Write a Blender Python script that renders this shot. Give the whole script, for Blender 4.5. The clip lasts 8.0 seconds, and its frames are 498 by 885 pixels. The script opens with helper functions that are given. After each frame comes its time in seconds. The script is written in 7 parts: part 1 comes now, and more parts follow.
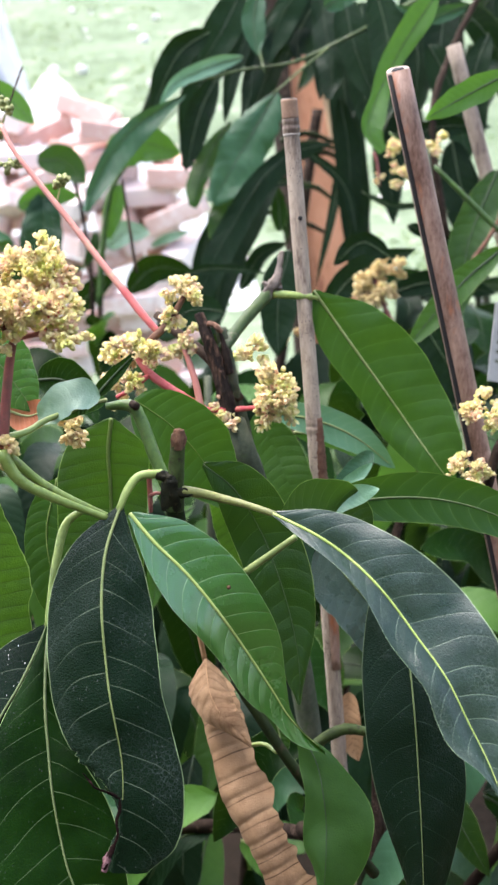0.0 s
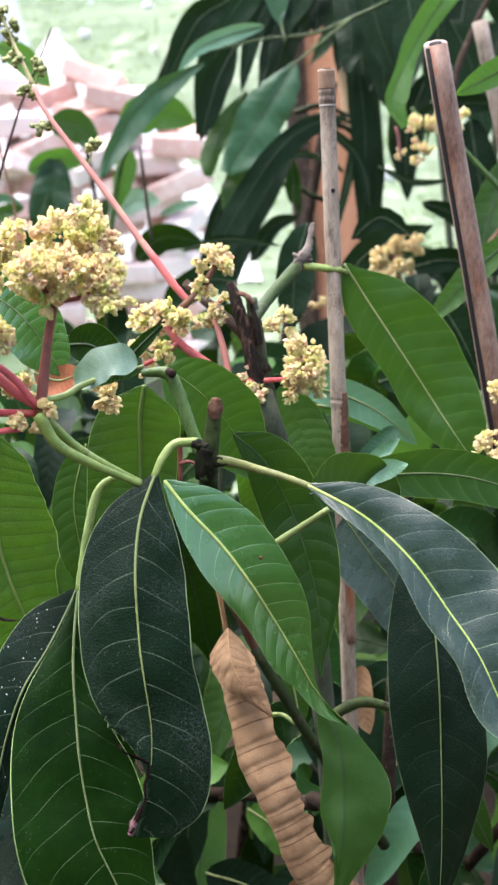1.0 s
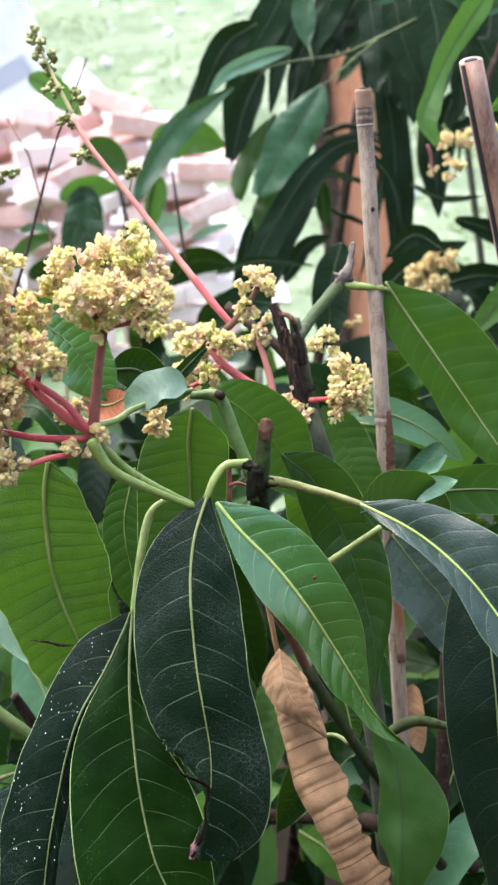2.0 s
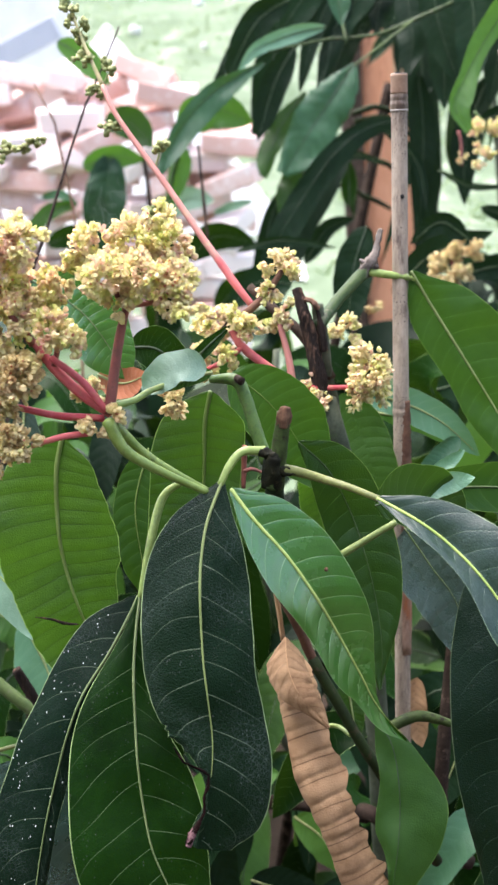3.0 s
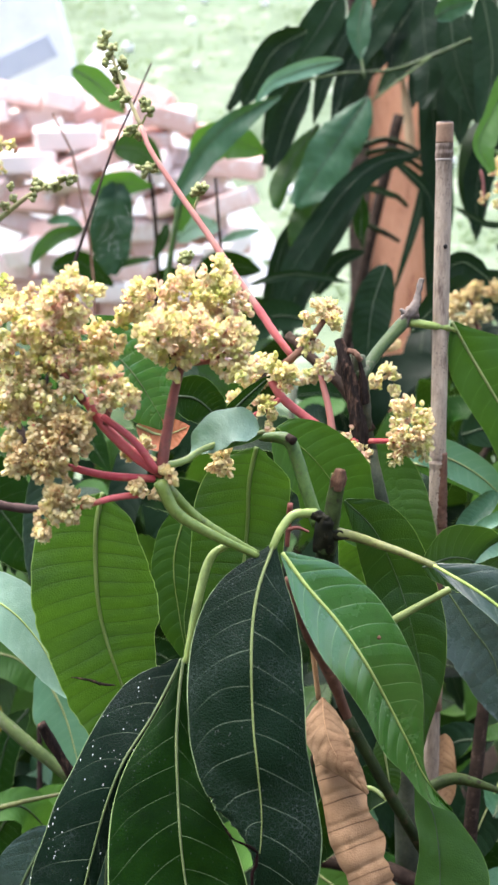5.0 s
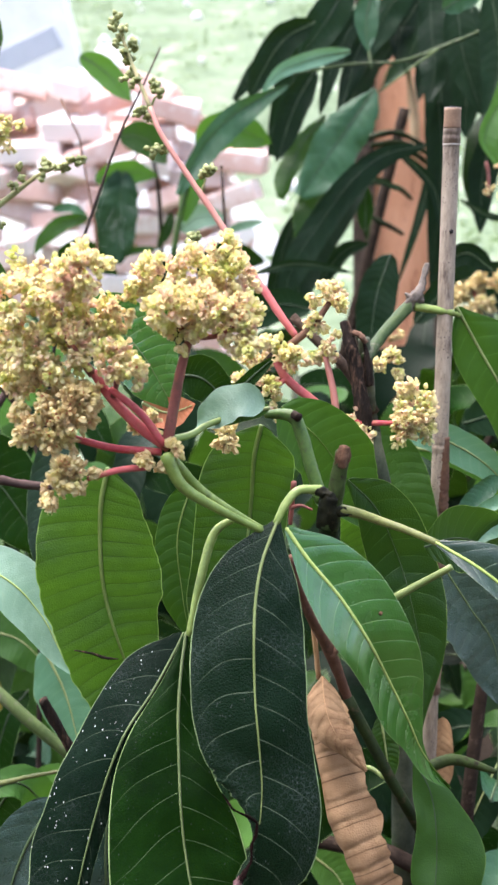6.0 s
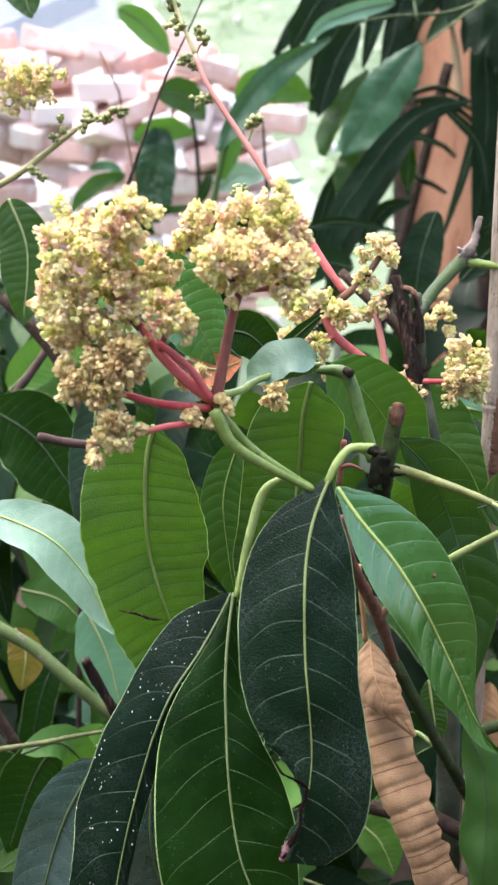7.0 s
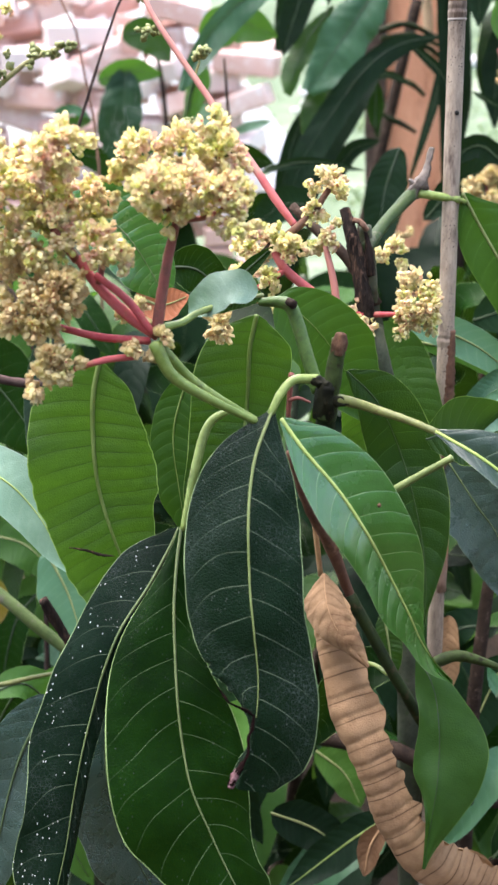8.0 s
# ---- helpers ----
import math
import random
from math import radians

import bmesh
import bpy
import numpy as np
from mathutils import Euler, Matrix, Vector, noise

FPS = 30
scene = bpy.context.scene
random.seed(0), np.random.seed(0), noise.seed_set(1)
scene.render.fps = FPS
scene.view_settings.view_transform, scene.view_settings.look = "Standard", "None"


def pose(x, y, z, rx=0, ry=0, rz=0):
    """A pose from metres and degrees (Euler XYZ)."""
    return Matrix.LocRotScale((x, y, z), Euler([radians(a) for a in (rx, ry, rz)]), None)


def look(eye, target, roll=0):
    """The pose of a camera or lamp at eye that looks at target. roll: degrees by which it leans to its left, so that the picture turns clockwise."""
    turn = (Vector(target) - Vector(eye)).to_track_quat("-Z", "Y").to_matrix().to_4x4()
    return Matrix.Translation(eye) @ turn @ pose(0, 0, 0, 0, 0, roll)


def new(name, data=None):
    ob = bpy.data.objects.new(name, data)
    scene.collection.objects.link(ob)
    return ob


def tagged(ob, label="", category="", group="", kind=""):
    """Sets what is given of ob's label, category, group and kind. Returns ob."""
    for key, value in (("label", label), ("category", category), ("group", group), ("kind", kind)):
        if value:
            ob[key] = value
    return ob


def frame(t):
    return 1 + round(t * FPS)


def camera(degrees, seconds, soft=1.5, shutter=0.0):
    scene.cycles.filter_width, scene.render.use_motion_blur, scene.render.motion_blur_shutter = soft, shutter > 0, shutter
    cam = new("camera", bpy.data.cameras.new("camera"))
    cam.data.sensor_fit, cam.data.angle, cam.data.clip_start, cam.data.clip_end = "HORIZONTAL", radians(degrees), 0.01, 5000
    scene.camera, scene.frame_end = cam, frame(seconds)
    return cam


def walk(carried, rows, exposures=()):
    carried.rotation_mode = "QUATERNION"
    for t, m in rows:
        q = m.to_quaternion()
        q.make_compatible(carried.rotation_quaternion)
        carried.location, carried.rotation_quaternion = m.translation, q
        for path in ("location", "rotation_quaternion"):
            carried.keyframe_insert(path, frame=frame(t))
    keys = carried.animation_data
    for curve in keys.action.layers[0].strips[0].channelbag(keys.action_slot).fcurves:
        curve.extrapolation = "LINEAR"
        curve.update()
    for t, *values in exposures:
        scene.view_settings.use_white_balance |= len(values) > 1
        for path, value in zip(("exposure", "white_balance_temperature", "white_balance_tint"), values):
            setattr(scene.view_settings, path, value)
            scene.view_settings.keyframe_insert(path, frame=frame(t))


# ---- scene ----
cam = camera(24.87, 8.0, soft=2.5)
cam.data.dof.use_dof, cam.data.dof.focus_distance, cam.data.dof.aperture_fstop = True, 0.66, 19.0
PATH = [
    (0.0, 0.0522, -0.0236, 1.2917, 71.326, 3.091, -2.708),
    (0.5, 0.0260, -0.0251, 1.2883, 70.207, 1.885, -2.326),
    (1.0, 0.0265, -0.0226, 1.2910, 69.988, 1.230, -2.630),
    (1.5, 0.0195, -0.0177, 1.2988, 70.593, 2.408, -2.533),
    (2.0, 0.0147, -0.0233, 1.2916, 71.085, 3.038, -1.694),
    (2.2, 0.0177, -0.0174, 1.2845, 70.581, 2.464, -1.153),
    (3.3, 0.0044, -0.0084, 1.2984, 69.898, 0.154, -0.132),
    (3.5, 0.0000, 0.0000, 1.3000, 70.000, -0.000, 0.000),
    (4.0, -0.0052, 0.0085, 1.3032, 69.920, -0.609, -0.636),
    (4.5, -0.0218, 0.0173, 1.3079, 70.144, -0.709, -0.837),
    (4.7, -0.0237, 0.0160, 1.3118, 70.668, -0.593, -0.809),
    (5.8, -0.0353, 0.0058, 1.3017, 70.833, -1.793, -0.750),
    (6.0, -0.0301, 0.0047, 1.3012, 70.606, -1.626, -0.565),
    (6.5, -0.0338, 0.0090, 1.3034, 70.288, -1.476, 0.227),
    (7.0, -0.0389, 0.0194, 1.2916, 68.745, -1.339, 1.098),
    (7.5, -0.0377, 0.0264, 1.2848, 66.792, -0.989, 0.779),
    (8.0, -0.0170, 0.0175, 1.2826, 66.277, -0.680, 0.043),
]
walk(cam, [(t, pose(*p)) for t, *p in PATH], exposures=[(0, 2.42, 6450, 17), (8, 2.42, 6450, 17)])

# ---- daylight: bright overcast sky, soft sun high over the garden ----
world = bpy.data.worlds.new("sky")
scene.world = world
world.use_nodes = True
wn = world.node_tree
sky = wn.nodes.new("ShaderNodeTexSky")
sky.sky_type = 'NISHITA'
sky.sun_disc = False
sky.sun_elevation, sky.sun_rotation = radians(58), radians(-25)
sky.air_density, sky.dust_density, sky.ozone_density = 1.0, 3.0, 1.0
haze = wn.nodes.new("ShaderNodeHueSaturation")
haze.inputs["Saturation"].default_value = 0.8
wn.links.new(sky.outputs[0], haze.inputs["Color"])
wn.links.new(haze.outputs[0], wn.nodes["Background"].inputs[0])
wn.nodes["Background"].inputs[1].default_value = 0.15
sun = new("sun", bpy.data.lights.new("sun", 'SUN'))
sun.data.energy, sun.data.angle, sun.data.color = 1.5, radians(50), (1.0, 0.97, 0.93)
sun.matrix_world = look((-1.6, 0.0, 5), (0, 0, 0))


# ---- material helpers ----
def nodes(name):
    m = bpy.data.materials.new(name)
    m.use_nodes = True
    return m, m.node_tree, m.node_tree.nodes["Principled BSDF"]


def put(nt, value, socket):
    if isinstance(value, bpy.types.NodeSocket):
        nt.links.new(value, socket)
    else:
        socket.default_value = value


def math_node(nt, op, a, b=0.0, c=0.0):
    n = nt.nodes.new("ShaderNodeMath")
    n.operation = op
    for v, s in zip((a, b, c), n.inputs):
        put(nt, v, s)
    return n.outputs[0]


def ramp(nt, value, lo, hi, a=0.0, b=1.0):
    n = nt.nodes.new("ShaderNodeMapRange")
    for v, s in zip((value, lo, hi, a, b), n.inputs):
        put(nt, v, s)
    return n.outputs[0]


def blend(nt, fac, a, b):
    n = nt.nodes.new("ShaderNodeMix")
    n.data_type = 'RGBA'
    put(nt, fac, n.inputs[0])
    for v, s in ((a, n.inputs[6]), (b, n.inputs[7])):
        put(nt, (*v, 1) if isinstance(v, tuple) else v, s)
    return n.outputs[2]


def noise_tex(nt, scale, detail=4.0, vec=None, rough=0.55):
    n = nt.nodes.new("ShaderNodeTexNoise")
    n.inputs["Scale"].default_value, n.inputs["Detail"].default_value, n.inputs["Roughness"].default_value = scale, detail, rough
    if vec is not None:
        nt.links.new(vec, n.inputs["Vector"])
    return n.outputs[0]


def cells(nt, scale, vec=None, feature='F1', out=0):
    n = nt.nodes.new("ShaderNodeTexVoronoi")
    n.feature = feature
    n.inputs["Scale"].default_value = scale
    if vec is not None:
        nt.links.new(vec, n.inputs["Vector"])
    return n.outputs[out]


def coords(nt, kind="Object"):
    return nt.nodes.new("ShaderNodeTexCoord").outputs[kind]


def chance(nt):
    return nt.nodes.new("ShaderNodeObjectInfo").outputs["Random"]


def relief(nt, bsdf, height, strength, distance):
    b = nt.nodes.new("ShaderNodeBump")
    b.inputs["Strength"].default_value, b.inputs["Distance"].default_value = strength, distance
    nt.links.new(height, b.inputs["Height"])
    nt.links.new(b.outputs[0], bsdf.inputs["Normal"])


def leaf_material(name, low, high, vein, rough=0.4, through_light=0.3, pairs=17, specks=0.0, shine=0.5, reticule=0.5, veins=0.75, dry=0.0, wobble=1.1, sweep=1.0, stagger=0.43, glint_net=0.0, rim=(0.23, 0.31, 0.13), quilt=0.34, fine_line=1.0, lane=0.07):
    """A leaf blade: two tones, a pale rim, side veins that leave the midrib and bend to the tip, fine netted relief."""
    m, nt, bsdf = nodes(name)
    obj, rnd = coords(nt), chance(nt)
    sep = nt.nodes.new("ShaderNodeSeparateXYZ")
    nt.links.new(coords(nt, "UV"), sep.inputs[0])
    u, v = sep.outputs[0], sep.outputs[1]
    signed = math_node(nt, 'MULTIPLY_ADD', u, 2.0, -1.0)
    a = math_node(nt, 'ABSOLUTE', signed)
    side = math_node(nt, 'GREATER_THAN', u, 0.5)
    wob = noise_tex(nt, 16.0, 1.0, obj)
    s = math_node(nt, 'MULTIPLY', v, float(pairs))
    s = math_node(nt, 'SUBTRACT', s, math_node(nt, 'MULTIPLY', a, 0.55 * sweep))
    s = math_node(nt, 'SUBTRACT', s, math_node(nt, 'MULTIPLY', math_node(nt, 'POWER', a, 2.5), 0.75 * sweep))
    s = math_node(nt, 'ADD', s, math_node(nt, 'MULTIPLY', side, stagger))
    s = math_node(nt, 'ADD', s, math_node(nt, 'MULTIPLY', wob, wobble))
    d = math_node(nt, 'ABSOLUTE', math_node(nt, 'SUBTRACT', math_node(nt, 'FRACT', s), 0.5))
    line = math_node(nt, 'MULTIPLY', ramp(nt, d, 0.006 * fine_line, 0.026 * fine_line, 1.0, 0.0), ramp(nt, noise_tex(nt, 38.0, 3.0, obj), 0.35, 0.6, 0.45, 1.0))
    line = math_node(nt, 'MULTIPLY', line, ramp(nt, a, 0.35, 0.95, 1.0, 0.25))
    broad = math_node(nt, 'POWER', ramp(nt, d, 0.0, 0.5, 0.0, 1.0), 0.5)
    net = cells(nt, 620.0, obj, 'DISTANCE_TO_EDGE')
    blot = noise_tex(nt, 30.0, 5.0, obj)
    blot = math_node(nt, 'ADD', math_node(nt, 'MULTIPLY', blot, 0.6), math_node(nt, 'MULTIPLY', noise_tex(nt, 150.0, 4.0, obj, 0.7), 0.4))
    tone = math_node(nt, 'ADD', math_node(nt, 'MULTIPLY', blot, 0.9), math_node(nt, 'MULTIPLY_ADD', rnd, 0.5, -0.25))
    col = blend(nt, ramp(nt, tone, 0.30, 0.64), low, high)
    # tint beside each vein; on undersides and dry blades it paints crease shade
    col = blend(nt, math_node(nt, 'MULTIPLY', ramp(nt, d, 0.0, 0.22, 1.0, 0.0), lane), col, vein)
    col = blend(nt, math_node(nt, 'MULTIPLY', line, veins), col, vein)
    col = blend(nt, math_node(nt, 'MULTIPLY', ramp(nt, a, 0.981, 0.991, 0.0, 1.0), ramp(nt, noise_tex(nt, 45.0, 2.0, obj), 0.38, 0.6, 0.45, 1.0)), col, rim)
    # pale net painted on the blade for its fine glittering highlights
    if glint_net:
        thread = math_node(nt, 'MAXIMUM', ramp(nt, cells(nt, 400.0, obj, 'DISTANCE_TO_EDGE'), 0.016, 0.075, 1.0, 0.0), math_node(nt, 'MULTIPLY', ramp(nt, cells(nt, 900.0, obj, 'DISTANCE_TO_EDGE'), 0.02, 0.1, 1.0, 0.0), 0.45))
        where = math_node(nt, 'MULTIPLY', ramp(nt, noise_tex(nt, 20.0, 5.0, obj, 0.7), 0.46, 0.64), ramp(nt, a, 0.1, 0.6, 0.35, 1.0))
        col = blend(nt, math_node(nt, 'MULTIPLY', math_node(nt, 'MULTIPLY', thread, where), glint_net), col, (0.30, 0.36, 0.33))
    if dry:
        scorch = math_node(nt, 'MULTIPLY', ramp(nt, noise_tex(nt, 22.0, 6.0, obj), 0.5, 0.72), dry)
        col = blend(nt, scorch, col, (0.12, 0.055, 0.02))
    if specks:
        mp = nt.nodes.new("ShaderNodeMapping")
        mp.inputs["Rotation"].default_value, mp.inputs["Scale"].default_value = (0.5, 0.3, 0.4), (1.3, 1.0, 0.55)
        nt.links.new(obj, mp.inputs[0])
        spot = ramp(nt, cells(nt, 360.0, mp.outputs[0]), 0.08, 0.17, 1.0, 0.0)
        keep = ramp(nt, noise_tex(nt, 60.0, 2.0, obj), 0.49, 0.53)
        col = blend(nt, math_node(nt, 'MULTIPLY', math_node(nt, 'MULTIPLY', spot, keep), specks), col, (0.6, 0.62, 0.58))
    nt.links.new(col, bsdf.inputs["Base Color"])
    put(nt, ramp(nt, noise_tex(nt, 70.0, 4.0, obj), 0.3, 0.75, rough - 0.08, rough + 0.12), bsdf.inputs["Roughness"])
    bsdf.inputs["Specular IOR Level"].default_value = shine
    h = math_node(nt, 'ADD', math_node(nt, 'MULTIPLY', broad, quilt), math_node(nt, 'MULTIPLY', math_node(nt, 'MINIMUM', net, 0.25), reticule))
    relief(nt, bsdf, h, 0.7, 0.0014)
    if through_light:
        tl = nt.nodes.new("ShaderNodeBsdfTranslucent")
        nt.links.new(blend(nt, 0.5, col, (0.17, 0.42, 0.03) if not dry else (0.5, 0.25, 0.1)), tl.inputs[0])
        mix = nt.nodes.new("ShaderNodeMixShader")
        mix.inputs[0].default_value = through_light
        nt.links.new(bsdf.outputs[0], mix.inputs[1])
        nt.links.new(tl.outputs[0], mix.inputs[2])
        nt.links.new(mix.outputs[0], nt.nodes["Material Output"].inputs[0])
    return m


def plain_material(name, low, high, scale=40.0, rough=0.6, bump=0.0003, stretch=None, fine=6.0, shine=0.4, per_object=0.3, third=None, spots=0.0):
    """Two tones by noise at two scales, with relief; stretch draws the grain out along one axis."""
    m, nt, bsdf = nodes(name)
    vec = coords(nt)
    if stretch:
        mp = nt.nodes.new("ShaderNodeMapping")
        mp.inputs["Scale"].default_value = stretch
        nt.links.new(vec, mp.inputs[0])
        vec = mp.outputs[0]
    big, small = noise_tex(nt, scale, 5.0, vec), noise_tex(nt, scale * fine, 5.0, vec, 0.65)
    tone = math_node(nt, 'ADD', math_node(nt, 'MULTIPLY', big, 0.6), math_node(nt, 'MULTIPLY', small, 0.4))
    tone = math_node(nt, 'ADD', tone, math_node(nt, 'MULTIPLY', math_node(nt, 'SUBTRACT', chance(nt), 0.5), per_object))
    col = blend(nt, ramp(nt, tone, 0.33, 0.67), low, high)
    if third:
        col = blend(nt, ramp(nt, noise_tex(nt, scale * 1.7, 6.0, vec, 0.7), 0.55, 0.68), col, third)
    if spots:
        dot = math_node(nt, 'MULTIPLY', ramp(nt, cells(nt, scale * 14, coords(nt)), 0.16, 0.26, 1.0, 0.0), ramp(nt, noise_tex(nt, scale * 1.4, 4.0, coords(nt)), 0.46, 0.56))
        col = blend(nt, math_node(nt, 'MULTIPLY', dot, spots), col, (0.02, 0.014, 0.011))
    nt.links.new(col, bsdf.inputs["Base Color"])
    put(nt, ramp(nt, small, 0.3, 0.7, rough - 0.1, rough + 0.1), bsdf.inputs["Roughness"])
    bsdf.inputs["Specular IOR Level"].default_value = shine
    relief(nt, bsdf, tone, 0.8, bump)
    return m


def petal_material(name, tones, through_light=0.35):
    """Flower parts: each one takes its own tone."""
    m, nt, bsdf = nodes(name)
    r = nt.nodes.new("ShaderNodeNewGeometry").outputs["Random Per Island"]
    cr = nt.nodes.new("ShaderNodeValToRGB")
    cr.color_ramp.elements[0].color = (*tones[0], 1)
    cr.color_ramp.elements[1].color = (*tones[-1], 1)
    for i, c in enumerate(tones[1:-1]):
        cr.color_ramp.elements.new((i + 1) / (len(tones) - 1)).color = (*c, 1)
    patch = ramp(nt, noise_tex(nt, 105.0, 2.0, coords(nt)), 0.30, 0.70, -0.05, 0.72)
    nt.links.new(math_node(nt, 'ADD', patch, math_node(nt, 'MULTIPLY', r, 0.36)), cr.inputs[0])
    col = blend(nt, ramp(nt, noise_tex(nt, 900.0, 3.0, coords(nt)), 0.48, 0.72, 0.0, 0.24), cr.outputs[0], (0.54, 0.30, 0.16))
    nt.links.new(col, bsdf.inputs["Base Color"])
    bsdf.inputs["Roughness"].default_value = 0.6
    tl = nt.nodes.new("ShaderNodeBsdfTranslucent")
    nt.links.new(col, tl.inputs[0])
    mix = nt.nodes.new("ShaderNodeMixShader")
    mix.inputs[0].default_value = through_light
    nt.links.new(bsdf.outputs[0], mix.inputs[1])
    nt.links.new(tl.outputs[0], mix.inputs[2])
    nt.links.new(mix.outputs[0], nt.nodes["Material Output"].inputs[0])
    return m


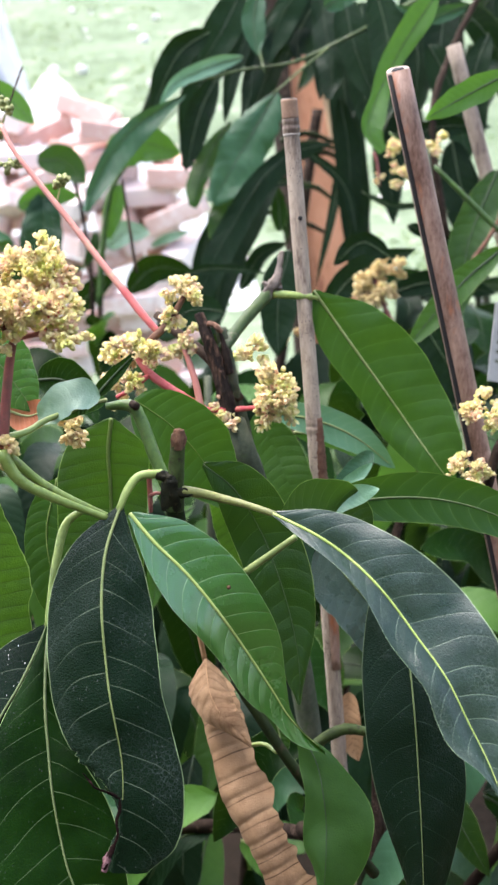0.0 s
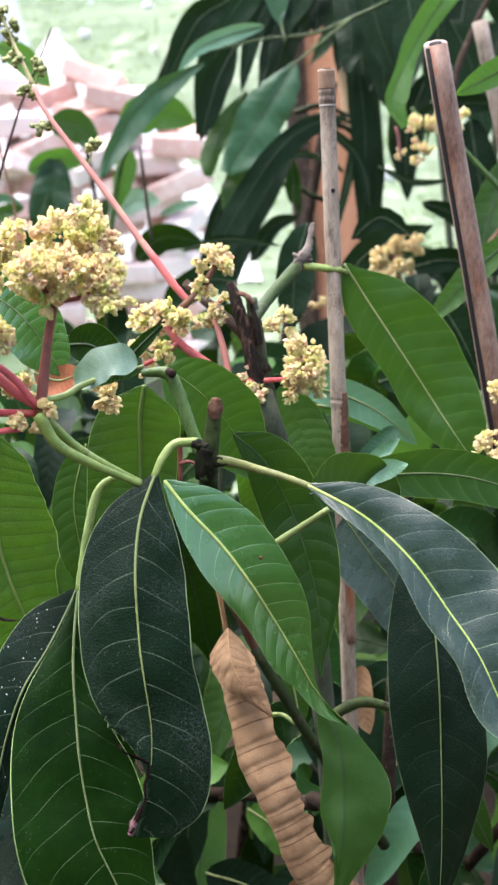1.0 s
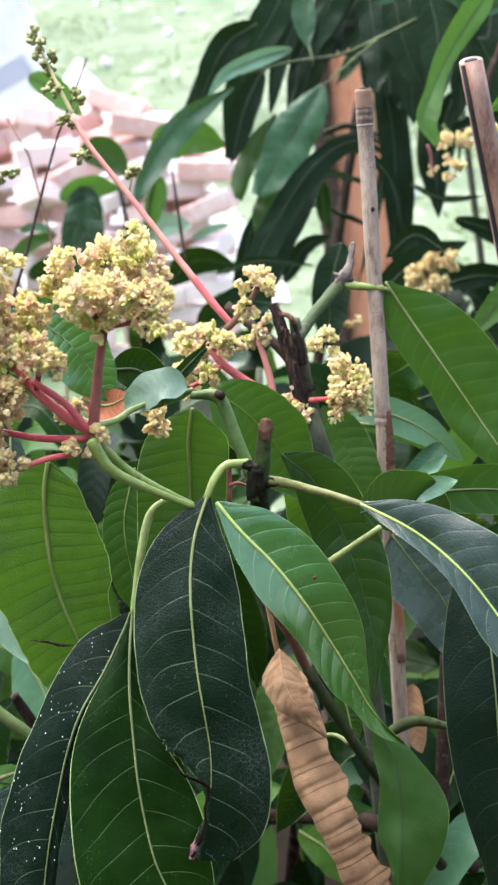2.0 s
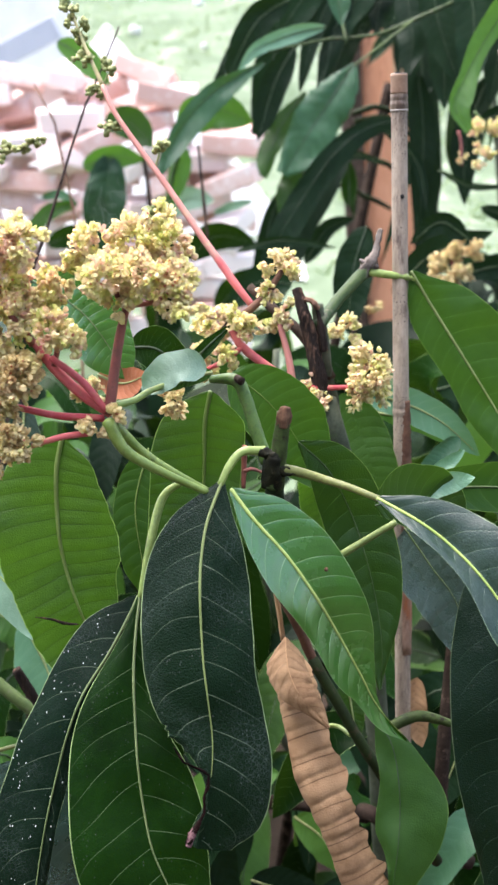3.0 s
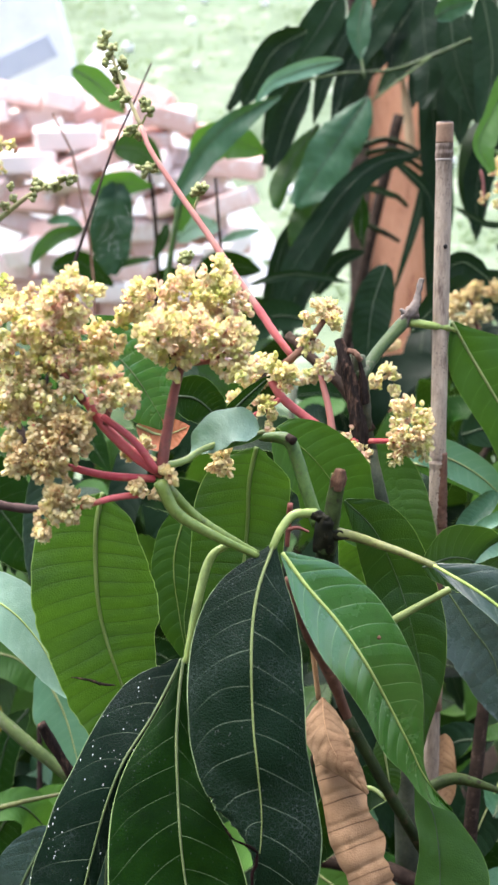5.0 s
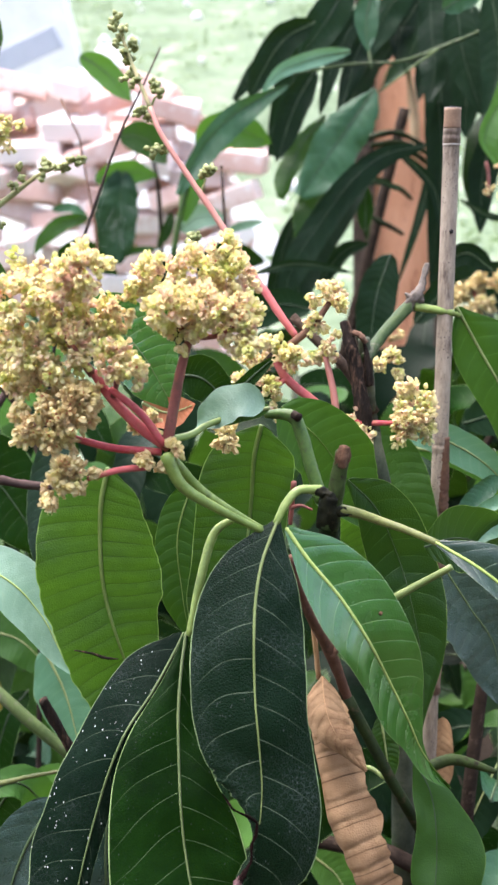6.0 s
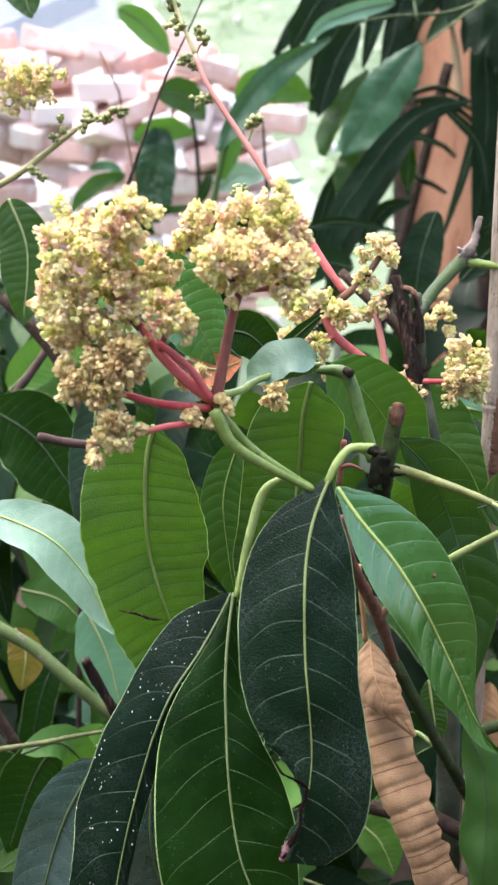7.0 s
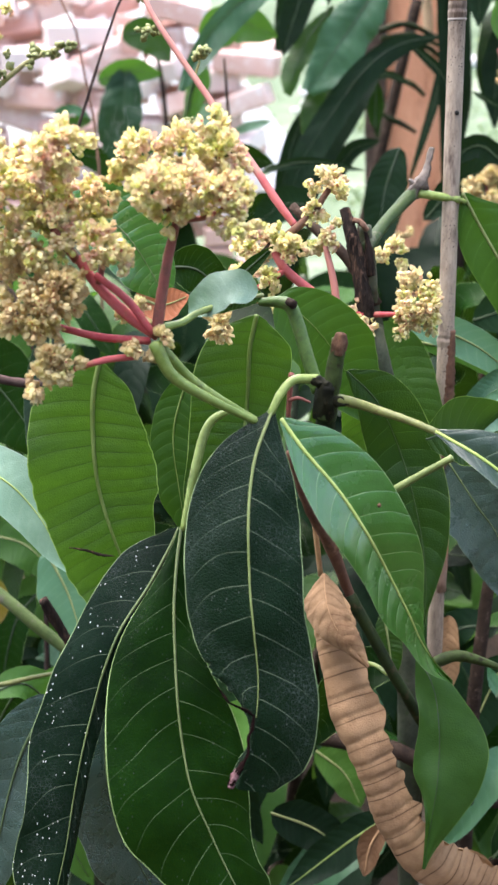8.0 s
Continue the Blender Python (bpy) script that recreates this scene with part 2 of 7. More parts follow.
MAT = {
    "dark": leaf_material("mature_leaf_dark", (0.0013, 0.0056, 0.0023), (0.0043, 0.0132, 0.0056), (0.17, 0.22, 0.14), 0.32, 0.01, 12, 0.08, 0.06, 0.7, 0.6, glint_net=0.10, sweep=0.95, fine_line=0.75, rim=(0.26, 0.36, 0.16), quilt=0.18, lane=0.0),
    "speckled": leaf_material("speckled_leaf", (0.0022, 0.0070, 0.0036), (0.0056, 0.0145, 0.0076), (0.12, 0.16, 0.10), 0.34, 0.01, 13, 1.0, 0.035, 0.4, 0.45, glint_net=0.08, sweep=0.95, fine_line=0.8, rim=(0.20, 0.28, 0.13), quilt=0.16, lane=0.0),
    # variant of the dark leaf with its shadow mixed into the base colour
    "night": leaf_material("shadow_toned_leaf", (0.0026, 0.0098, 0.0044), (0.0080, 0.0225, 0.0110), (0.07, 0.11, 0.07), 0.36, 0.015, 12, 0.03, 0.12, 0.4, 0.4, glint_net=0.08, sweep=0.95, fine_line=0.6, rim=(0.10, 0.14, 0.07), quilt=0.16, lane=0.0),
    "dusk": leaf_material("dull_blue_leaf", (0.013, 0.033, 0.026), (0.034, 0.064, 0.051), (0.09, 0.13, 0.10), 0.27, 0.03, 11, 0.0, 0.8, 0.4, 0.5, quilt=0.3, glint_net=0.10, fine_line=0.6, rim=(0.14, 0.20, 0.13)),
    # mature green lowered further, so shade among the leaves sits in the colour
    "deep": leaf_material("mature_leaf_shade_toned", (0.0015, 0.0084, 0.0010), (0.0056, 0.0240, 0.0027), (0.13, 0.20, 0.09), 0.38, 0.07, 14, 0.04, 0.04, 0.35, 0.5, sweep=0.95, fine_line=0.8, rim=(0.26, 0.38, 0.14), quilt=0.16, lane=0.0),
    "gloss": leaf_material("glossy_green_leaf", (0.007, 0.047, 0.005), (0.027, 0.112, 0.015), (0.28, 0.44, 0.18), 0.22, 0.10, 15, 0.03, 1.0, 0.12, 0.8, sweep=0.95, quilt=0.35, fine_line=0.85, rim=(0.20, 0.32, 0.12), lane=0.0),
    "blue": leaf_material("waxy_leaf", (0.006, 0.019, 0.010), (0.016, 0.038, 0.022), (0.18, 0.25, 0.16), 0.34, 0.03, 14, 0.08, 0.50, 0.2, 0.6, glint_net=0.14, sweep=0.95, fine_line=0.8, rim=(0.20, 0.28, 0.14), quilt=0.2, lane=0.0),
    "under": leaf_material("leaf_underside", (0.011, 0.038, 0.002), (0.040, 0.098, 0.005), (0.0015, 0.009, 0.0005), 0.5, 0.24, 19, 0.0, 0.25, 0.5, 1.0, sweep=0.5, quilt=0.5, fine_line=1.9, lane=0.22, rim=(0.30, 0.42, 0.12)),
    "mid": leaf_material("mid_green_leaf", (0.007, 0.029, 0.003), (0.024, 0.068, 0.008), (0.09, 0.17, 0.04), 0.45, 0.16, 14, 0.0, 0.25, 0.4, 0.55, sweep=0.7, quilt=0.4, fine_line=0.75, lane=0.0, rim=(0.26, 0.36, 0.10)),
    "smooth": leaf_material("plain_green_leaf", (0.011, 0.042, 0.004), (0.024, 0.072, 0.008), (0.09, 0.18, 0.04), 0.45, 0.16, 13, 0.0, 0.22, 0.15, 0.55, sweep=0.8, quilt=0.35, fine_line=0.6, rim=(0.14, 0.22, 0.05)),
    "back": leaf_material("dull_green_leaf", (0.009, 0.034, 0.005), (0.021, 0.062, 0.010), (0.008, 0.026, 0.004), 0.5, 0.16, 13, 0.0, 0.2, 0.3, 0.25, quilt=0.1, lane=0.0, rim=(0.12, 0.20, 0.05)),
    "shrub": leaf_material("shrub_leaf", (0.006, 0.022, 0.010), (0.015, 0.042, 0.020), (0.03, 0.07, 0.035), 0.45, 0.06, 9, 0.0, 0.14, 0.4, 0.4, quilt=0.5, rim=(0.03, 0.07, 0.035)),
    # background leaf green pulled near black, the foliage's shade put into the colour
    "far": leaf_material("shade_toned_leaf", (0.0026, 0.0100, 0.0038), (0.0070, 0.0215, 0.0080), (0.02, 0.04, 0.02), 0.48, 0.03, 13, 0.0, 0.08, 0.3, 0.12, rim=(0.012, 0.026, 0.010)),
    "teal": leaf_material("blue_green_leaf", (0.014, 0.056, 0.022), (0.032, 0.094, 0.040), (0.10, 0.18, 0.11), 0.36, 0.10, 13, 0.0, 0.28, 0.4, 0.2, quilt=0.2, rim=(0.05, 0.11, 0.06)),
    "fresh": leaf_material("young_leaf", (0.030, 0.090, 0.014), (0.058, 0.145, 0.022), (0.04, 0.11, 0.015), 0.5, 0.28, 13, 0.0, 0.25, 0.3, 0.4, rim=(0.09, 0.18, 0.04)),
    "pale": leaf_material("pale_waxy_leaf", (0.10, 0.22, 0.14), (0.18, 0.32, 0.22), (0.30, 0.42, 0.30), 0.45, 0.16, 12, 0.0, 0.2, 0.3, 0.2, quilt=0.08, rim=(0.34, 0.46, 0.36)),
    # base colour lightened to stand for sky reflected off the blade
    "sheen_pale": leaf_material("sheen_paled_leaf", (0.15, 0.26, 0.18), (0.25, 0.37, 0.28), (0.36, 0.48, 0.36), 0.45, 0.16, 12, 0.0, 0.3, 0.3, 0.2, quilt=0.08, rim=(0.40, 0.52, 0.40)),
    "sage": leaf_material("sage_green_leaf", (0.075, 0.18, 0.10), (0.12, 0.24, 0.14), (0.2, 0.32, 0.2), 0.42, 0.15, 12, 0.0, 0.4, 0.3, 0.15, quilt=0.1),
    "dead": leaf_material("withered_leaf", (0.095, 0.050, 0.025), (0.38, 0.235, 0.125), (0.035, 0.016, 0.008), 0.75, 0.08, 22, 0.0, 0.12, 0.5, 0.95, 0.5, 0.35, 0.25, 0.0, fine_line=1.5, quilt=0.3, rim=(0.36, 0.24, 0.13), lane=0.2),
    "withered": leaf_material("dry_leaf", (0.095, 0.052, 0.026), (0.33, 0.21, 0.115), (0.06, 0.03, 0.014), 0.75, 0.12, 9, 0.0, 0.12, 0.4, 0.7, 0.45, rim=(0.30, 0.19, 0.10), quilt=0.3, lane=0.25),
    "rust": leaf_material("rusty_leaf", (0.38, 0.13, 0.06), (0.50, 0.22, 0.12), (0.5, 0.3, 0.2), 0.6, 0.2, 12, 0.0, 0.2, 0.3, 0.3, 0.3, rim=(0.4, 0.2, 0.1)),
    "yellow": leaf_material("yellowed_leaf", (0.12, 0.075, 0.008), (0.20, 0.13, 0.015), (0.24, 0.18, 0.05), 0.55, 0.3, 12, 0.0, 0.3, 0.3, 0.3),
    "rib_bright": plain_material("bright_midrib", (0.26, 0.36, 0.08), (0.40, 0.48, 0.14), 120, 0.45, 0.0002),
    "rib_slim": plain_material("yellow_green_midrib", (0.10, 0.145, 0.035), (0.17, 0.215, 0.065), 120, 0.5, 0.0002),
    "rib_under": plain_material("olive_midrib", (0.085, 0.135, 0.022), (0.14, 0.20, 0.045), 90, 0.55, 0.0003),
    "rib": plain_material("pale_midrib", (0.18, 0.22, 0.08), (0.27, 0.31, 0.12), 120, 0.5, 0.0002),
    "rib_dark": plain_material("dull_midrib", (0.07, 0.11, 0.035), (0.13, 0.17, 0.06), 120, 0.5, 0.0002),
    # midrib for those leaves, with the same shade in its colour
    "rib_far": plain_material("shade_toned_midrib", (0.018, 0.035, 0.012), (0.045, 0.075, 0.025), 120, 0.6, 0.0002),
    "cane_end": plain_material("stained_cane", (0.17, 0.095, 0.055), (0.31, 0.20, 0.125), 90, 0.7, 0.0002),
    "rib_dead": plain_material("dry_midrib", (0.26, 0.14, 0.06), (0.38, 0.23, 0.11), 120, 0.7, 0.0002),
    "petiole": plain_material("green_petiole", (0.13, 0.20, 0.036), (0.28, 0.36, 0.10), 60, 0.42, 0.0004, shine=0.4, third=(0.11, 0.14, 0.045)),
    "olive": plain_material("olive_petiole", (0.045, 0.055, 0.015), (0.17, 0.19, 0.052), 70, 0.5, 0.0004, shine=0.3, third=(0.075, 0.055, 0.022)),
    "shoot": plain_material("green_shoot", (0.020, 0.055, 0.008), (0.085, 0.150, 0.028), 60, 0.5, 0.0006, shine=0.3, third=(0.05, 0.055, 0.022)),
    "darkshoot": plain_material("dark_green_shoot", (0.008, 0.014, 0.004), (0.024, 0.040, 0.010), 60, 0.65, 0.0008, shine=0.12, third=(0.055, 0.04, 0.022)),
    "stubgreen": plain_material("stained_green_shoot", (0.005, 0.010, 0.003), (0.040, 0.062, 0.015), 90, 0.6, 0.0008, shine=0.15, third=(0.016, 0.010, 0.006)),
    "nodebark": plain_material("dark_mottled_node", (0.003, 0.0035, 0.0015), (0.015, 0.016, 0.006), 160, 0.65, 0.0008, shine=0.12, third=(0.028, 0.024, 0.010)),
    "fadedbud": plain_material("tan_green_stalk", (0.20, 0.24, 0.07), (0.42, 0.34, 0.17), 60, 0.6, 0.0004, third=(0.22, 0.27, 0.08)),
    "stembark": plain_material("purple_brown_stem", (0.030, 0.019, 0.016), (0.095, 0.062, 0.052), 60, 0.8, 0.0008, shine=0.12),
    "greenbark": plain_material("grey_green_shoot", (0.028, 0.052, 0.015), (0.080, 0.115, 0.036), 50, 0.6, 0.0008, shine=0.2, third=(0.12, 0.115, 0.08)),
    "twig": plain_material("dry_grey_twig", (0.08, 0.065, 0.052), (0.22, 0.185, 0.155), 90, 0.8, 0.001, shine=0.15, third=(0.045, 0.034, 0.027)),
    "scorch": plain_material("scorched_rim", (0.003, 0.0018, 0.0014), (0.013, 0.006, 0.005), 160, 0.9, 0.0010, shine=0.06, third=(0.04, 0.018, 0.016)),
    "scab": plain_material("dry_pink_scab", (0.06, 0.026, 0.028), (0.20, 0.11, 0.11), 260, 0.9, 0.0008, shine=0.1, third=(0.03, 0.014, 0.014)),
    "bark": plain_material("dark_bark", (0.014, 0.009, 0.006), (0.050, 0.034, 0.024), 55, 0.85, 0.0016, shine=0.1, third=(0.10, 0.07, 0.05)),
    "stump": plain_material("blackened_wood", (0.007, 0.006, 0.005), (0.042, 0.030, 0.024), 55, 0.9, 0.0030, (2.6, 2.6, 0.5), 6.0, 0.06, 0.0, (0.15, 0.085, 0.055)),
    "greybark": plain_material("grey_green_bark", (0.040, 0.050, 0.030), (0.11, 0.12, 0.08), 60, 0.8, 0.0012, shine=0.12, third=(0.045, 0.07, 0.025)),
    "brownbark": plain_material("red_brown_bark", (0.10, 0.048, 0.030), (0.22, 0.125, 0.080), 70, 0.8, 0.0012, shine=0.15, third=(0.06, 0.035, 0.025)),
    "cut": plain_material("cut_wood", (0.035, 0.017, 0.010), (0.16, 0.088, 0.052), 190, 0.85, 0.0010, (1.6, 1.6, 0.35), 5.0, 0.1, 0.0, (0.03, 0.016, 0.011)),
    "red": plain_material("pink_stalk", (0.40, 0.055, 0.065), (0.56, 0.15, 0.14), 60, 0.55, 0.0006, shine=0.2, third=(0.42, 0.17, 0.10)),
    "pink": plain_material("faded_pink_stalk", (0.46, 0.18, 0.14), (0.58, 0.30, 0.23), 60, 0.5, 0.0003, third=(0.46, 0.31, 0.18)),
    "redbrown": plain_material("red_brown_stalk", (0.13, 0.035, 0.028), (0.27, 0.085, 0.06), 60, 0.55, 0.0003, third=(0.10, 0.05, 0.03)),
    "bud": petal_material("flower_bud", ((0.10, 0.13, 0.03), (0.20, 0.24, 0.07), (0.38, 0.41, 0.16), (0.22, 0.22, 0.07)), 0.1),
    "petal": petal_material("mango_flower", ((0.46, 0.54, 0.12), (0.62, 0.65, 0.20), (0.77, 0.74, 0.31), (0.81, 0.74, 0.40), (0.79, 0.67, 0.38), (0.76, 0.55, 0.36), (0.72, 0.44, 0.33)), 0.42),
    "petal_dull": petal_material("faded_flower", ((0.60, 0.58, 0.22), (0.74, 0.66, 0.32), (0.72, 0.61, 0.32), (0.60, 0.46, 0.23), (0.44, 0.30, 0.15)), 0.42),
    "heart": petal_material("floret_heart", ((0.56, 0.40, 0.10), (0.60, 0.27, 0.13), (0.62, 0.20, 0.15), (0.46, 0.14, 0.09), (0.62, 0.50, 0.16)), 0.1),
    "cane": plain_material("weathered_cane", (0.085, 0.055, 0.036), (0.44, 0.355, 0.265), 38, 0.6, 0.0005, (2.2, 2.2, 0.5), 7.0, 0.35, 0.1, (0.12, 0.085, 0.065), spots=1.0),
    "cane_red": plain_material("red_brown_cane", (0.085, 0.038, 0.022), (0.34, 0.225, 0.165), 34, 0.5, 0.0004, (1.6, 1.6, 0.5), 9.0, 0.3, 0.1, (0.27, 0.10, 0.045), spots=0.4),
    "silverskin": plain_material("whitish_cane_ring", (0.30, 0.26, 0.22), (0.42, 0.38, 0.33), 60, 0.7, 0.0002),
    "palewood": plain_material("pale_torn_wood", (0.56, 0.36, 0.19), (0.72, 0.52, 0.31), 30, 0.8, 0.002, (1.6, 1.6, 0.3)),
    "black": plain_material("dark_hole", (0.006, 0.005, 0.004), (0.012, 0.01, 0.008), 200, 0.9),
}


# ---- mesh helpers ----
def part(name, verts, faces, material, parent, label="", uv=None, kind=""):
    """One smooth-shaded mesh object under a thing or a part."""
    me = bpy.data.meshes.new(name)
    me.from_pydata([tuple(p) for p in verts], [], faces)
    me.materials.append(material)
    me.polygons.foreach_set("use_smooth", [True] * len(me.polygons))
    if uv is not None:
        layer = me.uv_layers.new(name="UVMap")
        loops = np.empty(len(me.loops), dtype=np.int32)
        me.loops.foreach_get("vertex_index", loops)
        layer.data.foreach_set("uv", np.asarray(uv, dtype=np.float32)[loops].ravel())
    me.update()
    ob = new(name, me)
    ob.parent = parent
    return tagged(ob, label, kind=kind)


def thing(name, base, label, category, group="", kind=""):
    ob = new(name)
    ob.location = base
    ob.empty_display_size = 0.05
    return tagged(ob, label, category, group, kind)


def smooth_line(points, n):
    """Points along a Catmull-Rom curve, evenly by length, and the tangents."""
    p = np.asarray(points, dtype=float)
    q = np.vstack([2 * p[0] - p[1], p, 2 * p[-1] - p[-2]])
    out = []
    for i in range(1, len(q) - 2):
        for s in np.linspace(0, 1, 24, endpoint=False):
            a, b, c, d = q[i - 1:i + 3]
            out.append(0.5 * (2 * b + (c - a) * s + (2 * a - 5 * b + 4 * c - d) * s ** 2 + (3 * b - a - 3 * c + d) * s ** 3))
    out = np.array(out + [p[-1]])
    length = np.concatenate([[0], np.cumsum(np.linalg.norm(np.diff(out, axis=0), axis=1))])
    at = np.linspace(0, length[-1], n)
    pts = np.stack([np.interp(at, length, out[:, k]) for k in range(3)], 1)
    tan = np.gradient(pts, axis=0)
    return pts, tan / np.linalg.norm(tan, axis=1)[:, None], length[-1]


def tube_mesh(points, radii, seg=9, rings=None, rough=0.0, seed=0, squash=1.0, dome=0.35, flute=0.0):
    """A round limb along a curve: radii go from end to end; closed, slightly domed ends."""
    rs = np.random.RandomState(seed)
    rings = rings or max(6, 6 * (len(points) - 1))
    pts, tan, _ = smooth_line(points, rings)
    rad = np.interp(np.linspace(0, 1, rings), np.linspace(0, 1, len(radii)), radii)
    ref = np.array([0.31, 0.83, 0.46]) if abs(tan[0] @ [0.31, 0.83, 0.46]) < 0.9 else np.array([1.0, 0, 0])
    verts, faces = [], []
    for i in range(rings):
        a = np.cross(tan[i], ref)
        a /= np.linalg.norm(a)
        b = np.cross(tan[i], a)
        ref = np.cross(a, tan[i])
        for k in range(seg):
            th = 2 * math.pi * k / seg
            r = rad[i] * (1 + rough * rs.uniform(-1, 1))
            if flute:
                r *= 1 + flute * (noise.noise((1.6 * math.cos(th), 1.6 * math.sin(th), seed + i * 0.09)) + 0.5 * noise.noise((4 * math.cos(th), 4 * math.sin(th), seed + i * 0.3)))
            verts.append(pts[i] + r * (a * math.cos(th) + squash * b * math.sin(th)))
    for i in range(rings - 1):
        for k in range(seg):
            k2 = (k + 1) % seg
            faces.append((i * seg + k, i * seg + k2, (i + 1) * seg + k2, (i + 1) * seg + k))
    for i, s in ((0, -1), (rings - 1, 1)):
        verts.append(pts[i] + tan[i] * s * rad[i] * dome)
        c = len(verts) - 1
        for k in range(seg):
            k2 = (k + 1) % seg
            faces.append((i * seg + k, i * seg + k2, c) if s > 0 else (i * seg + k2, i * seg + k, c))
    return verts, faces


def limb(parent, name, points, radii, material, label="", seg=9, rough=0.04, rings=None, squash=1.0, flute=0.0):
    v, f = tube_mesh(points, radii, seg, rings, rough, int(abs(points[0][0]) * 9999) % 997, squash, 0.35, flute)
    return part(name, np.array(v) - np.array(parent_base(parent)), f, MAT[material], parent, label)


def parent_base(ob):
    p = Vector(ob.location)
    while ob.parent:
        ob = ob.parent
        p = p + ob.location
    return p


def leaf(parent, spine, width, face, kind="deep", label="", rib="rib", curl=0.25, wave=0.06, rows=34, cols=10, seed=1, rib_width=0.0011, ribs=True):
    """A blade along its spine. width: half the breadth; face: where its upper side looks; curl: half the angle of its cross arc;
    wave: how far the rim waves, of the half breadth."""
    rs = np.random.RandomState(seed)
    pts, tan, length = smooth_line(spine, rows)
    n = np.asarray(face, dtype=float)
    v = np.linspace(0, 1, rows)
    w = np.where(v < 0.4, np.sin(np.pi / 2 * np.clip(v / 0.4, 0, 1)) ** 0.5, np.cos(np.pi / 2 * np.clip((v - 0.4) / 0.6, 0, 1) ** 1.35) ** 0.85)
    w = np.maximum(w, 0.012) * width
    u = np.linspace(-1, 1, 2 * (cols // 2) + 1)
    origin = np.array(parent_base(parent))
    ph = rs.uniform(0, 6.28, 4)
    verts, uv, ribline = [], [], []
    for i in range(rows):
        nn = n - (n @ tan[i]) * tan[i]
        nn /= np.linalg.norm(nn)
        side = np.cross(tan[i], nn)
        ribline.append(pts[i] + nn * (0.07 * width * min(1.0, 4 * v[i]) * noise.noise((seed, v[i] * 5.5, seed * 0.37)) + 0.0002))
        for x in u:
            th = x * curl
            half = 3.1 if x > 0 else 0.0
            r = w[i] * (1 + 0.13 * noise.noise((v[i] * 5.0, seed * 1.7 + half, 0.5)) + 0.04 * noise.noise((v[i] * 15.0, seed * 2.3 + 0.6 * half, 0.8))) / max(abs(curl), 1e-4)
            p = pts[i] + side * (r * math.sin(th) * (1 if curl >= 0 else -1)) + nn * (r * (1 - math.cos(th)))
            p = p + nn * (wave * width * abs(x) ** 2 * (math.sin(v[i] * 9 + ph[0] + (1.9 if x > 0 else 0)) + 0.5 * math.sin(v[i] * 21 + ph[1] + x)))
            p = p + nn * (0.07 * width * min(1.0, 4 * v[i]) * noise.noise((x * 1.1 + seed, v[i] * 5.5, seed * 0.37)))
            verts.append(p - origin)
            uv.append((x * 0.5 + 0.5, v[i]))
    k = len(u)
    faces = [(i * k + j, i * k + j + 1, (i + 1) * k + j + 1, (i + 1) * k + j) for i in range(rows - 1) for j in range(k - 1)]
    ob = part("leaf", verts, faces, MAT[kind], parent, label, uv)
    if ribs:
        rv, rf = tube_mesh(ribline[:int(rows * 0.97)], [rib_width, rib_width * 0.8, rib_width * 0.5, rib_width * 0.25], 6, rows)
        part("midrib", np.array(rv) - origin, rf, MAT[rib], ob)
    return ob


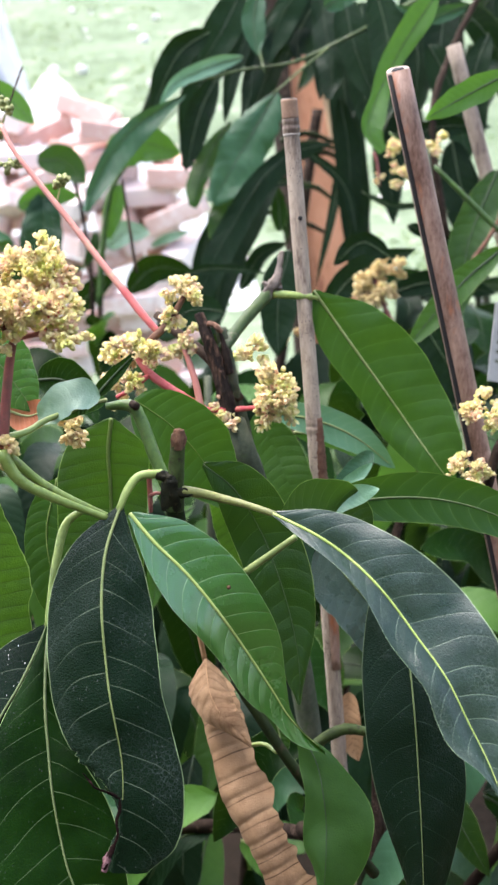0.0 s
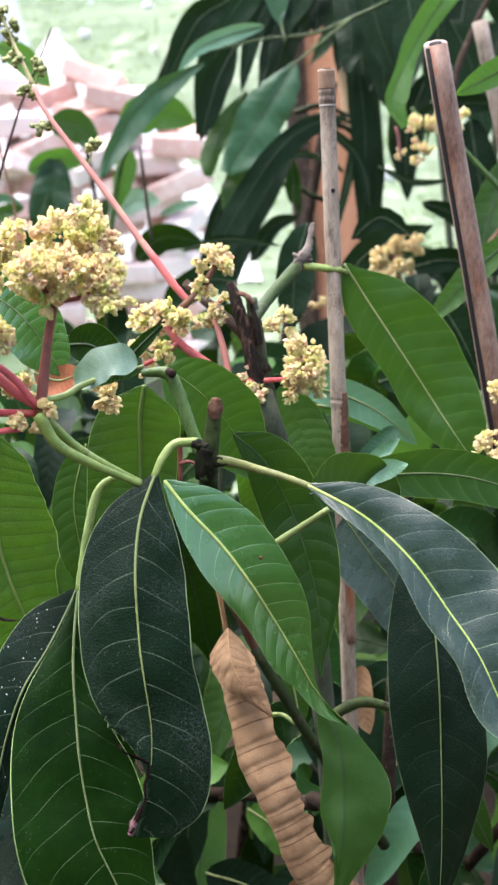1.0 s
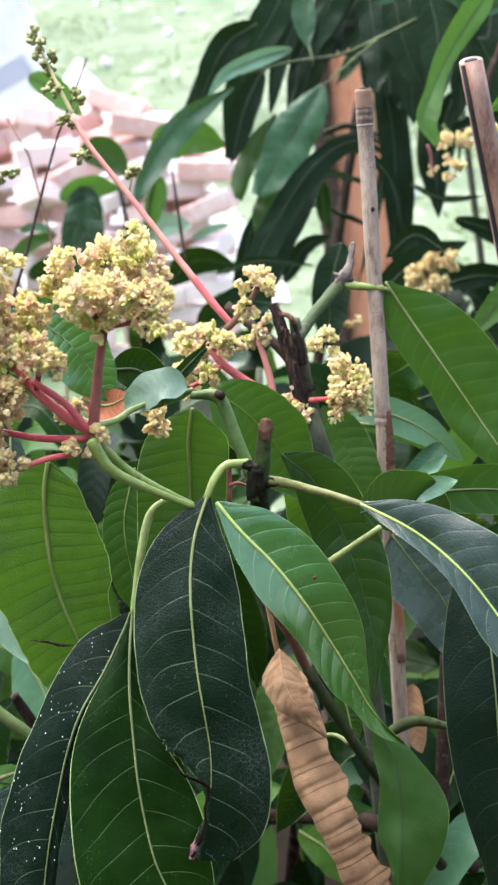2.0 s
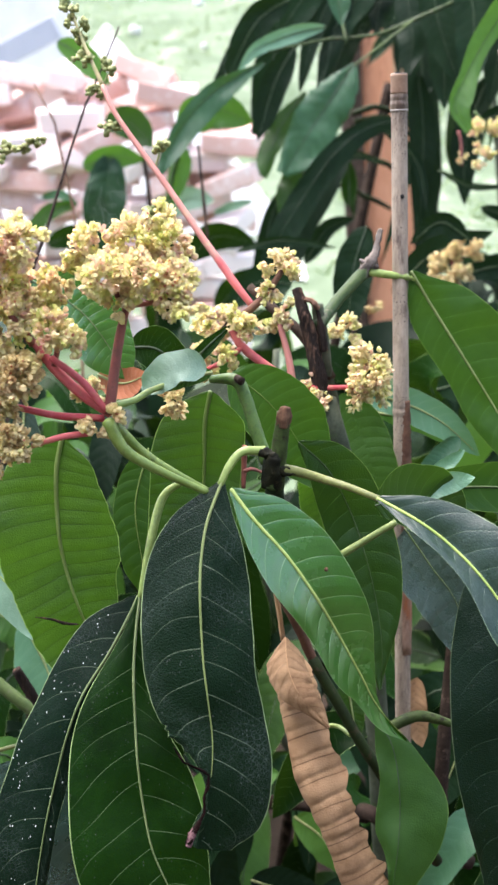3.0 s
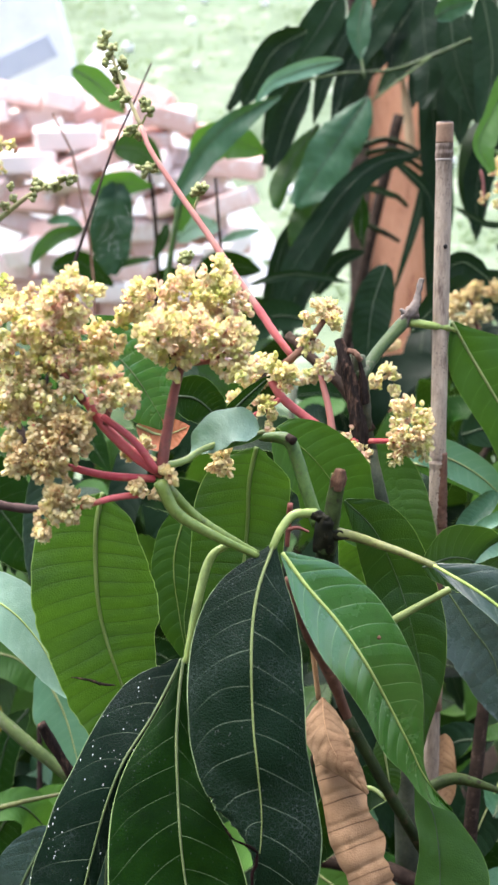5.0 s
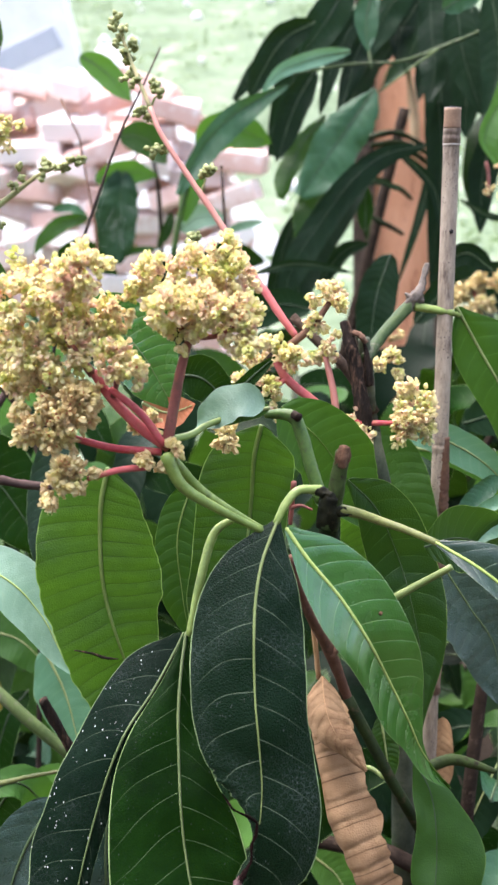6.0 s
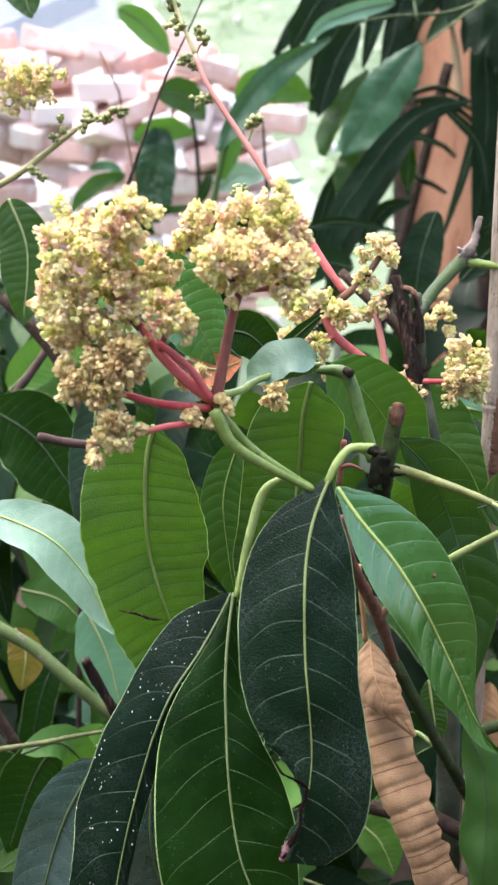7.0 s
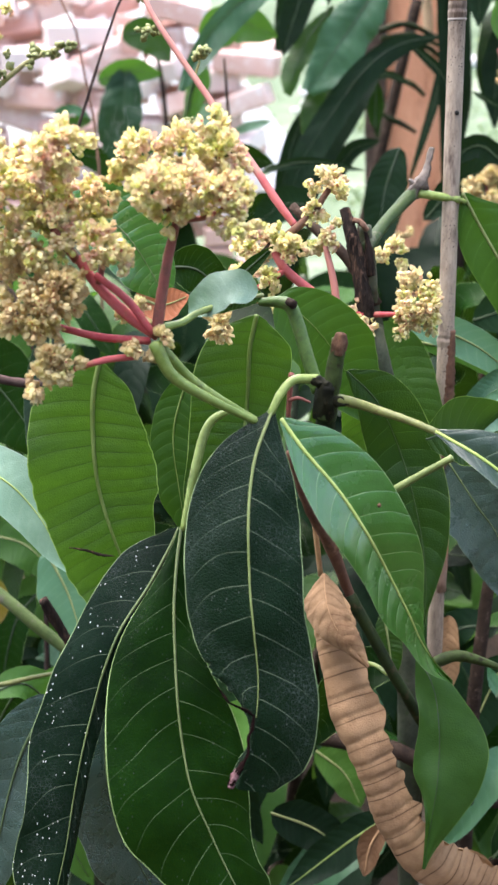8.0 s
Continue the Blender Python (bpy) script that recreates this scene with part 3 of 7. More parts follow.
def blade(parent, spine, left, right, face, kind="deep", label="", rib="rib", seed=1, rows=84, cols=20, fold=0.0, tilt=0.0, arch=0.0, wave=0.05, quilt=0.0, pairs=13,
          torn=None, nibble=0.0, rib_width=0.0011, tail=0.97):
    """A leaf with its own outline. left, right: half breadths in millimetres, evenly spaced from stalk to tip, on either side of the midrib; fold: how the halves rise
    from the midrib; tilt: how the whole blade leans; arch: how the halves droop to the rim; torn: (from, to) of a ragged stretch of the left rim."""
    rs = np.random.RandomState(seed)
    pts, tan, length = smooth_line(spine, rows)
    v = np.linspace(0, 1, rows)
    soft = 5 if torn else 7
    breadth = []
    for q in (left, right):
        w = np.interp(v, np.linspace(0, 1, len(q)), q) * 0.001
        w = np.convolve(np.pad(w, soft // 2, mode="edge"), np.ones(soft) / soft, mode="valid")
        w[0] = min(w[0], 0.0012)
        breadth.append(w)
    u = np.linspace(-1, 1, 2 * (cols // 2) + 1)
    origin = np.array(parent_base(parent))
    ph = rs.uniform(0, 6.28, 6)
    most = max(breadth[0].max(), breadth[1].max())
    n = np.asarray(face, dtype=float)
    verts, uv, ribline = [], [], []
    for i in range(rows):
        nn = n - (n @ tan[i]) * tan[i]
        nn /= np.linalg.norm(nn)
        side = np.cross(tan[i], nn)
        grow = min(1.0, 4 * v[i])
        sway = 0.06 * most * grow * noise.noise((seed, v[i] * 5.5, seed * 0.37))
        lift = 0.09 * most * grow * noise.noise((seed, v[i] * 5.0, seed * 0.37))
        ribline.append(pts[i] + nn * (sway + lift + 0.0003))
        for x in u:
            far_side = 0 if x > 0 else 1
            w = breadth[far_side][i]
            a = abs(x)
            edge = 1 + 0.025 * noise.noise((v[i] * 11.0, seed * 1.7 + 3.1 * far_side, 0.5)) + nibble * a * (noise.noise((v[i] * 26.0, seed + 5.0 * far_side, 0.2)) - max(0.0, noise.noise((v[i] * 48.0, seed + 5.0 * far_side, 4.2)) - 0.25))
            if torn and x > 0 and torn[0] <= v[i] <= torn[1]:
                edge += a * (0.16 * noise.noise((v[i] * 70.0, seed, 3.3)) + 0.10 * noise.noise((v[i] * 170.0, seed, 1.3)))
            rise = w * (fold * a - arch * a * a) + tilt * w * x
            rise += wave * most * a * a * (math.sin(v[i] * 9 + ph[far_side]) + 0.6 * math.sin(v[i] * 23 + ph[2 + far_side])) * grow
            rise += 0.09 * most * grow * noise.noise((x * 1.2 + seed, v[i] * 5.0, seed * 0.37)) + sway * (1 - a)
            if quilt:
                lane = v[i] * pairs - 0.5 * a * a + 0.43 * (x > 0)
                rise += quilt * math.sin(math.pi * a) ** 0.7 * abs(math.sin(math.pi * lane)) ** 0.6
            verts.append(pts[i] + side * (w * x * edge) + nn * rise - origin)
            uv.append((x * 0.5 + 0.5, v[i]))
    k = len(u)
    faces = [(i * k + j, i * k + j + 1, (i + 1) * k + j + 1, (i + 1) * k + j) for i in range(rows - 1) for j in range(k - 1)]
    ob = part("leaf", verts, faces, MAT[kind], parent, label, uv)
    rv, rf = tube_mesh(ribline[:int(rows * tail)], [rib_width, rib_width * 0.8, rib_width * 0.55, rib_width * 0.25], 8, rows)
    part("midrib", np.array(rv) - origin, rf, MAT[rib], ob)
    return ob


def rolled_leaf(parent, spine, widths, face, kind, label, seed=1, rows=230, cols=44, ridges=0.0027):
    """A dry blade rolled up like a scroll along its spine, creased between its side veins; one rim shows in front."""
    pts, tan, length = smooth_line(spine, rows)
    v = np.linspace(0, 1, rows)
    w = np.interp(v, [a for a, b in widths], [b for a, b in widths])
    w = np.convolve(np.pad(w, 6, mode="edge"), np.ones(13) / 13, mode="valid")
    n = np.asarray(face, dtype=float)
    origin = np.array(parent_base(parent))
    verts, uv = [], []
    for i in range(rows):
        nn = n - (n @ tan[i]) * tan[i]
        nn /= np.linalg.norm(nn)
        side = np.cross(nn, tan[i])
        rim = 0.95 + 0.6 * noise.noise((v[i] * 16.0, seed, 0.2)) + 0.22 * noise.noise((v[i] * 45.0, seed, 4.2))
        along = v[i] + 0.012 * math.sin(v[i] * 17 + seed) + 0.006 * math.sin(v[i] * 43 + 1.3)
        for j in range(cols):
            s = j / (cols - 1)
            th = rim - s * (rim + 4.5)
            x = max(-1.0, min(1.0, th / math.pi))
            zig = (along * 22 + 0.16 * x - 0.12 * (0.55 * abs(x) + 0.75 * abs(x) ** 2.5)) % 1.0
            bulge = abs(math.sin(math.pi * zig)) ** 0.55 * (0.75 + 0.25 * math.sin(v[i] * 23 + 2 * x)) + 0.45 * zig
            r = w[i] * (1 - 0.22 * s + 0.16 * math.exp(-s * 16) + 0.13 * noise.noise((1.3 * math.cos(th) + seed, 1.3 * math.sin(th), v[i] * 9)))
            r += ridges * (bulge - 0.8) * min(1.0, w[i] / 0.010) * (0.25 + 0.75 * max(0.0, math.cos(th)) ** 0.8) + 0.0007 * noise.noise((2.4 * th, v[i] * 40, seed))
            p = pts[i] + side * (r * math.sin(th)) * 1.0 + nn * (r * 0.72 * math.cos(th))
            verts.append(p - origin)
            uv.append((x * 0.5 + 0.5, along))
    faces = [(i * cols + j, i * cols + j + 1, (i + 1) * cols + j + 1, (i + 1) * cols + j) for i in range(rows - 1) for j in range(cols - 1)]
    return part("leaf", verts, faces, MAT[kind], parent, label, uv)


def floret_arrays(rs, centre, axis, size):
    """Five broad, cupped petals that curl back, round a raised heart. The last faces are the heart's."""
    axis = axis / np.linalg.norm(axis)
    a = np.cross(axis, [0.3, 0.5, 0.8] if abs(axis[0]) > 0.5 else [0.9, 0.1, 0.2])
    a /= np.linalg.norm(a)
    b = np.cross(axis, a)
    verts, faces = [centre], []
    spin, open_ = rs.uniform(0, 6.28), rs.uniform(0.25, 0.95)
    for k in range(5):
        th = spin + k * 2 * math.pi / 5 + rs.uniform(-0.15, 0.15)
        d = (a * math.cos(th) + b * math.sin(th)) * math.sin(open_) + axis * math.cos(open_)
        s = -a * math.sin(th) + b * math.cos(th)
        up = np.cross(s, d)
        i = len(verts)
        curl, long = rs.uniform(0.0, 0.7) * size, size * rs.uniform(0.85, 1.25)
        verts += [centre + d * long * 0.40 + s * size * 0.25 + up * size * 0.08, centre + d * long * 0.40 - s * size * 0.25 + up * size * 0.08,
                  centre + d * long * 0.80 + s * size * 0.31 - up * curl * 0.3, centre + d * long * 0.80 - s * size * 0.31 - up * curl * 0.3,
                  centre + d * long * 1.0 + s * size * 0.21 - up * curl, centre + d * long * 1.0 - s * size * 0.21 - up * curl]
        faces += [(0, i, i + 1), (i, i + 2, i + 3, i + 1), (i + 2, i + 4, i + 5, i + 3)]
    i = len(verts)
    for k in range(5):
        th = k * 2 * math.pi / 5
        verts.append(centre + axis * size * 0.16 + (a * math.cos(th) + b * math.sin(th)) * size * 0.24)
    verts.append(centre + axis * size * 0.42)
    faces += [(i + k, i + (k + 1) % 5, i + 5) for k in range(5)]
    return verts, faces


def bud_arrays(rs, centre, axis, r):
    axis = axis / np.linalg.norm(axis)
    a = np.cross(axis, [0.3, 0.5, 0.8] if abs(axis[0]) > 0.5 else [0.9, 0.1, 0.2])
    a /= np.linalg.norm(a)
    b = np.cross(axis, a)
    verts, faces = [centre - axis * r * 0.9], []
    for j, (h, q) in enumerate(((-0.5, 0.8), (0.25, 1.0), (0.85, 0.6))):
        for k in range(6):
            th = k * math.pi / 3 + j * 0.5
            verts.append(centre + axis * r * h + (a * math.cos(th) + b * math.sin(th)) * r * q)
    verts.append(centre + axis * r * 1.3)
    for k in range(6):
        k2 = (k + 1) % 6
        faces.append((0, 1 + k2, 1 + k))
        for j in range(2):
            faces.append((1 + j * 6 + k, 1 + j * 6 + k2, 7 + j * 6 + k2, 7 + j * 6 + k))
        faces.append((13 + k, 13 + k2, 19))
    return verts, faces


def flower_cluster(parent, centre, radius, count, kind="petal", size=0.0035, seed=1, label="", buds=0.36):
    """A tuft of a panicle: florets and round buds packed about a few short twigs, with gaps between them."""
    rs = np.random.RandomState(seed)
    base, centre = np.array(parent_base(parent)), np.array(centre)
    verts, faces, slots = [], [], []
    tufts = [d / np.linalg.norm(d) * radius * rs.uniform(0.45, 1.0) for d in rs.normal(size=(max(4, count // 17), 3))]
    for i in range(int(count * 0.95)):
        off = tufts[i % len(tufts)] + rs.normal(size=3) * min(radius * 0.17, 0.0022)
        m = np.linalg.norm(off)
        if m > radius * 1.2:
            off *= radius * 1.2 / m
        axis = off / (np.linalg.norm(off) + 1e-9) + rs.normal(size=3) * 0.4
        if rs.rand() < buds * 0.8:
            v, f = bud_arrays(rs, centre + off, axis, size * rs.uniform(0.30, 0.48))
            slots += [0] * len(f)
        else:
            v, f = floret_arrays(rs, centre + off, axis, size * rs.uniform(0.75, 1.15))
            slots += [0] * (len(f) - 5) + [1] * 5
        o = len(verts)
        verts += v
        faces += [tuple(q + o for q in g) for g in f]
    ob = part("flower_head", np.array(verts) - base, faces, MAT[kind], parent, label)
    ob.data.materials.append(MAT["heart"])
    ob.data.polygons.foreach_set("material_index", slots)
    return ob


def bud_spray(parent, points, count, spread, size=0.0018, seed=3, kind="bud"):
    """Closed buds in small knots, each on a short side twig of a stalk's end."""
    rs = np.random.RandomState(seed)
    knots = max(2, count // 4)
    pts, tan, _ = smooth_line(points, knots + 1)
    base = np.array(parent_base(parent))
    verts, faces = [], []
    for i in range(knots + 1):
        d = np.cross(tan[i], rs.normal(size=3))
        d = d / np.linalg.norm(d) + 0.5 * tan[i]
        reach = spread * (0.35 + 0.5 * rs.rand()) * (1 - 0.55 * i / knots)
        c = pts[i] + d * reach
        bits = [tube_mesh([pts[i], pts[i] + d * reach * 0.6, c], [size * 0.45, size * 0.4], 5, 3)]
        for _ in range(rs.randint(6, 11)):
            off = rs.normal(size=3)
            off = off / np.linalg.norm(off) + 0.5 * d
            bits.append(bud_arrays(rs, c + off * size * rs.uniform(0.5, 1.7), off + 0.7 * tan[i], size * rs.uniform(0.75, 1.35)))
        for v, f in bits:
            o = len(verts)
            verts += list(v)
            faces += [tuple(q + o for q in g) for g in f]
    return part("bud_spray", np.array(verts) - base, faces, MAT[kind], parent, "", kind="stuff")


# ---- ground and distance ----
GRASS = plain_material("meadow_grass", (0.07, 0.105, 0.055), (0.17, 0.215, 0.14), 1.7, 0.9, 0.02, None, 3.0, 0.1, 0.0, (0.30, 0.34, 0.25))
# soil tones lowered to hold the shade under the leaves
SOIL = plain_material("shade_toned_soil", (0.020, 0.015, 0.010), (0.052, 0.038, 0.026), 6.0, 0.95, 0.01, None, 8.0, 0.1, 0.0)
# pink brick tones raised towards white, with glare taken into the colour
BRICK = plain_material("old_brick", (0.58, 0.37, 0.31), (0.76, 0.65, 0.60), 9.0, 0.9, 0.002, None, 7.0, 0.15, 1.0, (0.72, 0.67, 0.64))
PATHWAY = plain_material("grey_path", (0.28, 0.30, 0.35), (0.40, 0.41, 0.46), 2.0, 0.8, 0.003)
STONE = plain_material("white_rubble", (0.53, 0.52, 0.49), (0.69, 0.68, 0.65), 5.0, 0.9, 0.004)
PLASTER = plain_material("unseen_wall_plaster", (0.09, 0.085, 0.08), (0.15, 0.145, 0.135), 1.2, 0.9, 0.002)
WOOD = plain_material("orange_split_wood", (0.56, 0.245, 0.125), (0.70, 0.365, 0.215), 12, 0.75, 0.002, (1.6, 1.6, 0.25), 8.0, 0.25, 0.0, (0.34, 0.13, 0.07))


def sheet(name, xs, ys, height, material, label, kind="structure"):
    """A ground sheet of gently uneven height."""
    verts = [(x, y, height(x, y)) for y in ys for x in xs]
    k = len(xs)
    faces = [(j * k + i, j * k + i + 1, (j + 1) * k + i + 1, (j + 1) * k + i) for j in range(len(ys) - 1) for i in range(k - 1)]
    ob = part(name, verts, faces, material, None, label, kind=kind)
    return ob


def uneven(x, y):
    near = min(1.0, max(0.0, (y - 2.0) / 3.0))
    return near * 0.05 * noise.noise((x * 0.6, y * 0.6, 0.3)) + 0.02 * noise.noise((x * 3, y * 3, 1.7)) + (0.26 * (y - 8.5) * min(1.0, (y - 8.5) / 3) if 8.5 < y < 60 else 13.4 if y >= 60 else 0.0)


far = np.concatenate([np.linspace(-400, -14, 8), np.linspace(-12, 12, 90), np.linspace(14, 400, 8)])
deep = np.concatenate([np.linspace(-60, -4, 5), np.linspace(-3, 16, 80), np.linspace(18, 600, 14)])
sheet("ground", far, deep, uneven, GRASS, "pale green meadow ground beside a garden bed")


# ---- the mango tree: stems, leaves, flowers ----
mango = thing('mango_tree', (0.05, 0.86, 0.0), 'flowering mango tree with long glossy drooping leaves', 'tree')
limb(mango, 'trunk', ((0.0642, 0.7199, 1.0558), (0.0781, 0.7275, 1.0035), (0.0930, 0.7493, 0.9319), (0.1071, 0.7396, 0.8176), (0.1228, 0.7441, 0.6254), (0.1465, 0.7504, 0.2916), (0.1838, 0.7650, -0.2528)), (0.0088, 0.0092, 0.0097, 0.0106, 0.0111, 0.0120, 0.0129,), 'greybark', label='grey-green bark, roughened', rough=0.06)
limb(mango, 'dead_stump', ((0.0450, 0.7363, 1.1302), (0.0476, 0.7335, 1.1224), (0.0506, 0.7297, 1.1118), (0.0562, 0.7268, 1.0893), (0.0642, 0.7192, 1.0540)), (0.0030, 0.0042, 0.0046, 0.0052, 0.0056,), 'stump', label='blackened broken stump', rough=0.06, seg=26, rings=60, flute=0.34)
limb(mango, 'trunk', ((0.0594, 0.7400, 1.1182), (0.0633, 0.7400, 1.0941), (0.0681, 0.7400, 1.0623), (0.0748, 0.7400, 1.0169)), (0.0040, 0.0042, 0.0046, 0.0056), 'greybark', label='grey-brown stem beside the stump', rough=0.07, flute=0.25, seg=14, rings=40)
limb(mango, 'scar', ((0.0504, 0.7300, 1.1244), (0.0550, 0.7300, 1.1230), (0.0598, 0.7300, 1.1178)), (0.0016, 0.0021, 0.0012), 'brownbark', label='torn orange-brown bark', rough=0.2, flute=0.5, seg=14, rings=20)
limb(mango, 'splinter', ((0.0586, 0.7329, 1.1179), (0.0609, 0.7303, 1.1078), (0.0628, 0.7287, 1.0888)), (0.0008, 0.0026, 0.0030,), 'stump', rough=0.1, seg=14, rings=24, flute=0.6)
limb(mango, 'branch', ((0.0600, 0.7326, 1.1053), (0.0757, 0.7632, 1.1164), (0.0956, 0.7895, 1.1301)), (0.0043, 0.0043, 0.0047,), 'greenbark', rough=0.06)
limb(mango, 'branch', ((0.0948, 0.7892, 1.1294), (0.1016, 0.7927, 1.1388), (0.1060, 0.7968, 1.1500), (0.1084, 0.7999, 1.1587)), (0.0036, 0.0042, 0.0019, 0.0022,), 'twig', rough=0.08, flute=0.9, seg=14, rings=30)
limb(mango, 'branch', ((0.0985, 0.7900, 1.1335), (0.0945, 0.7890, 1.1375), (0.0925, 0.7885, 1.1395)), (0.0026, 0.0019, 0.0010,), 'twig', rough=0.15, flute=0.9, seg=12, rings=16)
limb(mango, 'branch', ((0.1000, 0.7905, 1.1320), (0.1060, 0.7890, 1.1345)), (0.0026, 0.0014,), 'twig', rough=0.15, flute=0.9, seg=12, rings=12)
limb(mango, 'petiole', ((0.0996, 0.7895, 1.1301), (0.1136, 0.7888, 1.1282), (0.1324, 0.7879, 1.1256)), (0.0032, 0.0028, 0.0024,), 'petiole')
limb(mango, 'branch', ((0.0694, 0.7394, 1.0655), (0.0503, 0.7546, 1.0926), (0.0312, 0.7706, 1.1074), (0.0140, 0.7862, 1.1211)), (0.0042, 0.0040, 0.0036, 0.0030,), 'bark', flute=0.3, seg=12)
limb(mango, 'stub', ((0.0309, 0.5657, 1.0999), (0.0292, 0.5640, 1.0864), (0.0281, 0.5627, 1.0772), (0.0254, 0.5630, 1.0573)), (0.0039, 0.0042, 0.0045, 0.0054,), 'stubgreen', label='pruned stub', rough=0.03, seg=18, rings=30, flute=0.12)
limb(mango, 'cut_face', ((0.0316, 0.5645, 1.1032), (0.0310, 0.5640, 1.0985), (0.0303, 0.5636, 1.0925)), (0.0026, 0.0042, 0.0038,), 'cut', label='broken brown end', rough=0.05, seg=20, rings=16, flute=0.3)
limb(mango, 'branch', ((0.0254, 0.5640, 1.0602), (0.0276, 0.5776, 1.0303), (0.0342, 0.6135, 0.9680)), (0.0055, 0.0045, 0.0039,), 'darkshoot')
limb(mango, 'branch', ((0.0114, 0.6470, 1.0003), (0.0223, 0.6479, 0.9652), (0.0383, 0.6524, 0.9333), (0.0505, 0.6559, 0.9017), (0.0566, 0.6539, 0.8871)), (0.0032, 0.0032, 0.0040, 0.0036, 0.0032,), 'brownbark', rough=0.06, flute=0.3)
limb(mango, 'branch', ((0.0407, 0.6521, 0.9277), (0.0434, 0.6521, 0.9327), (0.0460, 0.6524, 0.9383)), (0.0032, 0.0025, 0.0014,), 'brownbark', rough=0.1)
limb(mango, 'branch', ((0.0534, 0.6547, 0.8939), (0.0662, 0.6455, 0.8731), (0.0836, 0.6331, 0.8452), (0.1021, 0.6302, 0.8137), (0.1447, 0.6477, 0.7297)), (0.0041, 0.0038, 0.0038, 0.0038, 0.0041,), 'darkshoot')
limb(mango, 'shoot', ((0.0219, 0.5723, 1.0684), (0.0152, 0.5810, 1.0865), (0.0099, 0.5888, 1.1019), (0.0047, 0.5928, 1.1101), (-0.0097, 0.5988, 1.1091)), (0.0040, 0.0037, 0.0037, 0.0037, 0.0022,), 'shoot')
limb(mango, 'cut_face', ((0.0053, 0.5899, 1.1123), (0.0080, 0.5859, 1.1116)), (0.0022, 0.0025,), 'bark')
limb(mango, 'petiole', ((0.0203, 0.5652, 1.0781), (0.0081, 0.5613, 1.0790), (0.0009, 0.5558, 1.0728), (-0.0039, 0.5506, 1.0643)), (0.0027, 0.0024, 0.0023, 0.0018,), 'petiole')
limb(mango, 'petiole', ((0.0264, 0.5610, 1.0694), (0.0392, 0.5612, 1.0670), (0.0519, 0.5598, 1.0633), (0.0668, 0.5510, 1.0614), (0.0812, 0.5413, 1.0588)), (0.0033, 0.0027, 0.0023, 0.0020, 0.0018,), 'olive')
limb(mango, 'node', ((0.0239, 0.5610, 1.0694), (0.0292, 0.5608, 1.0688), (0.0371, 0.5608, 1.0670)), (0.0042, 0.0030, 0.0017,), 'nodebark', flute=0.7, seg=16, rings=24)
limb(mango, 'node', ((0.0269, 0.5606, 1.0741), (0.0228, 0.5626, 1.0770), (0.0172, 0.5616, 1.0778)), (0.0045, 0.0030, 0.0018,), 'nodebark', flute=0.7, seg=16, rings=24)
limb(mango, 'node', ((0.0263, 0.5625, 1.0766), (0.0249, 0.5626, 1.0681), (0.0245, 0.5630, 1.0573)), (0.0052, 0.0064, 0.0055,), 'nodebark', flute=0.35, seg=14)
limb(mango, 'shoot', ((-0.0610, 0.5390, 1.1056), (-0.0529, 0.5384, 1.0893), (-0.0350, 0.5439, 1.0751), (-0.0099, 0.5509, 1.0593)), (0.0035, 0.0029, 0.0023, 0.0018,), 'petiole')
limb(mango, 'petiole', ((-0.0583, 0.5449, 1.1014), (-0.0447, 0.5511, 1.0833), (-0.0288, 0.5548, 1.0700), (-0.0110, 0.5605, 1.0564)), (0.0027, 0.0024, 0.0021, 0.0021,), 'petiole')
limb(mango, 'petiole', ((-0.0236, 0.5719, 1.0585), (-0.0358, 0.5672, 1.0515), (-0.0421, 0.5564, 1.0335), (-0.0467, 0.5453, 1.0118), (-0.0485, 0.5408, 1.0022)), (0.0018, 0.0025, 0.0025, 0.0022, 0.0018,), 'petiole')
limb(mango, 'petiole', ((0.0619, 0.5590, 1.0171), (0.0769, 0.5584, 1.0274), (0.0921, 0.5561, 1.0386)), (0.0023, 0.0020, 0.0019,), 'rib_slim', label='leafless pale petiole')
limb(mango, 'petiole', ((-0.0597, 0.5482, 1.1103), (-0.0490, 0.5587, 1.1099), (-0.0393, 0.5702, 1.1123), (-0.0112, 0.5926, 1.1153)), (0.0021, 0.0018, 0.0015, 0.0012,), 'petiole')
limb(mango, 'petiole', ((0.0452, 0.6432, 0.8451), (0.0685, 0.6485, 0.8450), (0.0784, 0.6335, 0.8476)), (0.0019, 0.0015, 0.0015,), 'petiole')
limb(mango, 'shoot', ((0.1034, 0.6513, 0.8370), (0.1147, 0.6541, 0.8434), (0.1298, 0.6556, 0.8471), (0.1565, 0.6526, 0.8404)), (0.0036, 0.0042, 0.0036, 0.0020,), 'stubgreen')
limb(mango, 'branch', ((0.1706, 0.7606, 0.8627), (0.1642, 0.7417, 0.7947), (0.1597, 0.7231, 0.7026), (0.1650, 0.7164, 0.5632)), (0.0048, 0.0053, 0.0066, 0.0088,), 'bark')
limb(mango, 'branch', ((0.0988, 0.7275, 0.7120), (0.1106, 0.7171, 0.7135), (0.1874, 0.7265, 0.6609)), (0.0062, 0.0066, 0.0062,), 'bark')
limb(mango, 'branch', ((-0.0061, 0.7886, 0.6761), (0.0534, 0.7625, 0.6918), (0.1033, 0.7257, 0.7080)), (0.0060, 0.0060, 0.0060,), 'bark')
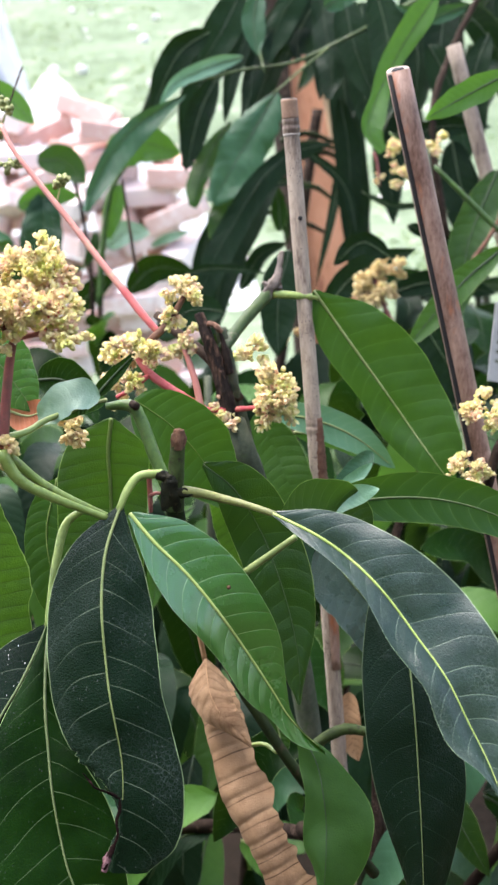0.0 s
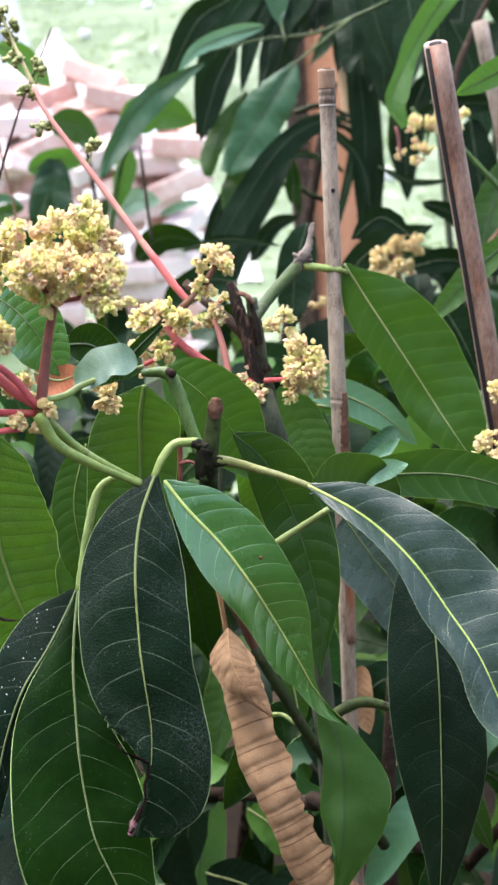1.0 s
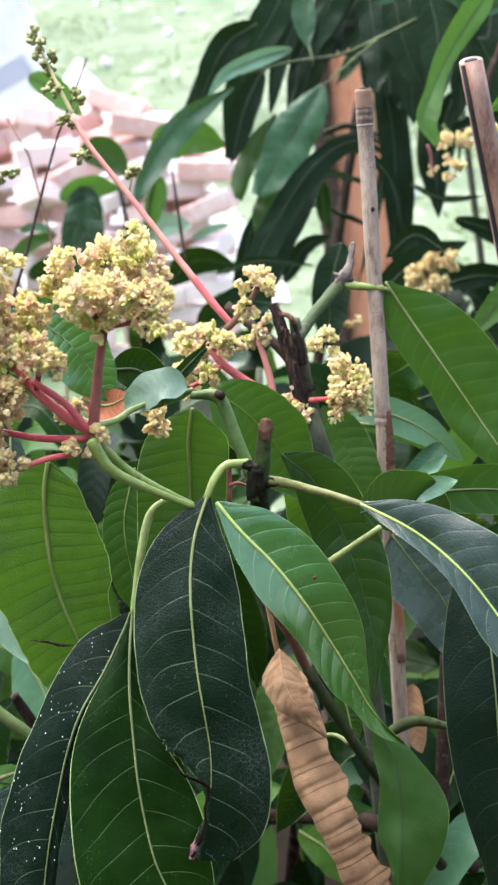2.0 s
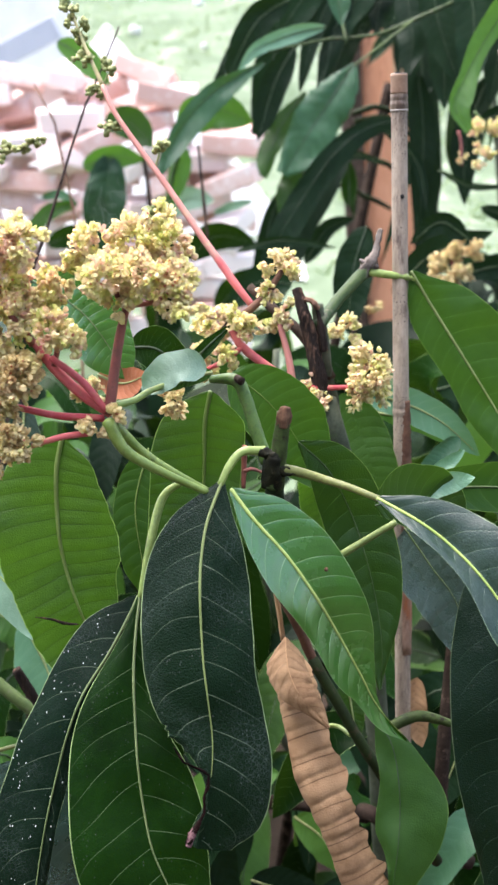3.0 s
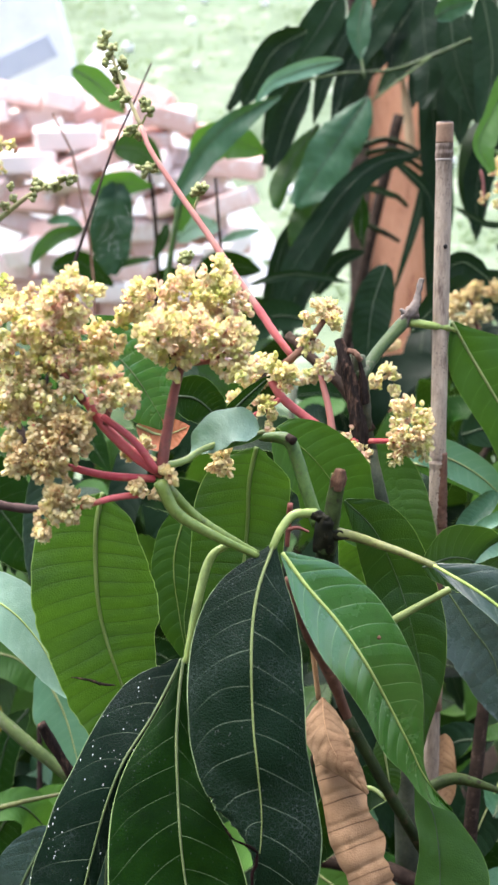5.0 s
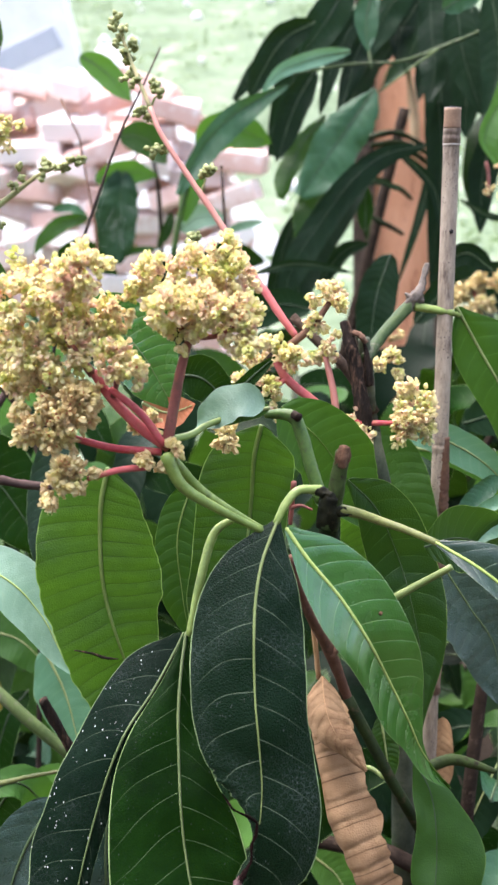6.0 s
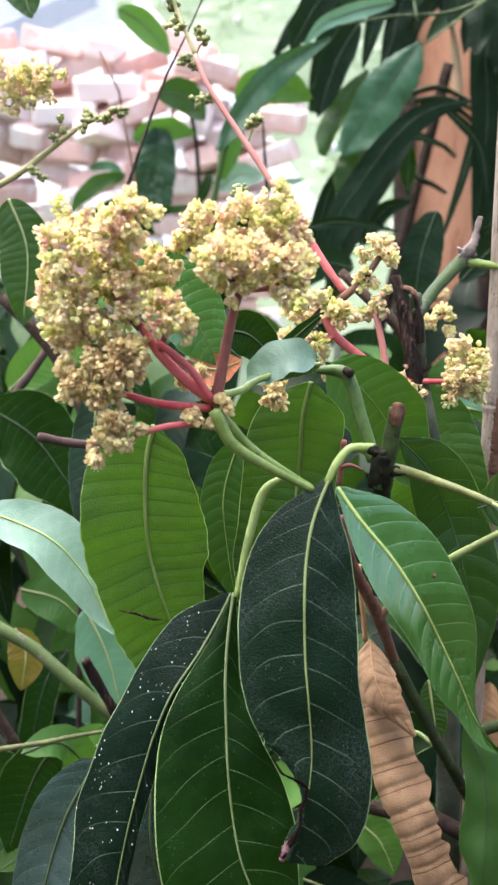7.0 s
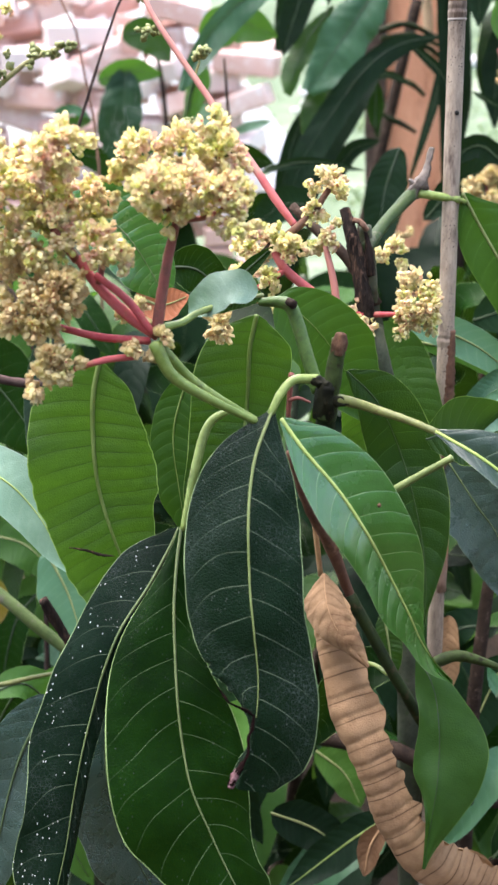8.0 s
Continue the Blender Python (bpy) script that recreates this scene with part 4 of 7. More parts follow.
limb(mango, 'branch', ((-0.2407, 0.7618, 0.8516), (-0.2058, 0.7554, 0.8343), (-0.1750, 0.7468, 0.8108), (-0.1367, 0.7446, 0.7754), (-0.0852, 0.7565, 0.7204)), (0.0052, 0.0048, 0.0048, 0.0052, 0.0057,), 'greenbark', flute=0.12)
limb(mango, 'branch', ((-0.1529, 0.6788, 0.8732), (-0.1450, 0.6819, 0.8524), (-0.1317, 0.6861, 0.8197)), (0.0031, 0.0031, 0.0035,), 'stump', label='snapped brown twig', rough=0.06, flute=0.4, seg=14, rings=24)
limb(mango, 'petiole', ((-0.2296, 0.7291, 0.7604), (-0.1953, 0.7311, 0.7665), (-0.1731, 0.7286, 0.7746), (-0.1470, 0.7259, 0.7824)), (0.0021, 0.0021, 0.0017, 0.0013,), 'olive')
limb(mango, 'branch', ((-0.2550, 0.9320, 1.0595), (-0.2258, 0.9225, 1.0334), (-0.1987, 0.9097, 0.9983), (-0.1759, 0.8906, 0.9453)), (0.0057, 0.0057, 0.0052, 0.0052,), 'bark')
limb(mango, 'branch', ((-0.2545, 0.9519, 0.9670), (-0.2304, 0.9638, 1.0005), (-0.2136, 0.9740, 1.0292)), (0.0040, 0.0035, 0.0030,), 'stembark')
limb(mango, 'branch', ((-0.1836, 0.7065, 1.0243), (-0.1627, 0.7145, 1.0172), (-0.1426, 0.7326, 1.0088)), (0.0031, 0.0031, 0.0027,), 'stembark', rough=0.1)
limb(mango, 'petiole', ((0.0093, 0.6226, 1.0598), (0.0089, 0.6244, 1.0501), (0.0083, 0.6234, 1.0324)), (0.0017, 0.0017, 0.0013,), 'redbrown', label='red young stalk')
limb(mango, 'petiole', ((0.0090, 0.6222, 1.0438), (0.0138, 0.6207, 1.0457), (0.0207, 0.6217, 1.0426)), (0.0013, 0.0010, 0.0007,), 'redbrown')
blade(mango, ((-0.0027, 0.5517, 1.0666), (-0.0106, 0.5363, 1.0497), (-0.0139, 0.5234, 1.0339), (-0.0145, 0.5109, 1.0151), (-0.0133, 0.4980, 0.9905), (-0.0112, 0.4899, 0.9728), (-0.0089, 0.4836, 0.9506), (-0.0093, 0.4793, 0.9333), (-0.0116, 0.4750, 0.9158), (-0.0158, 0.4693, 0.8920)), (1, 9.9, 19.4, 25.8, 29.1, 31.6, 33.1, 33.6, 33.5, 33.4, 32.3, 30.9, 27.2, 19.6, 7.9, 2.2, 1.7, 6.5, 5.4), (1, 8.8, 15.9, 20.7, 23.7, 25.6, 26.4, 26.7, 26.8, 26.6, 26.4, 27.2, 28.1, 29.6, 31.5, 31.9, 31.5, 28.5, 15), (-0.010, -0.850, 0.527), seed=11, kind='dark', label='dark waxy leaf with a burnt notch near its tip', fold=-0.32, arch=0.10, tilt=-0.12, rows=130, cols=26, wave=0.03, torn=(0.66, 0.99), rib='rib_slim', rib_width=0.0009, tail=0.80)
blade(mango, ((0.0017, 0.5514, 1.0614), (0.0140, 0.5446, 1.0463), (0.0318, 0.5395, 1.0265), (0.0475, 0.5382, 1.0027), (0.0612, 0.5402, 0.9763), (0.0742, 0.5443, 0.9491), (0.0821, 0.5472, 0.9309), (0.0916, 0.5505, 0.9149), (0.1046, 0.5561, 0.8972)), (1, 6.7, 14.4, 17.6, 16.6, 15, 13.4, 14.6, 13.5, 7.8, 7.6, 5.3, 0.6), (1, 17.2, 22.1, 25.1, 24.9, 24.2, 23.1, 18.9, 11.4, 4.6, 0.8, 0.3, 0.3), (-0.120, -0.860, 0.495), seed=12, kind='gloss', label='glossy green leaf', fold=0.42, arch=0.12, tilt=0.5, rib='rib_bright', rib_width=0.0011, wave=0.04, quilt=0.00025, pairs=15)
blade(mango, ((0.0795, 0.5415, 1.0595), (0.1012, 0.5292, 1.0506), (0.1177, 0.5189, 1.0402), (0.1336, 0.5070, 1.0250), (0.1484, 0.4920, 1.0054), (0.1602, 0.4784, 0.9892), (0.1688, 0.4648, 0.9706), (0.1760, 0.4528, 0.9550), (0.1812, 0.4412, 0.9397)), (0.7, 5.2, 7.2, 7.8, 8.6, 11.2, 14, 13.2, 12, 14.6, 14.6, 4.8, 1.2), (0.7, 10.5, 17.6, 21.8, 26.1, 30.6, 33.7, 33.3, 32.2, 29.4, 22.8, 13.6, 1.5), (-0.148, -0.863, 0.482), seed=13, kind='blue', label='dark blue-green waxy leaf', fold=0.42, arch=0.12, tilt=0.25, rib='rib_bright', rib_width=0.0009, wave=0.05, quilt=0.0003, pairs=14)
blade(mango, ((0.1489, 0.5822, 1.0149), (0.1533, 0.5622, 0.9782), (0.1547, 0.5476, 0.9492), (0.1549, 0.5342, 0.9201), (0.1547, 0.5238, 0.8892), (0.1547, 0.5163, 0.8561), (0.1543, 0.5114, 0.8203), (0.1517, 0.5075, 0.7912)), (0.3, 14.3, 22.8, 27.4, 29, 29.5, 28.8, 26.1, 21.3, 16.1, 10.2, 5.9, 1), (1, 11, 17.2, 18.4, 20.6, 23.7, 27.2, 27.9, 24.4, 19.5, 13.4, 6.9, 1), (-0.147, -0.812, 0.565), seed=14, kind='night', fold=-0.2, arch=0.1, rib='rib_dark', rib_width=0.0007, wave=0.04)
blade(mango, ((-0.0991, 0.6176, 1.0679), (-0.1028, 0.6127, 1.0493), (-0.1031, 0.6062, 1.0242), (-0.1013, 0.6021, 1.0013), (-0.0968, 0.5985, 0.9814), (-0.0896, 0.5945, 0.9595), (-0.0817, 0.5906, 0.9372), (-0.0775, 0.5875, 0.9100)), (1, 22.1, 30.9, 35.2, 36.4, 37.4, 36.9, 36.8, 35.3, 34.4, 33.8, 32.9, 31.4, 30.4, 27.4, 22.1, 10.6), (1, 19.7, 23.2, 26.4, 30.1, 32.8, 34.3, 34.8, 34.1, 28, 25.2, 22.8, 22, 19.5, 15, 11.8, 4.3), (0.117, -0.889, 0.443), seed=15, kind='under', label='light green leaf underside with nibbled rim', fold=0.12, arch=0.1, rib='rib_under', rib_width=0.0016, wave=0.06, nibble=0.035, quilt=0.0004, pairs=14, rows=120)
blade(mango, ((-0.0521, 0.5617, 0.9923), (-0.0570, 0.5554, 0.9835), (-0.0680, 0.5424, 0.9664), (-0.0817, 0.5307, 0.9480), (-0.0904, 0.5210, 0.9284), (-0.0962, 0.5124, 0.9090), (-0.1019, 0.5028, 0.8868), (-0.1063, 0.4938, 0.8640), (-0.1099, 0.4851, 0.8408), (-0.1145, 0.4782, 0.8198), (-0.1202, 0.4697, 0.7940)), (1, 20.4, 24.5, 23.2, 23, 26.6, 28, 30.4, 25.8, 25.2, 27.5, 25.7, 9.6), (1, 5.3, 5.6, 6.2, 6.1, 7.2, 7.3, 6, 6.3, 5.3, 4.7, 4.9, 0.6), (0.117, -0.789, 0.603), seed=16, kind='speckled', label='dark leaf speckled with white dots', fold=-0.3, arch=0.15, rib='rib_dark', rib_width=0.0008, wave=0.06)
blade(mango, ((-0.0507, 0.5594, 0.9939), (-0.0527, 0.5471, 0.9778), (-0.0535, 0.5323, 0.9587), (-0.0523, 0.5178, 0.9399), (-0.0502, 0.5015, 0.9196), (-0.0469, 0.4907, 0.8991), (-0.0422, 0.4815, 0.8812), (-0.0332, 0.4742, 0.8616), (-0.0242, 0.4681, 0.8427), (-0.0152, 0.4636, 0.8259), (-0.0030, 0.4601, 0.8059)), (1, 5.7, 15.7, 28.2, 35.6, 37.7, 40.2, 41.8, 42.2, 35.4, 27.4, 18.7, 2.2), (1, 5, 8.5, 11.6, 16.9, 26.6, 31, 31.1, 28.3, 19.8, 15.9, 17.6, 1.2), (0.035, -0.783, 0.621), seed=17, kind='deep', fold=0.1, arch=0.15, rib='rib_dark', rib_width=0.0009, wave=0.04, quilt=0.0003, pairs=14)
blade(mango, ((-0.0108, 0.6285, 1.0927), (-0.0146, 0.6293, 1.0715), (-0.0153, 0.6267, 1.0484), (-0.0173, 0.6209, 1.0224), (-0.0226, 0.6114, 0.9923), (-0.0306, 0.6032, 0.9546)), (1, 18.5, 28.5, 32, 32.5, 32.6, 32.3, 31.5, 30.8, 29.8, 27.6, 22.7, 4.2), (1, 22.5, 24.8, 24, 22.7, 22.4, 22.6, 22.1, 22, 21, 17.4, 13.2, 1.7), (0.002, -0.922, 0.386), seed=18, kind='under', fold=0.1, arch=0.1, rib='rib_under', rib_width=0.0014, quilt=0.0004, pairs=12)
leaf(mango, ((-0.0509, 0.6508, 1.0487), (-0.0596, 0.6392, 1.0160), (-0.0560, 0.6275, 0.9836), (-0.0500, 0.6171, 0.9545)), 0.0145, (0.0332, -0.9408, 0.3373), 'smooth', seed=19, curl=-0.3, wave=0.1, rib='rib_under', rib_width=0.0006)
leaf(mango, ((0.0018, 0.6564, 1.0954), (0.0239, 0.6551, 1.0770), (0.0418, 0.6570, 1.0519), (0.0567, 0.6555, 1.0175)), 0.0246, (0.1276, -0.9866, 0.1014), 'smooth', seed=20, curl=-0.25, rows=40, rib='rib_under', rib_width=0.0004)
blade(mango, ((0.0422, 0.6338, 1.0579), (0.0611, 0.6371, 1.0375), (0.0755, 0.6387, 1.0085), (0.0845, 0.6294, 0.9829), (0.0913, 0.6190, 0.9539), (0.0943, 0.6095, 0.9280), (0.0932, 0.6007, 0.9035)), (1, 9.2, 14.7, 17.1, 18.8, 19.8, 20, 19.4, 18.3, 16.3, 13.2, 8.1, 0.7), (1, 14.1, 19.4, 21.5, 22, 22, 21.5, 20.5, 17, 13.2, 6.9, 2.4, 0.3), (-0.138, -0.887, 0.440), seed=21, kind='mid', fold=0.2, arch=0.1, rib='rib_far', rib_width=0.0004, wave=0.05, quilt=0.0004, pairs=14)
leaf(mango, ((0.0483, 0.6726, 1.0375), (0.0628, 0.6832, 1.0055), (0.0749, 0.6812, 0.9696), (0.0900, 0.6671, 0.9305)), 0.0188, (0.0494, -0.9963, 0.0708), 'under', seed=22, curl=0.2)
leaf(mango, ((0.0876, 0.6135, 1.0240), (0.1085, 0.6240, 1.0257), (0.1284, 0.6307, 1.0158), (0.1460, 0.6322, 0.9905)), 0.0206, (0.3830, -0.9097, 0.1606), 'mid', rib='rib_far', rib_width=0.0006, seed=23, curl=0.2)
blade(mango, ((0.1292, 0.7868, 1.1311), (0.1466, 0.7875, 1.1034), (0.1663, 0.7836, 1.0731), (0.1857, 0.7762, 1.0433), (0.2047, 0.7655, 1.0136), (0.2236, 0.7550, 0.9856)), (1, 12, 18.4, 20.3, 20, 19.3, 18.7, 21, 21.1, 19.7, 16.6, 11.5, 1.3), (1, 13.1, 26.8, 32.3, 36.7, 39.2, 39.1, 37.9, 35.7, 33.1, 28.2, 22.4, 0.8), (-0.147, -0.949, 0.277), seed=24, kind='smooth', label='broad mid-green leaf with pale midrib', fold=0.15, arch=0.1, rib='rib', wave=0.05, quilt=0.0003, pairs=14)
leaf(mango, ((0.1104, 0.6422, 1.0171), (0.1489, 0.6478, 1.0214), (0.1933, 0.6502, 1.0168), (0.2350, 0.6537, 0.9993), (0.2769, 0.6529, 0.9693)), 0.0168, (0.1453, -0.9444, 0.2948), 'smooth', seed=25, rib='rib_dark', curl=0.3, rows=40, rib_width=0.0008)
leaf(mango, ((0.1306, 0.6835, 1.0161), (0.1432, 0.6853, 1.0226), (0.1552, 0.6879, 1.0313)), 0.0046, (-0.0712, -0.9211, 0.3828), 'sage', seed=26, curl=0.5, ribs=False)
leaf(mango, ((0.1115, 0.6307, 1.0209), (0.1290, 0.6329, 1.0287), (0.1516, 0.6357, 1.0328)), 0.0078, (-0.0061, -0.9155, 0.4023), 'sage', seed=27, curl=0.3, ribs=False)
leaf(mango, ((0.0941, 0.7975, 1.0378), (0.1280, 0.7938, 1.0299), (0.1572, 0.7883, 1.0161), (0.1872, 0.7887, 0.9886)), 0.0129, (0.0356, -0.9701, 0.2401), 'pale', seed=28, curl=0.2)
leaf(mango, ((0.1116, 0.8108, 1.0164), (0.1421, 0.8080, 1.0106), (0.1819, 0.8099, 0.9884)), 0.0088, (0.0865, -0.9646, 0.2492), 'fresh', seed=29, curl=0.2)
leaf(mango, ((0.1666, 0.7655, 1.0119), (0.1475, 0.7509, 0.9984), (0.1287, 0.7365, 0.9854)), 0.0083, (0.1800, -0.7816, 0.5972), 'teal', seed=30, curl=0.5, ribs=False)
leaf(mango, ((0.0808, 0.7878, 1.0395), (0.0951, 0.7783, 1.0125), (0.1064, 0.7669, 0.9796), (0.1133, 0.7648, 0.9429)), 0.0204, (-0.0157, -0.9739, 0.2265), 'mid', seed=31, curl=0.2, ribs=False)
leaf(mango, ((-0.0109, 0.5785, 1.1207), (-0.0289, 0.5769, 1.1221), (-0.0476, 0.5788, 1.1068)), 0.0114, (-0.2631, -0.6797, 0.6847), 'sheen_pale', seed=32, curl=0.3, ribs=False, wave=0.14, label='small leaf with its sky sheen put in as pale colour')
leaf(mango, ((-0.0080, 0.5847, 1.1171), (-0.0247, 0.5818, 1.1149), (-0.0430, 0.5797, 1.1091)), 0.0055, (0.0659, -0.9488, 0.3089), 'mid', seed=33, curl=0.2)
leaf(mango, ((-0.1229, 0.6894, 1.1474), (-0.0896, 0.6816, 1.1260), (-0.0635, 0.6774, 1.0852)), 0.0231, (0.0968, -0.9561, 0.2767), 'gloss', seed=34, rib='rib_dark', rib_width=0.0006, curl=0.3)
leaf(mango, ((-0.0844, 0.6834, 1.0870), (-0.0678, 0.6767, 1.0832), (-0.0508, 0.6690, 1.0915)), 0.0106, (-0.4078, -0.8690, 0.2804), 'rust', seed=35, curl=0.4, label='rust-brown dying leaf')
leaf(mango, ((-0.0662, 0.7136, 1.0970), (-0.0477, 0.7130, 1.0952), (-0.0292, 0.7073, 1.0796)), 0.0148, (-0.0149, -0.9494, 0.3138), 'deep', seed=36, rib='rib_far', curl=0.3)
leaf(mango, ((-0.0341, 0.7168, 1.0766), (-0.0154, 0.7232, 1.0942), (0.0004, 0.7281, 1.1076)), 0.0052, (0.0457, -0.9540, 0.2964), 'deep', seed=37, rib='rib_far', curl=0.4)
leaf(mango, ((-0.2124, 0.6629, 0.9911), (-0.1724, 0.6576, 0.9769), (-0.1473, 0.6537, 0.9514), (-0.1278, 0.6453, 0.9134)), 0.0195, (0.4368, -0.6490, 0.6229), 'sheen_pale', seed=38, curl=0.3, rows=40, rib='rib_bright', rib_width=0.0008, label='leaf paled in colour for its sky sheen')
leaf(mango, ((-0.1732, 0.8009, 0.8432), (-0.1542, 0.7881, 0.8077), (-0.1413, 0.7722, 0.7635)), 0.0216, (0.1872, -0.8979, 0.3984), 'sage', seed=39, curl=0.2)
leaf(mango, ((-0.1268, 0.5625, 0.8810), (-0.1446, 0.5492, 0.8506), (-0.1557, 0.5332, 0.8142), (-0.1634, 0.5133, 0.7688)), 0.0211, (0.1001, -0.9230, 0.3716), 'dusk', seed=40, rib='rib_far', curl=0.3)
leaf(mango, ((-0.0954, 0.5611, 0.8784), (-0.0949, 0.5426, 0.8361), (-0.0822, 0.5344, 0.7927), (-0.0590, 0.5257, 0.7483)), 0.0275, (0.2257, -0.9220, 0.3147), 'dusk', seed=41, rib='rib_far', curl=0.3, rows=40)
leaf(mango, ((-0.1930, 0.7836, 0.7351), (-0.2150, 0.7711, 0.6998), (-0.2342, 0.7508, 0.6430)), 0.0253, (0.0452, -0.9474, 0.3168), 'deep', seed=42, rib='rib_far', curl=0.2)
leaf(mango, ((-0.2718, 0.9203, 0.9673), (-0.2275, 0.9106, 0.9410), (-0.1822, 0.8895, 0.8828)), 0.0359, (0.1151, -0.8880, 0.4451), 'deep', seed=43, rib='rib_far', curl=0.2)
leaf(mango, ((-0.1599, 0.8129, 1.0250), (-0.1630, 0.7978, 0.9829), (-0.1699, 0.7763, 0.9227)), 0.0170, (0.1452, -0.9360, 0.3206), 'blue', seed=44, curl=0.2)
leaf(mango, ((-0.2408, 0.9092, 1.1445), (-0.2254, 0.8956, 1.1067), (-0.2270, 0.8759, 1.0516)), 0.0207, (0.1877, -0.9153, 0.3564), 'mid', seed=45, curl=0.2)
leaf(mango, ((-0.2822, 1.0480, 0.9383), (-0.2392, 1.0612, 0.9757), (-0.2005, 1.0595, 0.9715)), 0.0220, (0.0400, -0.9707, 0.2368), 'fresh', seed=46, curl=0.2)
leaf(mango, ((-0.2492, 0.8828, 0.7740), (-0.2396, 0.8752, 0.7531), (-0.2428, 0.8643, 0.7224)), 0.0150, (0.2229, -0.9084, 0.3536), 'yellow', seed=47, curl=0.2, label='yellowed leaf')
leaf(mango, ((-0.2210, 0.8407, 0.6570), (-0.1816, 0.8476, 0.6769), (-0.1417, 0.8495, 0.6826)), 0.0190, (-0.0805, -0.8399, 0.5367), 'fresh', seed=48, curl=0.2)
leaf(mango, ((-0.2557, 0.9389, 0.7823), (-0.2187, 0.9355, 0.7733), (-0.1864, 0.9250, 0.7445)), 0.0210, (0.1145, -0.8458, 0.5211), 'fresh', seed=49, curl=0.2)
limb(mango, 'petiole', ((0.0263, 0.6621, 0.9602), (0.0301, 0.6615, 0.9340), (0.0338, 0.6573, 0.9071)), (0.0018, 0.0018, 0.0018,), 'rib_dead')
rolled_leaf(mango, ((0.0367, 0.6511, 0.8980), (0.0398, 0.6417, 0.8890), (0.0436, 0.6306, 0.8761), (0.0477, 0.6178, 0.8596), (0.0551, 0.6033, 0.8390), (0.0658, 0.5895, 0.8153), (0.0742, 0.5819, 0.7981), (0.0841, 0.5758, 0.7768), (0.1050, 0.5740, 0.7481), (0.1316, 0.5817, 0.7285), (0.1559, 0.5849, 0.7113), (0.1755, 0.5856, 0.6883)), ((0.000, 0.0066), (0.048, 0.0131), (0.109, 0.0145), (0.185, 0.0155), (0.278, 0.0164), (0.382, 0.0150), (0.455, 0.0135), (0.541, 0.0150), (0.667, 0.0181), (0.787, 0.0178), (0.893, 0.0112), (1.000, 0.0015)), (0.0985, -0.9295, 0.3553), 'dead', 'withered brown curled leaf', seed=5)
leaf(mango, ((0.1010, 0.6364, 0.7036), (0.1292, 0.6316, 0.6929), (0.1533, 0.6276, 0.6841), (0.1785, 0.6272, 0.6337)), 0.0105, (0.2437, -0.8892, 0.3871), 'withered', seed=50, curl=0.5, rows=60, rib='rib_dead', wave=0.15)
leaf(mango, ((0.0925, 0.6880, 0.6718), (0.0820, 0.6811, 0.6559), (0.0779, 0.6721, 0.6354)), 0.0095, (-0.2120, -0.8612, 0.4620), 'withered', seed=51, curl=0.6, rib='rib_dead', label='small withered leaf')
leaf(mango, ((0.1439, 0.7691, 0.8072), (0.1420, 0.7585, 0.7830), (0.1476, 0.7470, 0.7569)), 0.0120, (-0.1655, -0.9072, 0.3868), 'withered', seed=52, curl=0.9, ribs=False)
blade(mango, ((0.0920, 0.6049, 0.8801), (0.1015, 0.5945, 0.8645), (0.1047, 0.5805, 0.8412), (0.1033, 0.5663, 0.8184), (0.1001, 0.5568, 0.7961), (0.0961, 0.5482, 0.7638)), (1, 8.9, 11.9, 11.2, 12.4, 14.5, 15.3, 14.9, 7.6, 3.7, 2.5, 1.4, 0.7), (1, 5.6, 12.2, 18.4, 25.7, 30.5, 28.9, 26.6, 21.3, 16.2, 10.3, 4.7, 0.6), (-0.160, -0.765, 0.624), seed=53, kind='back', fold=-0.2, arch=0.1, rib='rib_far', rib_width=0.0004, wave=0.05)
leaf(mango, ((0.0763, 0.6545, 0.8813), (0.0803, 0.6448, 0.8592), (0.0832, 0.6368, 0.8412)), 0.0089, (-0.0996, -0.9168, 0.3866), 'mid', seed=54, curl=0.3)
leaf(mango, ((0.1190, 0.6988, 0.9701), (0.1362, 0.6883, 0.9463), (0.1545, 0.6821, 0.9201), (0.1618, 0.6697, 0.8795)), 0.0257, (-0.1194, -0.9603, 0.2520), 'dusk', seed=55, rib='rib_dark', rib_width=0.0006, curl=0.3)
leaf(mango, ((0.1951, 0.7736, 0.7681), (0.1775, 0.7591, 0.7350), (0.1600, 0.7428, 0.6977)), 0.0180, (-0.2545, -0.8331, 0.4912), 'far', seed=56, curl=0.3)
leaf(mango, ((0.1093, 0.7385, 0.6377), (0.0727, 0.7292, 0.6162), (0.0180, 0.7125, 0.5776)), 0.0156, (-0.1916, -0.7605, 0.6204), 'far', seed=57, curl=0.4, rib='petiole')
leaf(mango, ((0.0497, 0.8232, 0.6311), (0.0749, 0.8152, 0.6131), (0.0902, 0.8032, 0.5858)), 0.0170, (0.0859, -0.8800, 0.4671), 'fresh', seed=58, curl=0.3)
leaf(mango, ((0.0103, 0.8011, 0.5803), (0.0504, 0.7951, 0.5670), (0.0807, 0.7850, 0.5445)), 0.0200, (0.1221, -0.7936, 0.5960), 'far', seed=59, curl=0.3)
limb(mango, 'burnt_rim', ((-0.0287, 0.4798, 0.9474), (-0.0251, 0.4785, 0.9420), (-0.0225, 0.4777, 0.9389), (-0.0169, 0.4772, 0.9366), (-0.0107, 0.4762, 0.9327)), (0.0004, 0.0008, 0.0007, 0.0010, 0.0008), 'scorch', label='charred leaf rim', flute=1.0, seg=14, rings=60, squash=0.45)
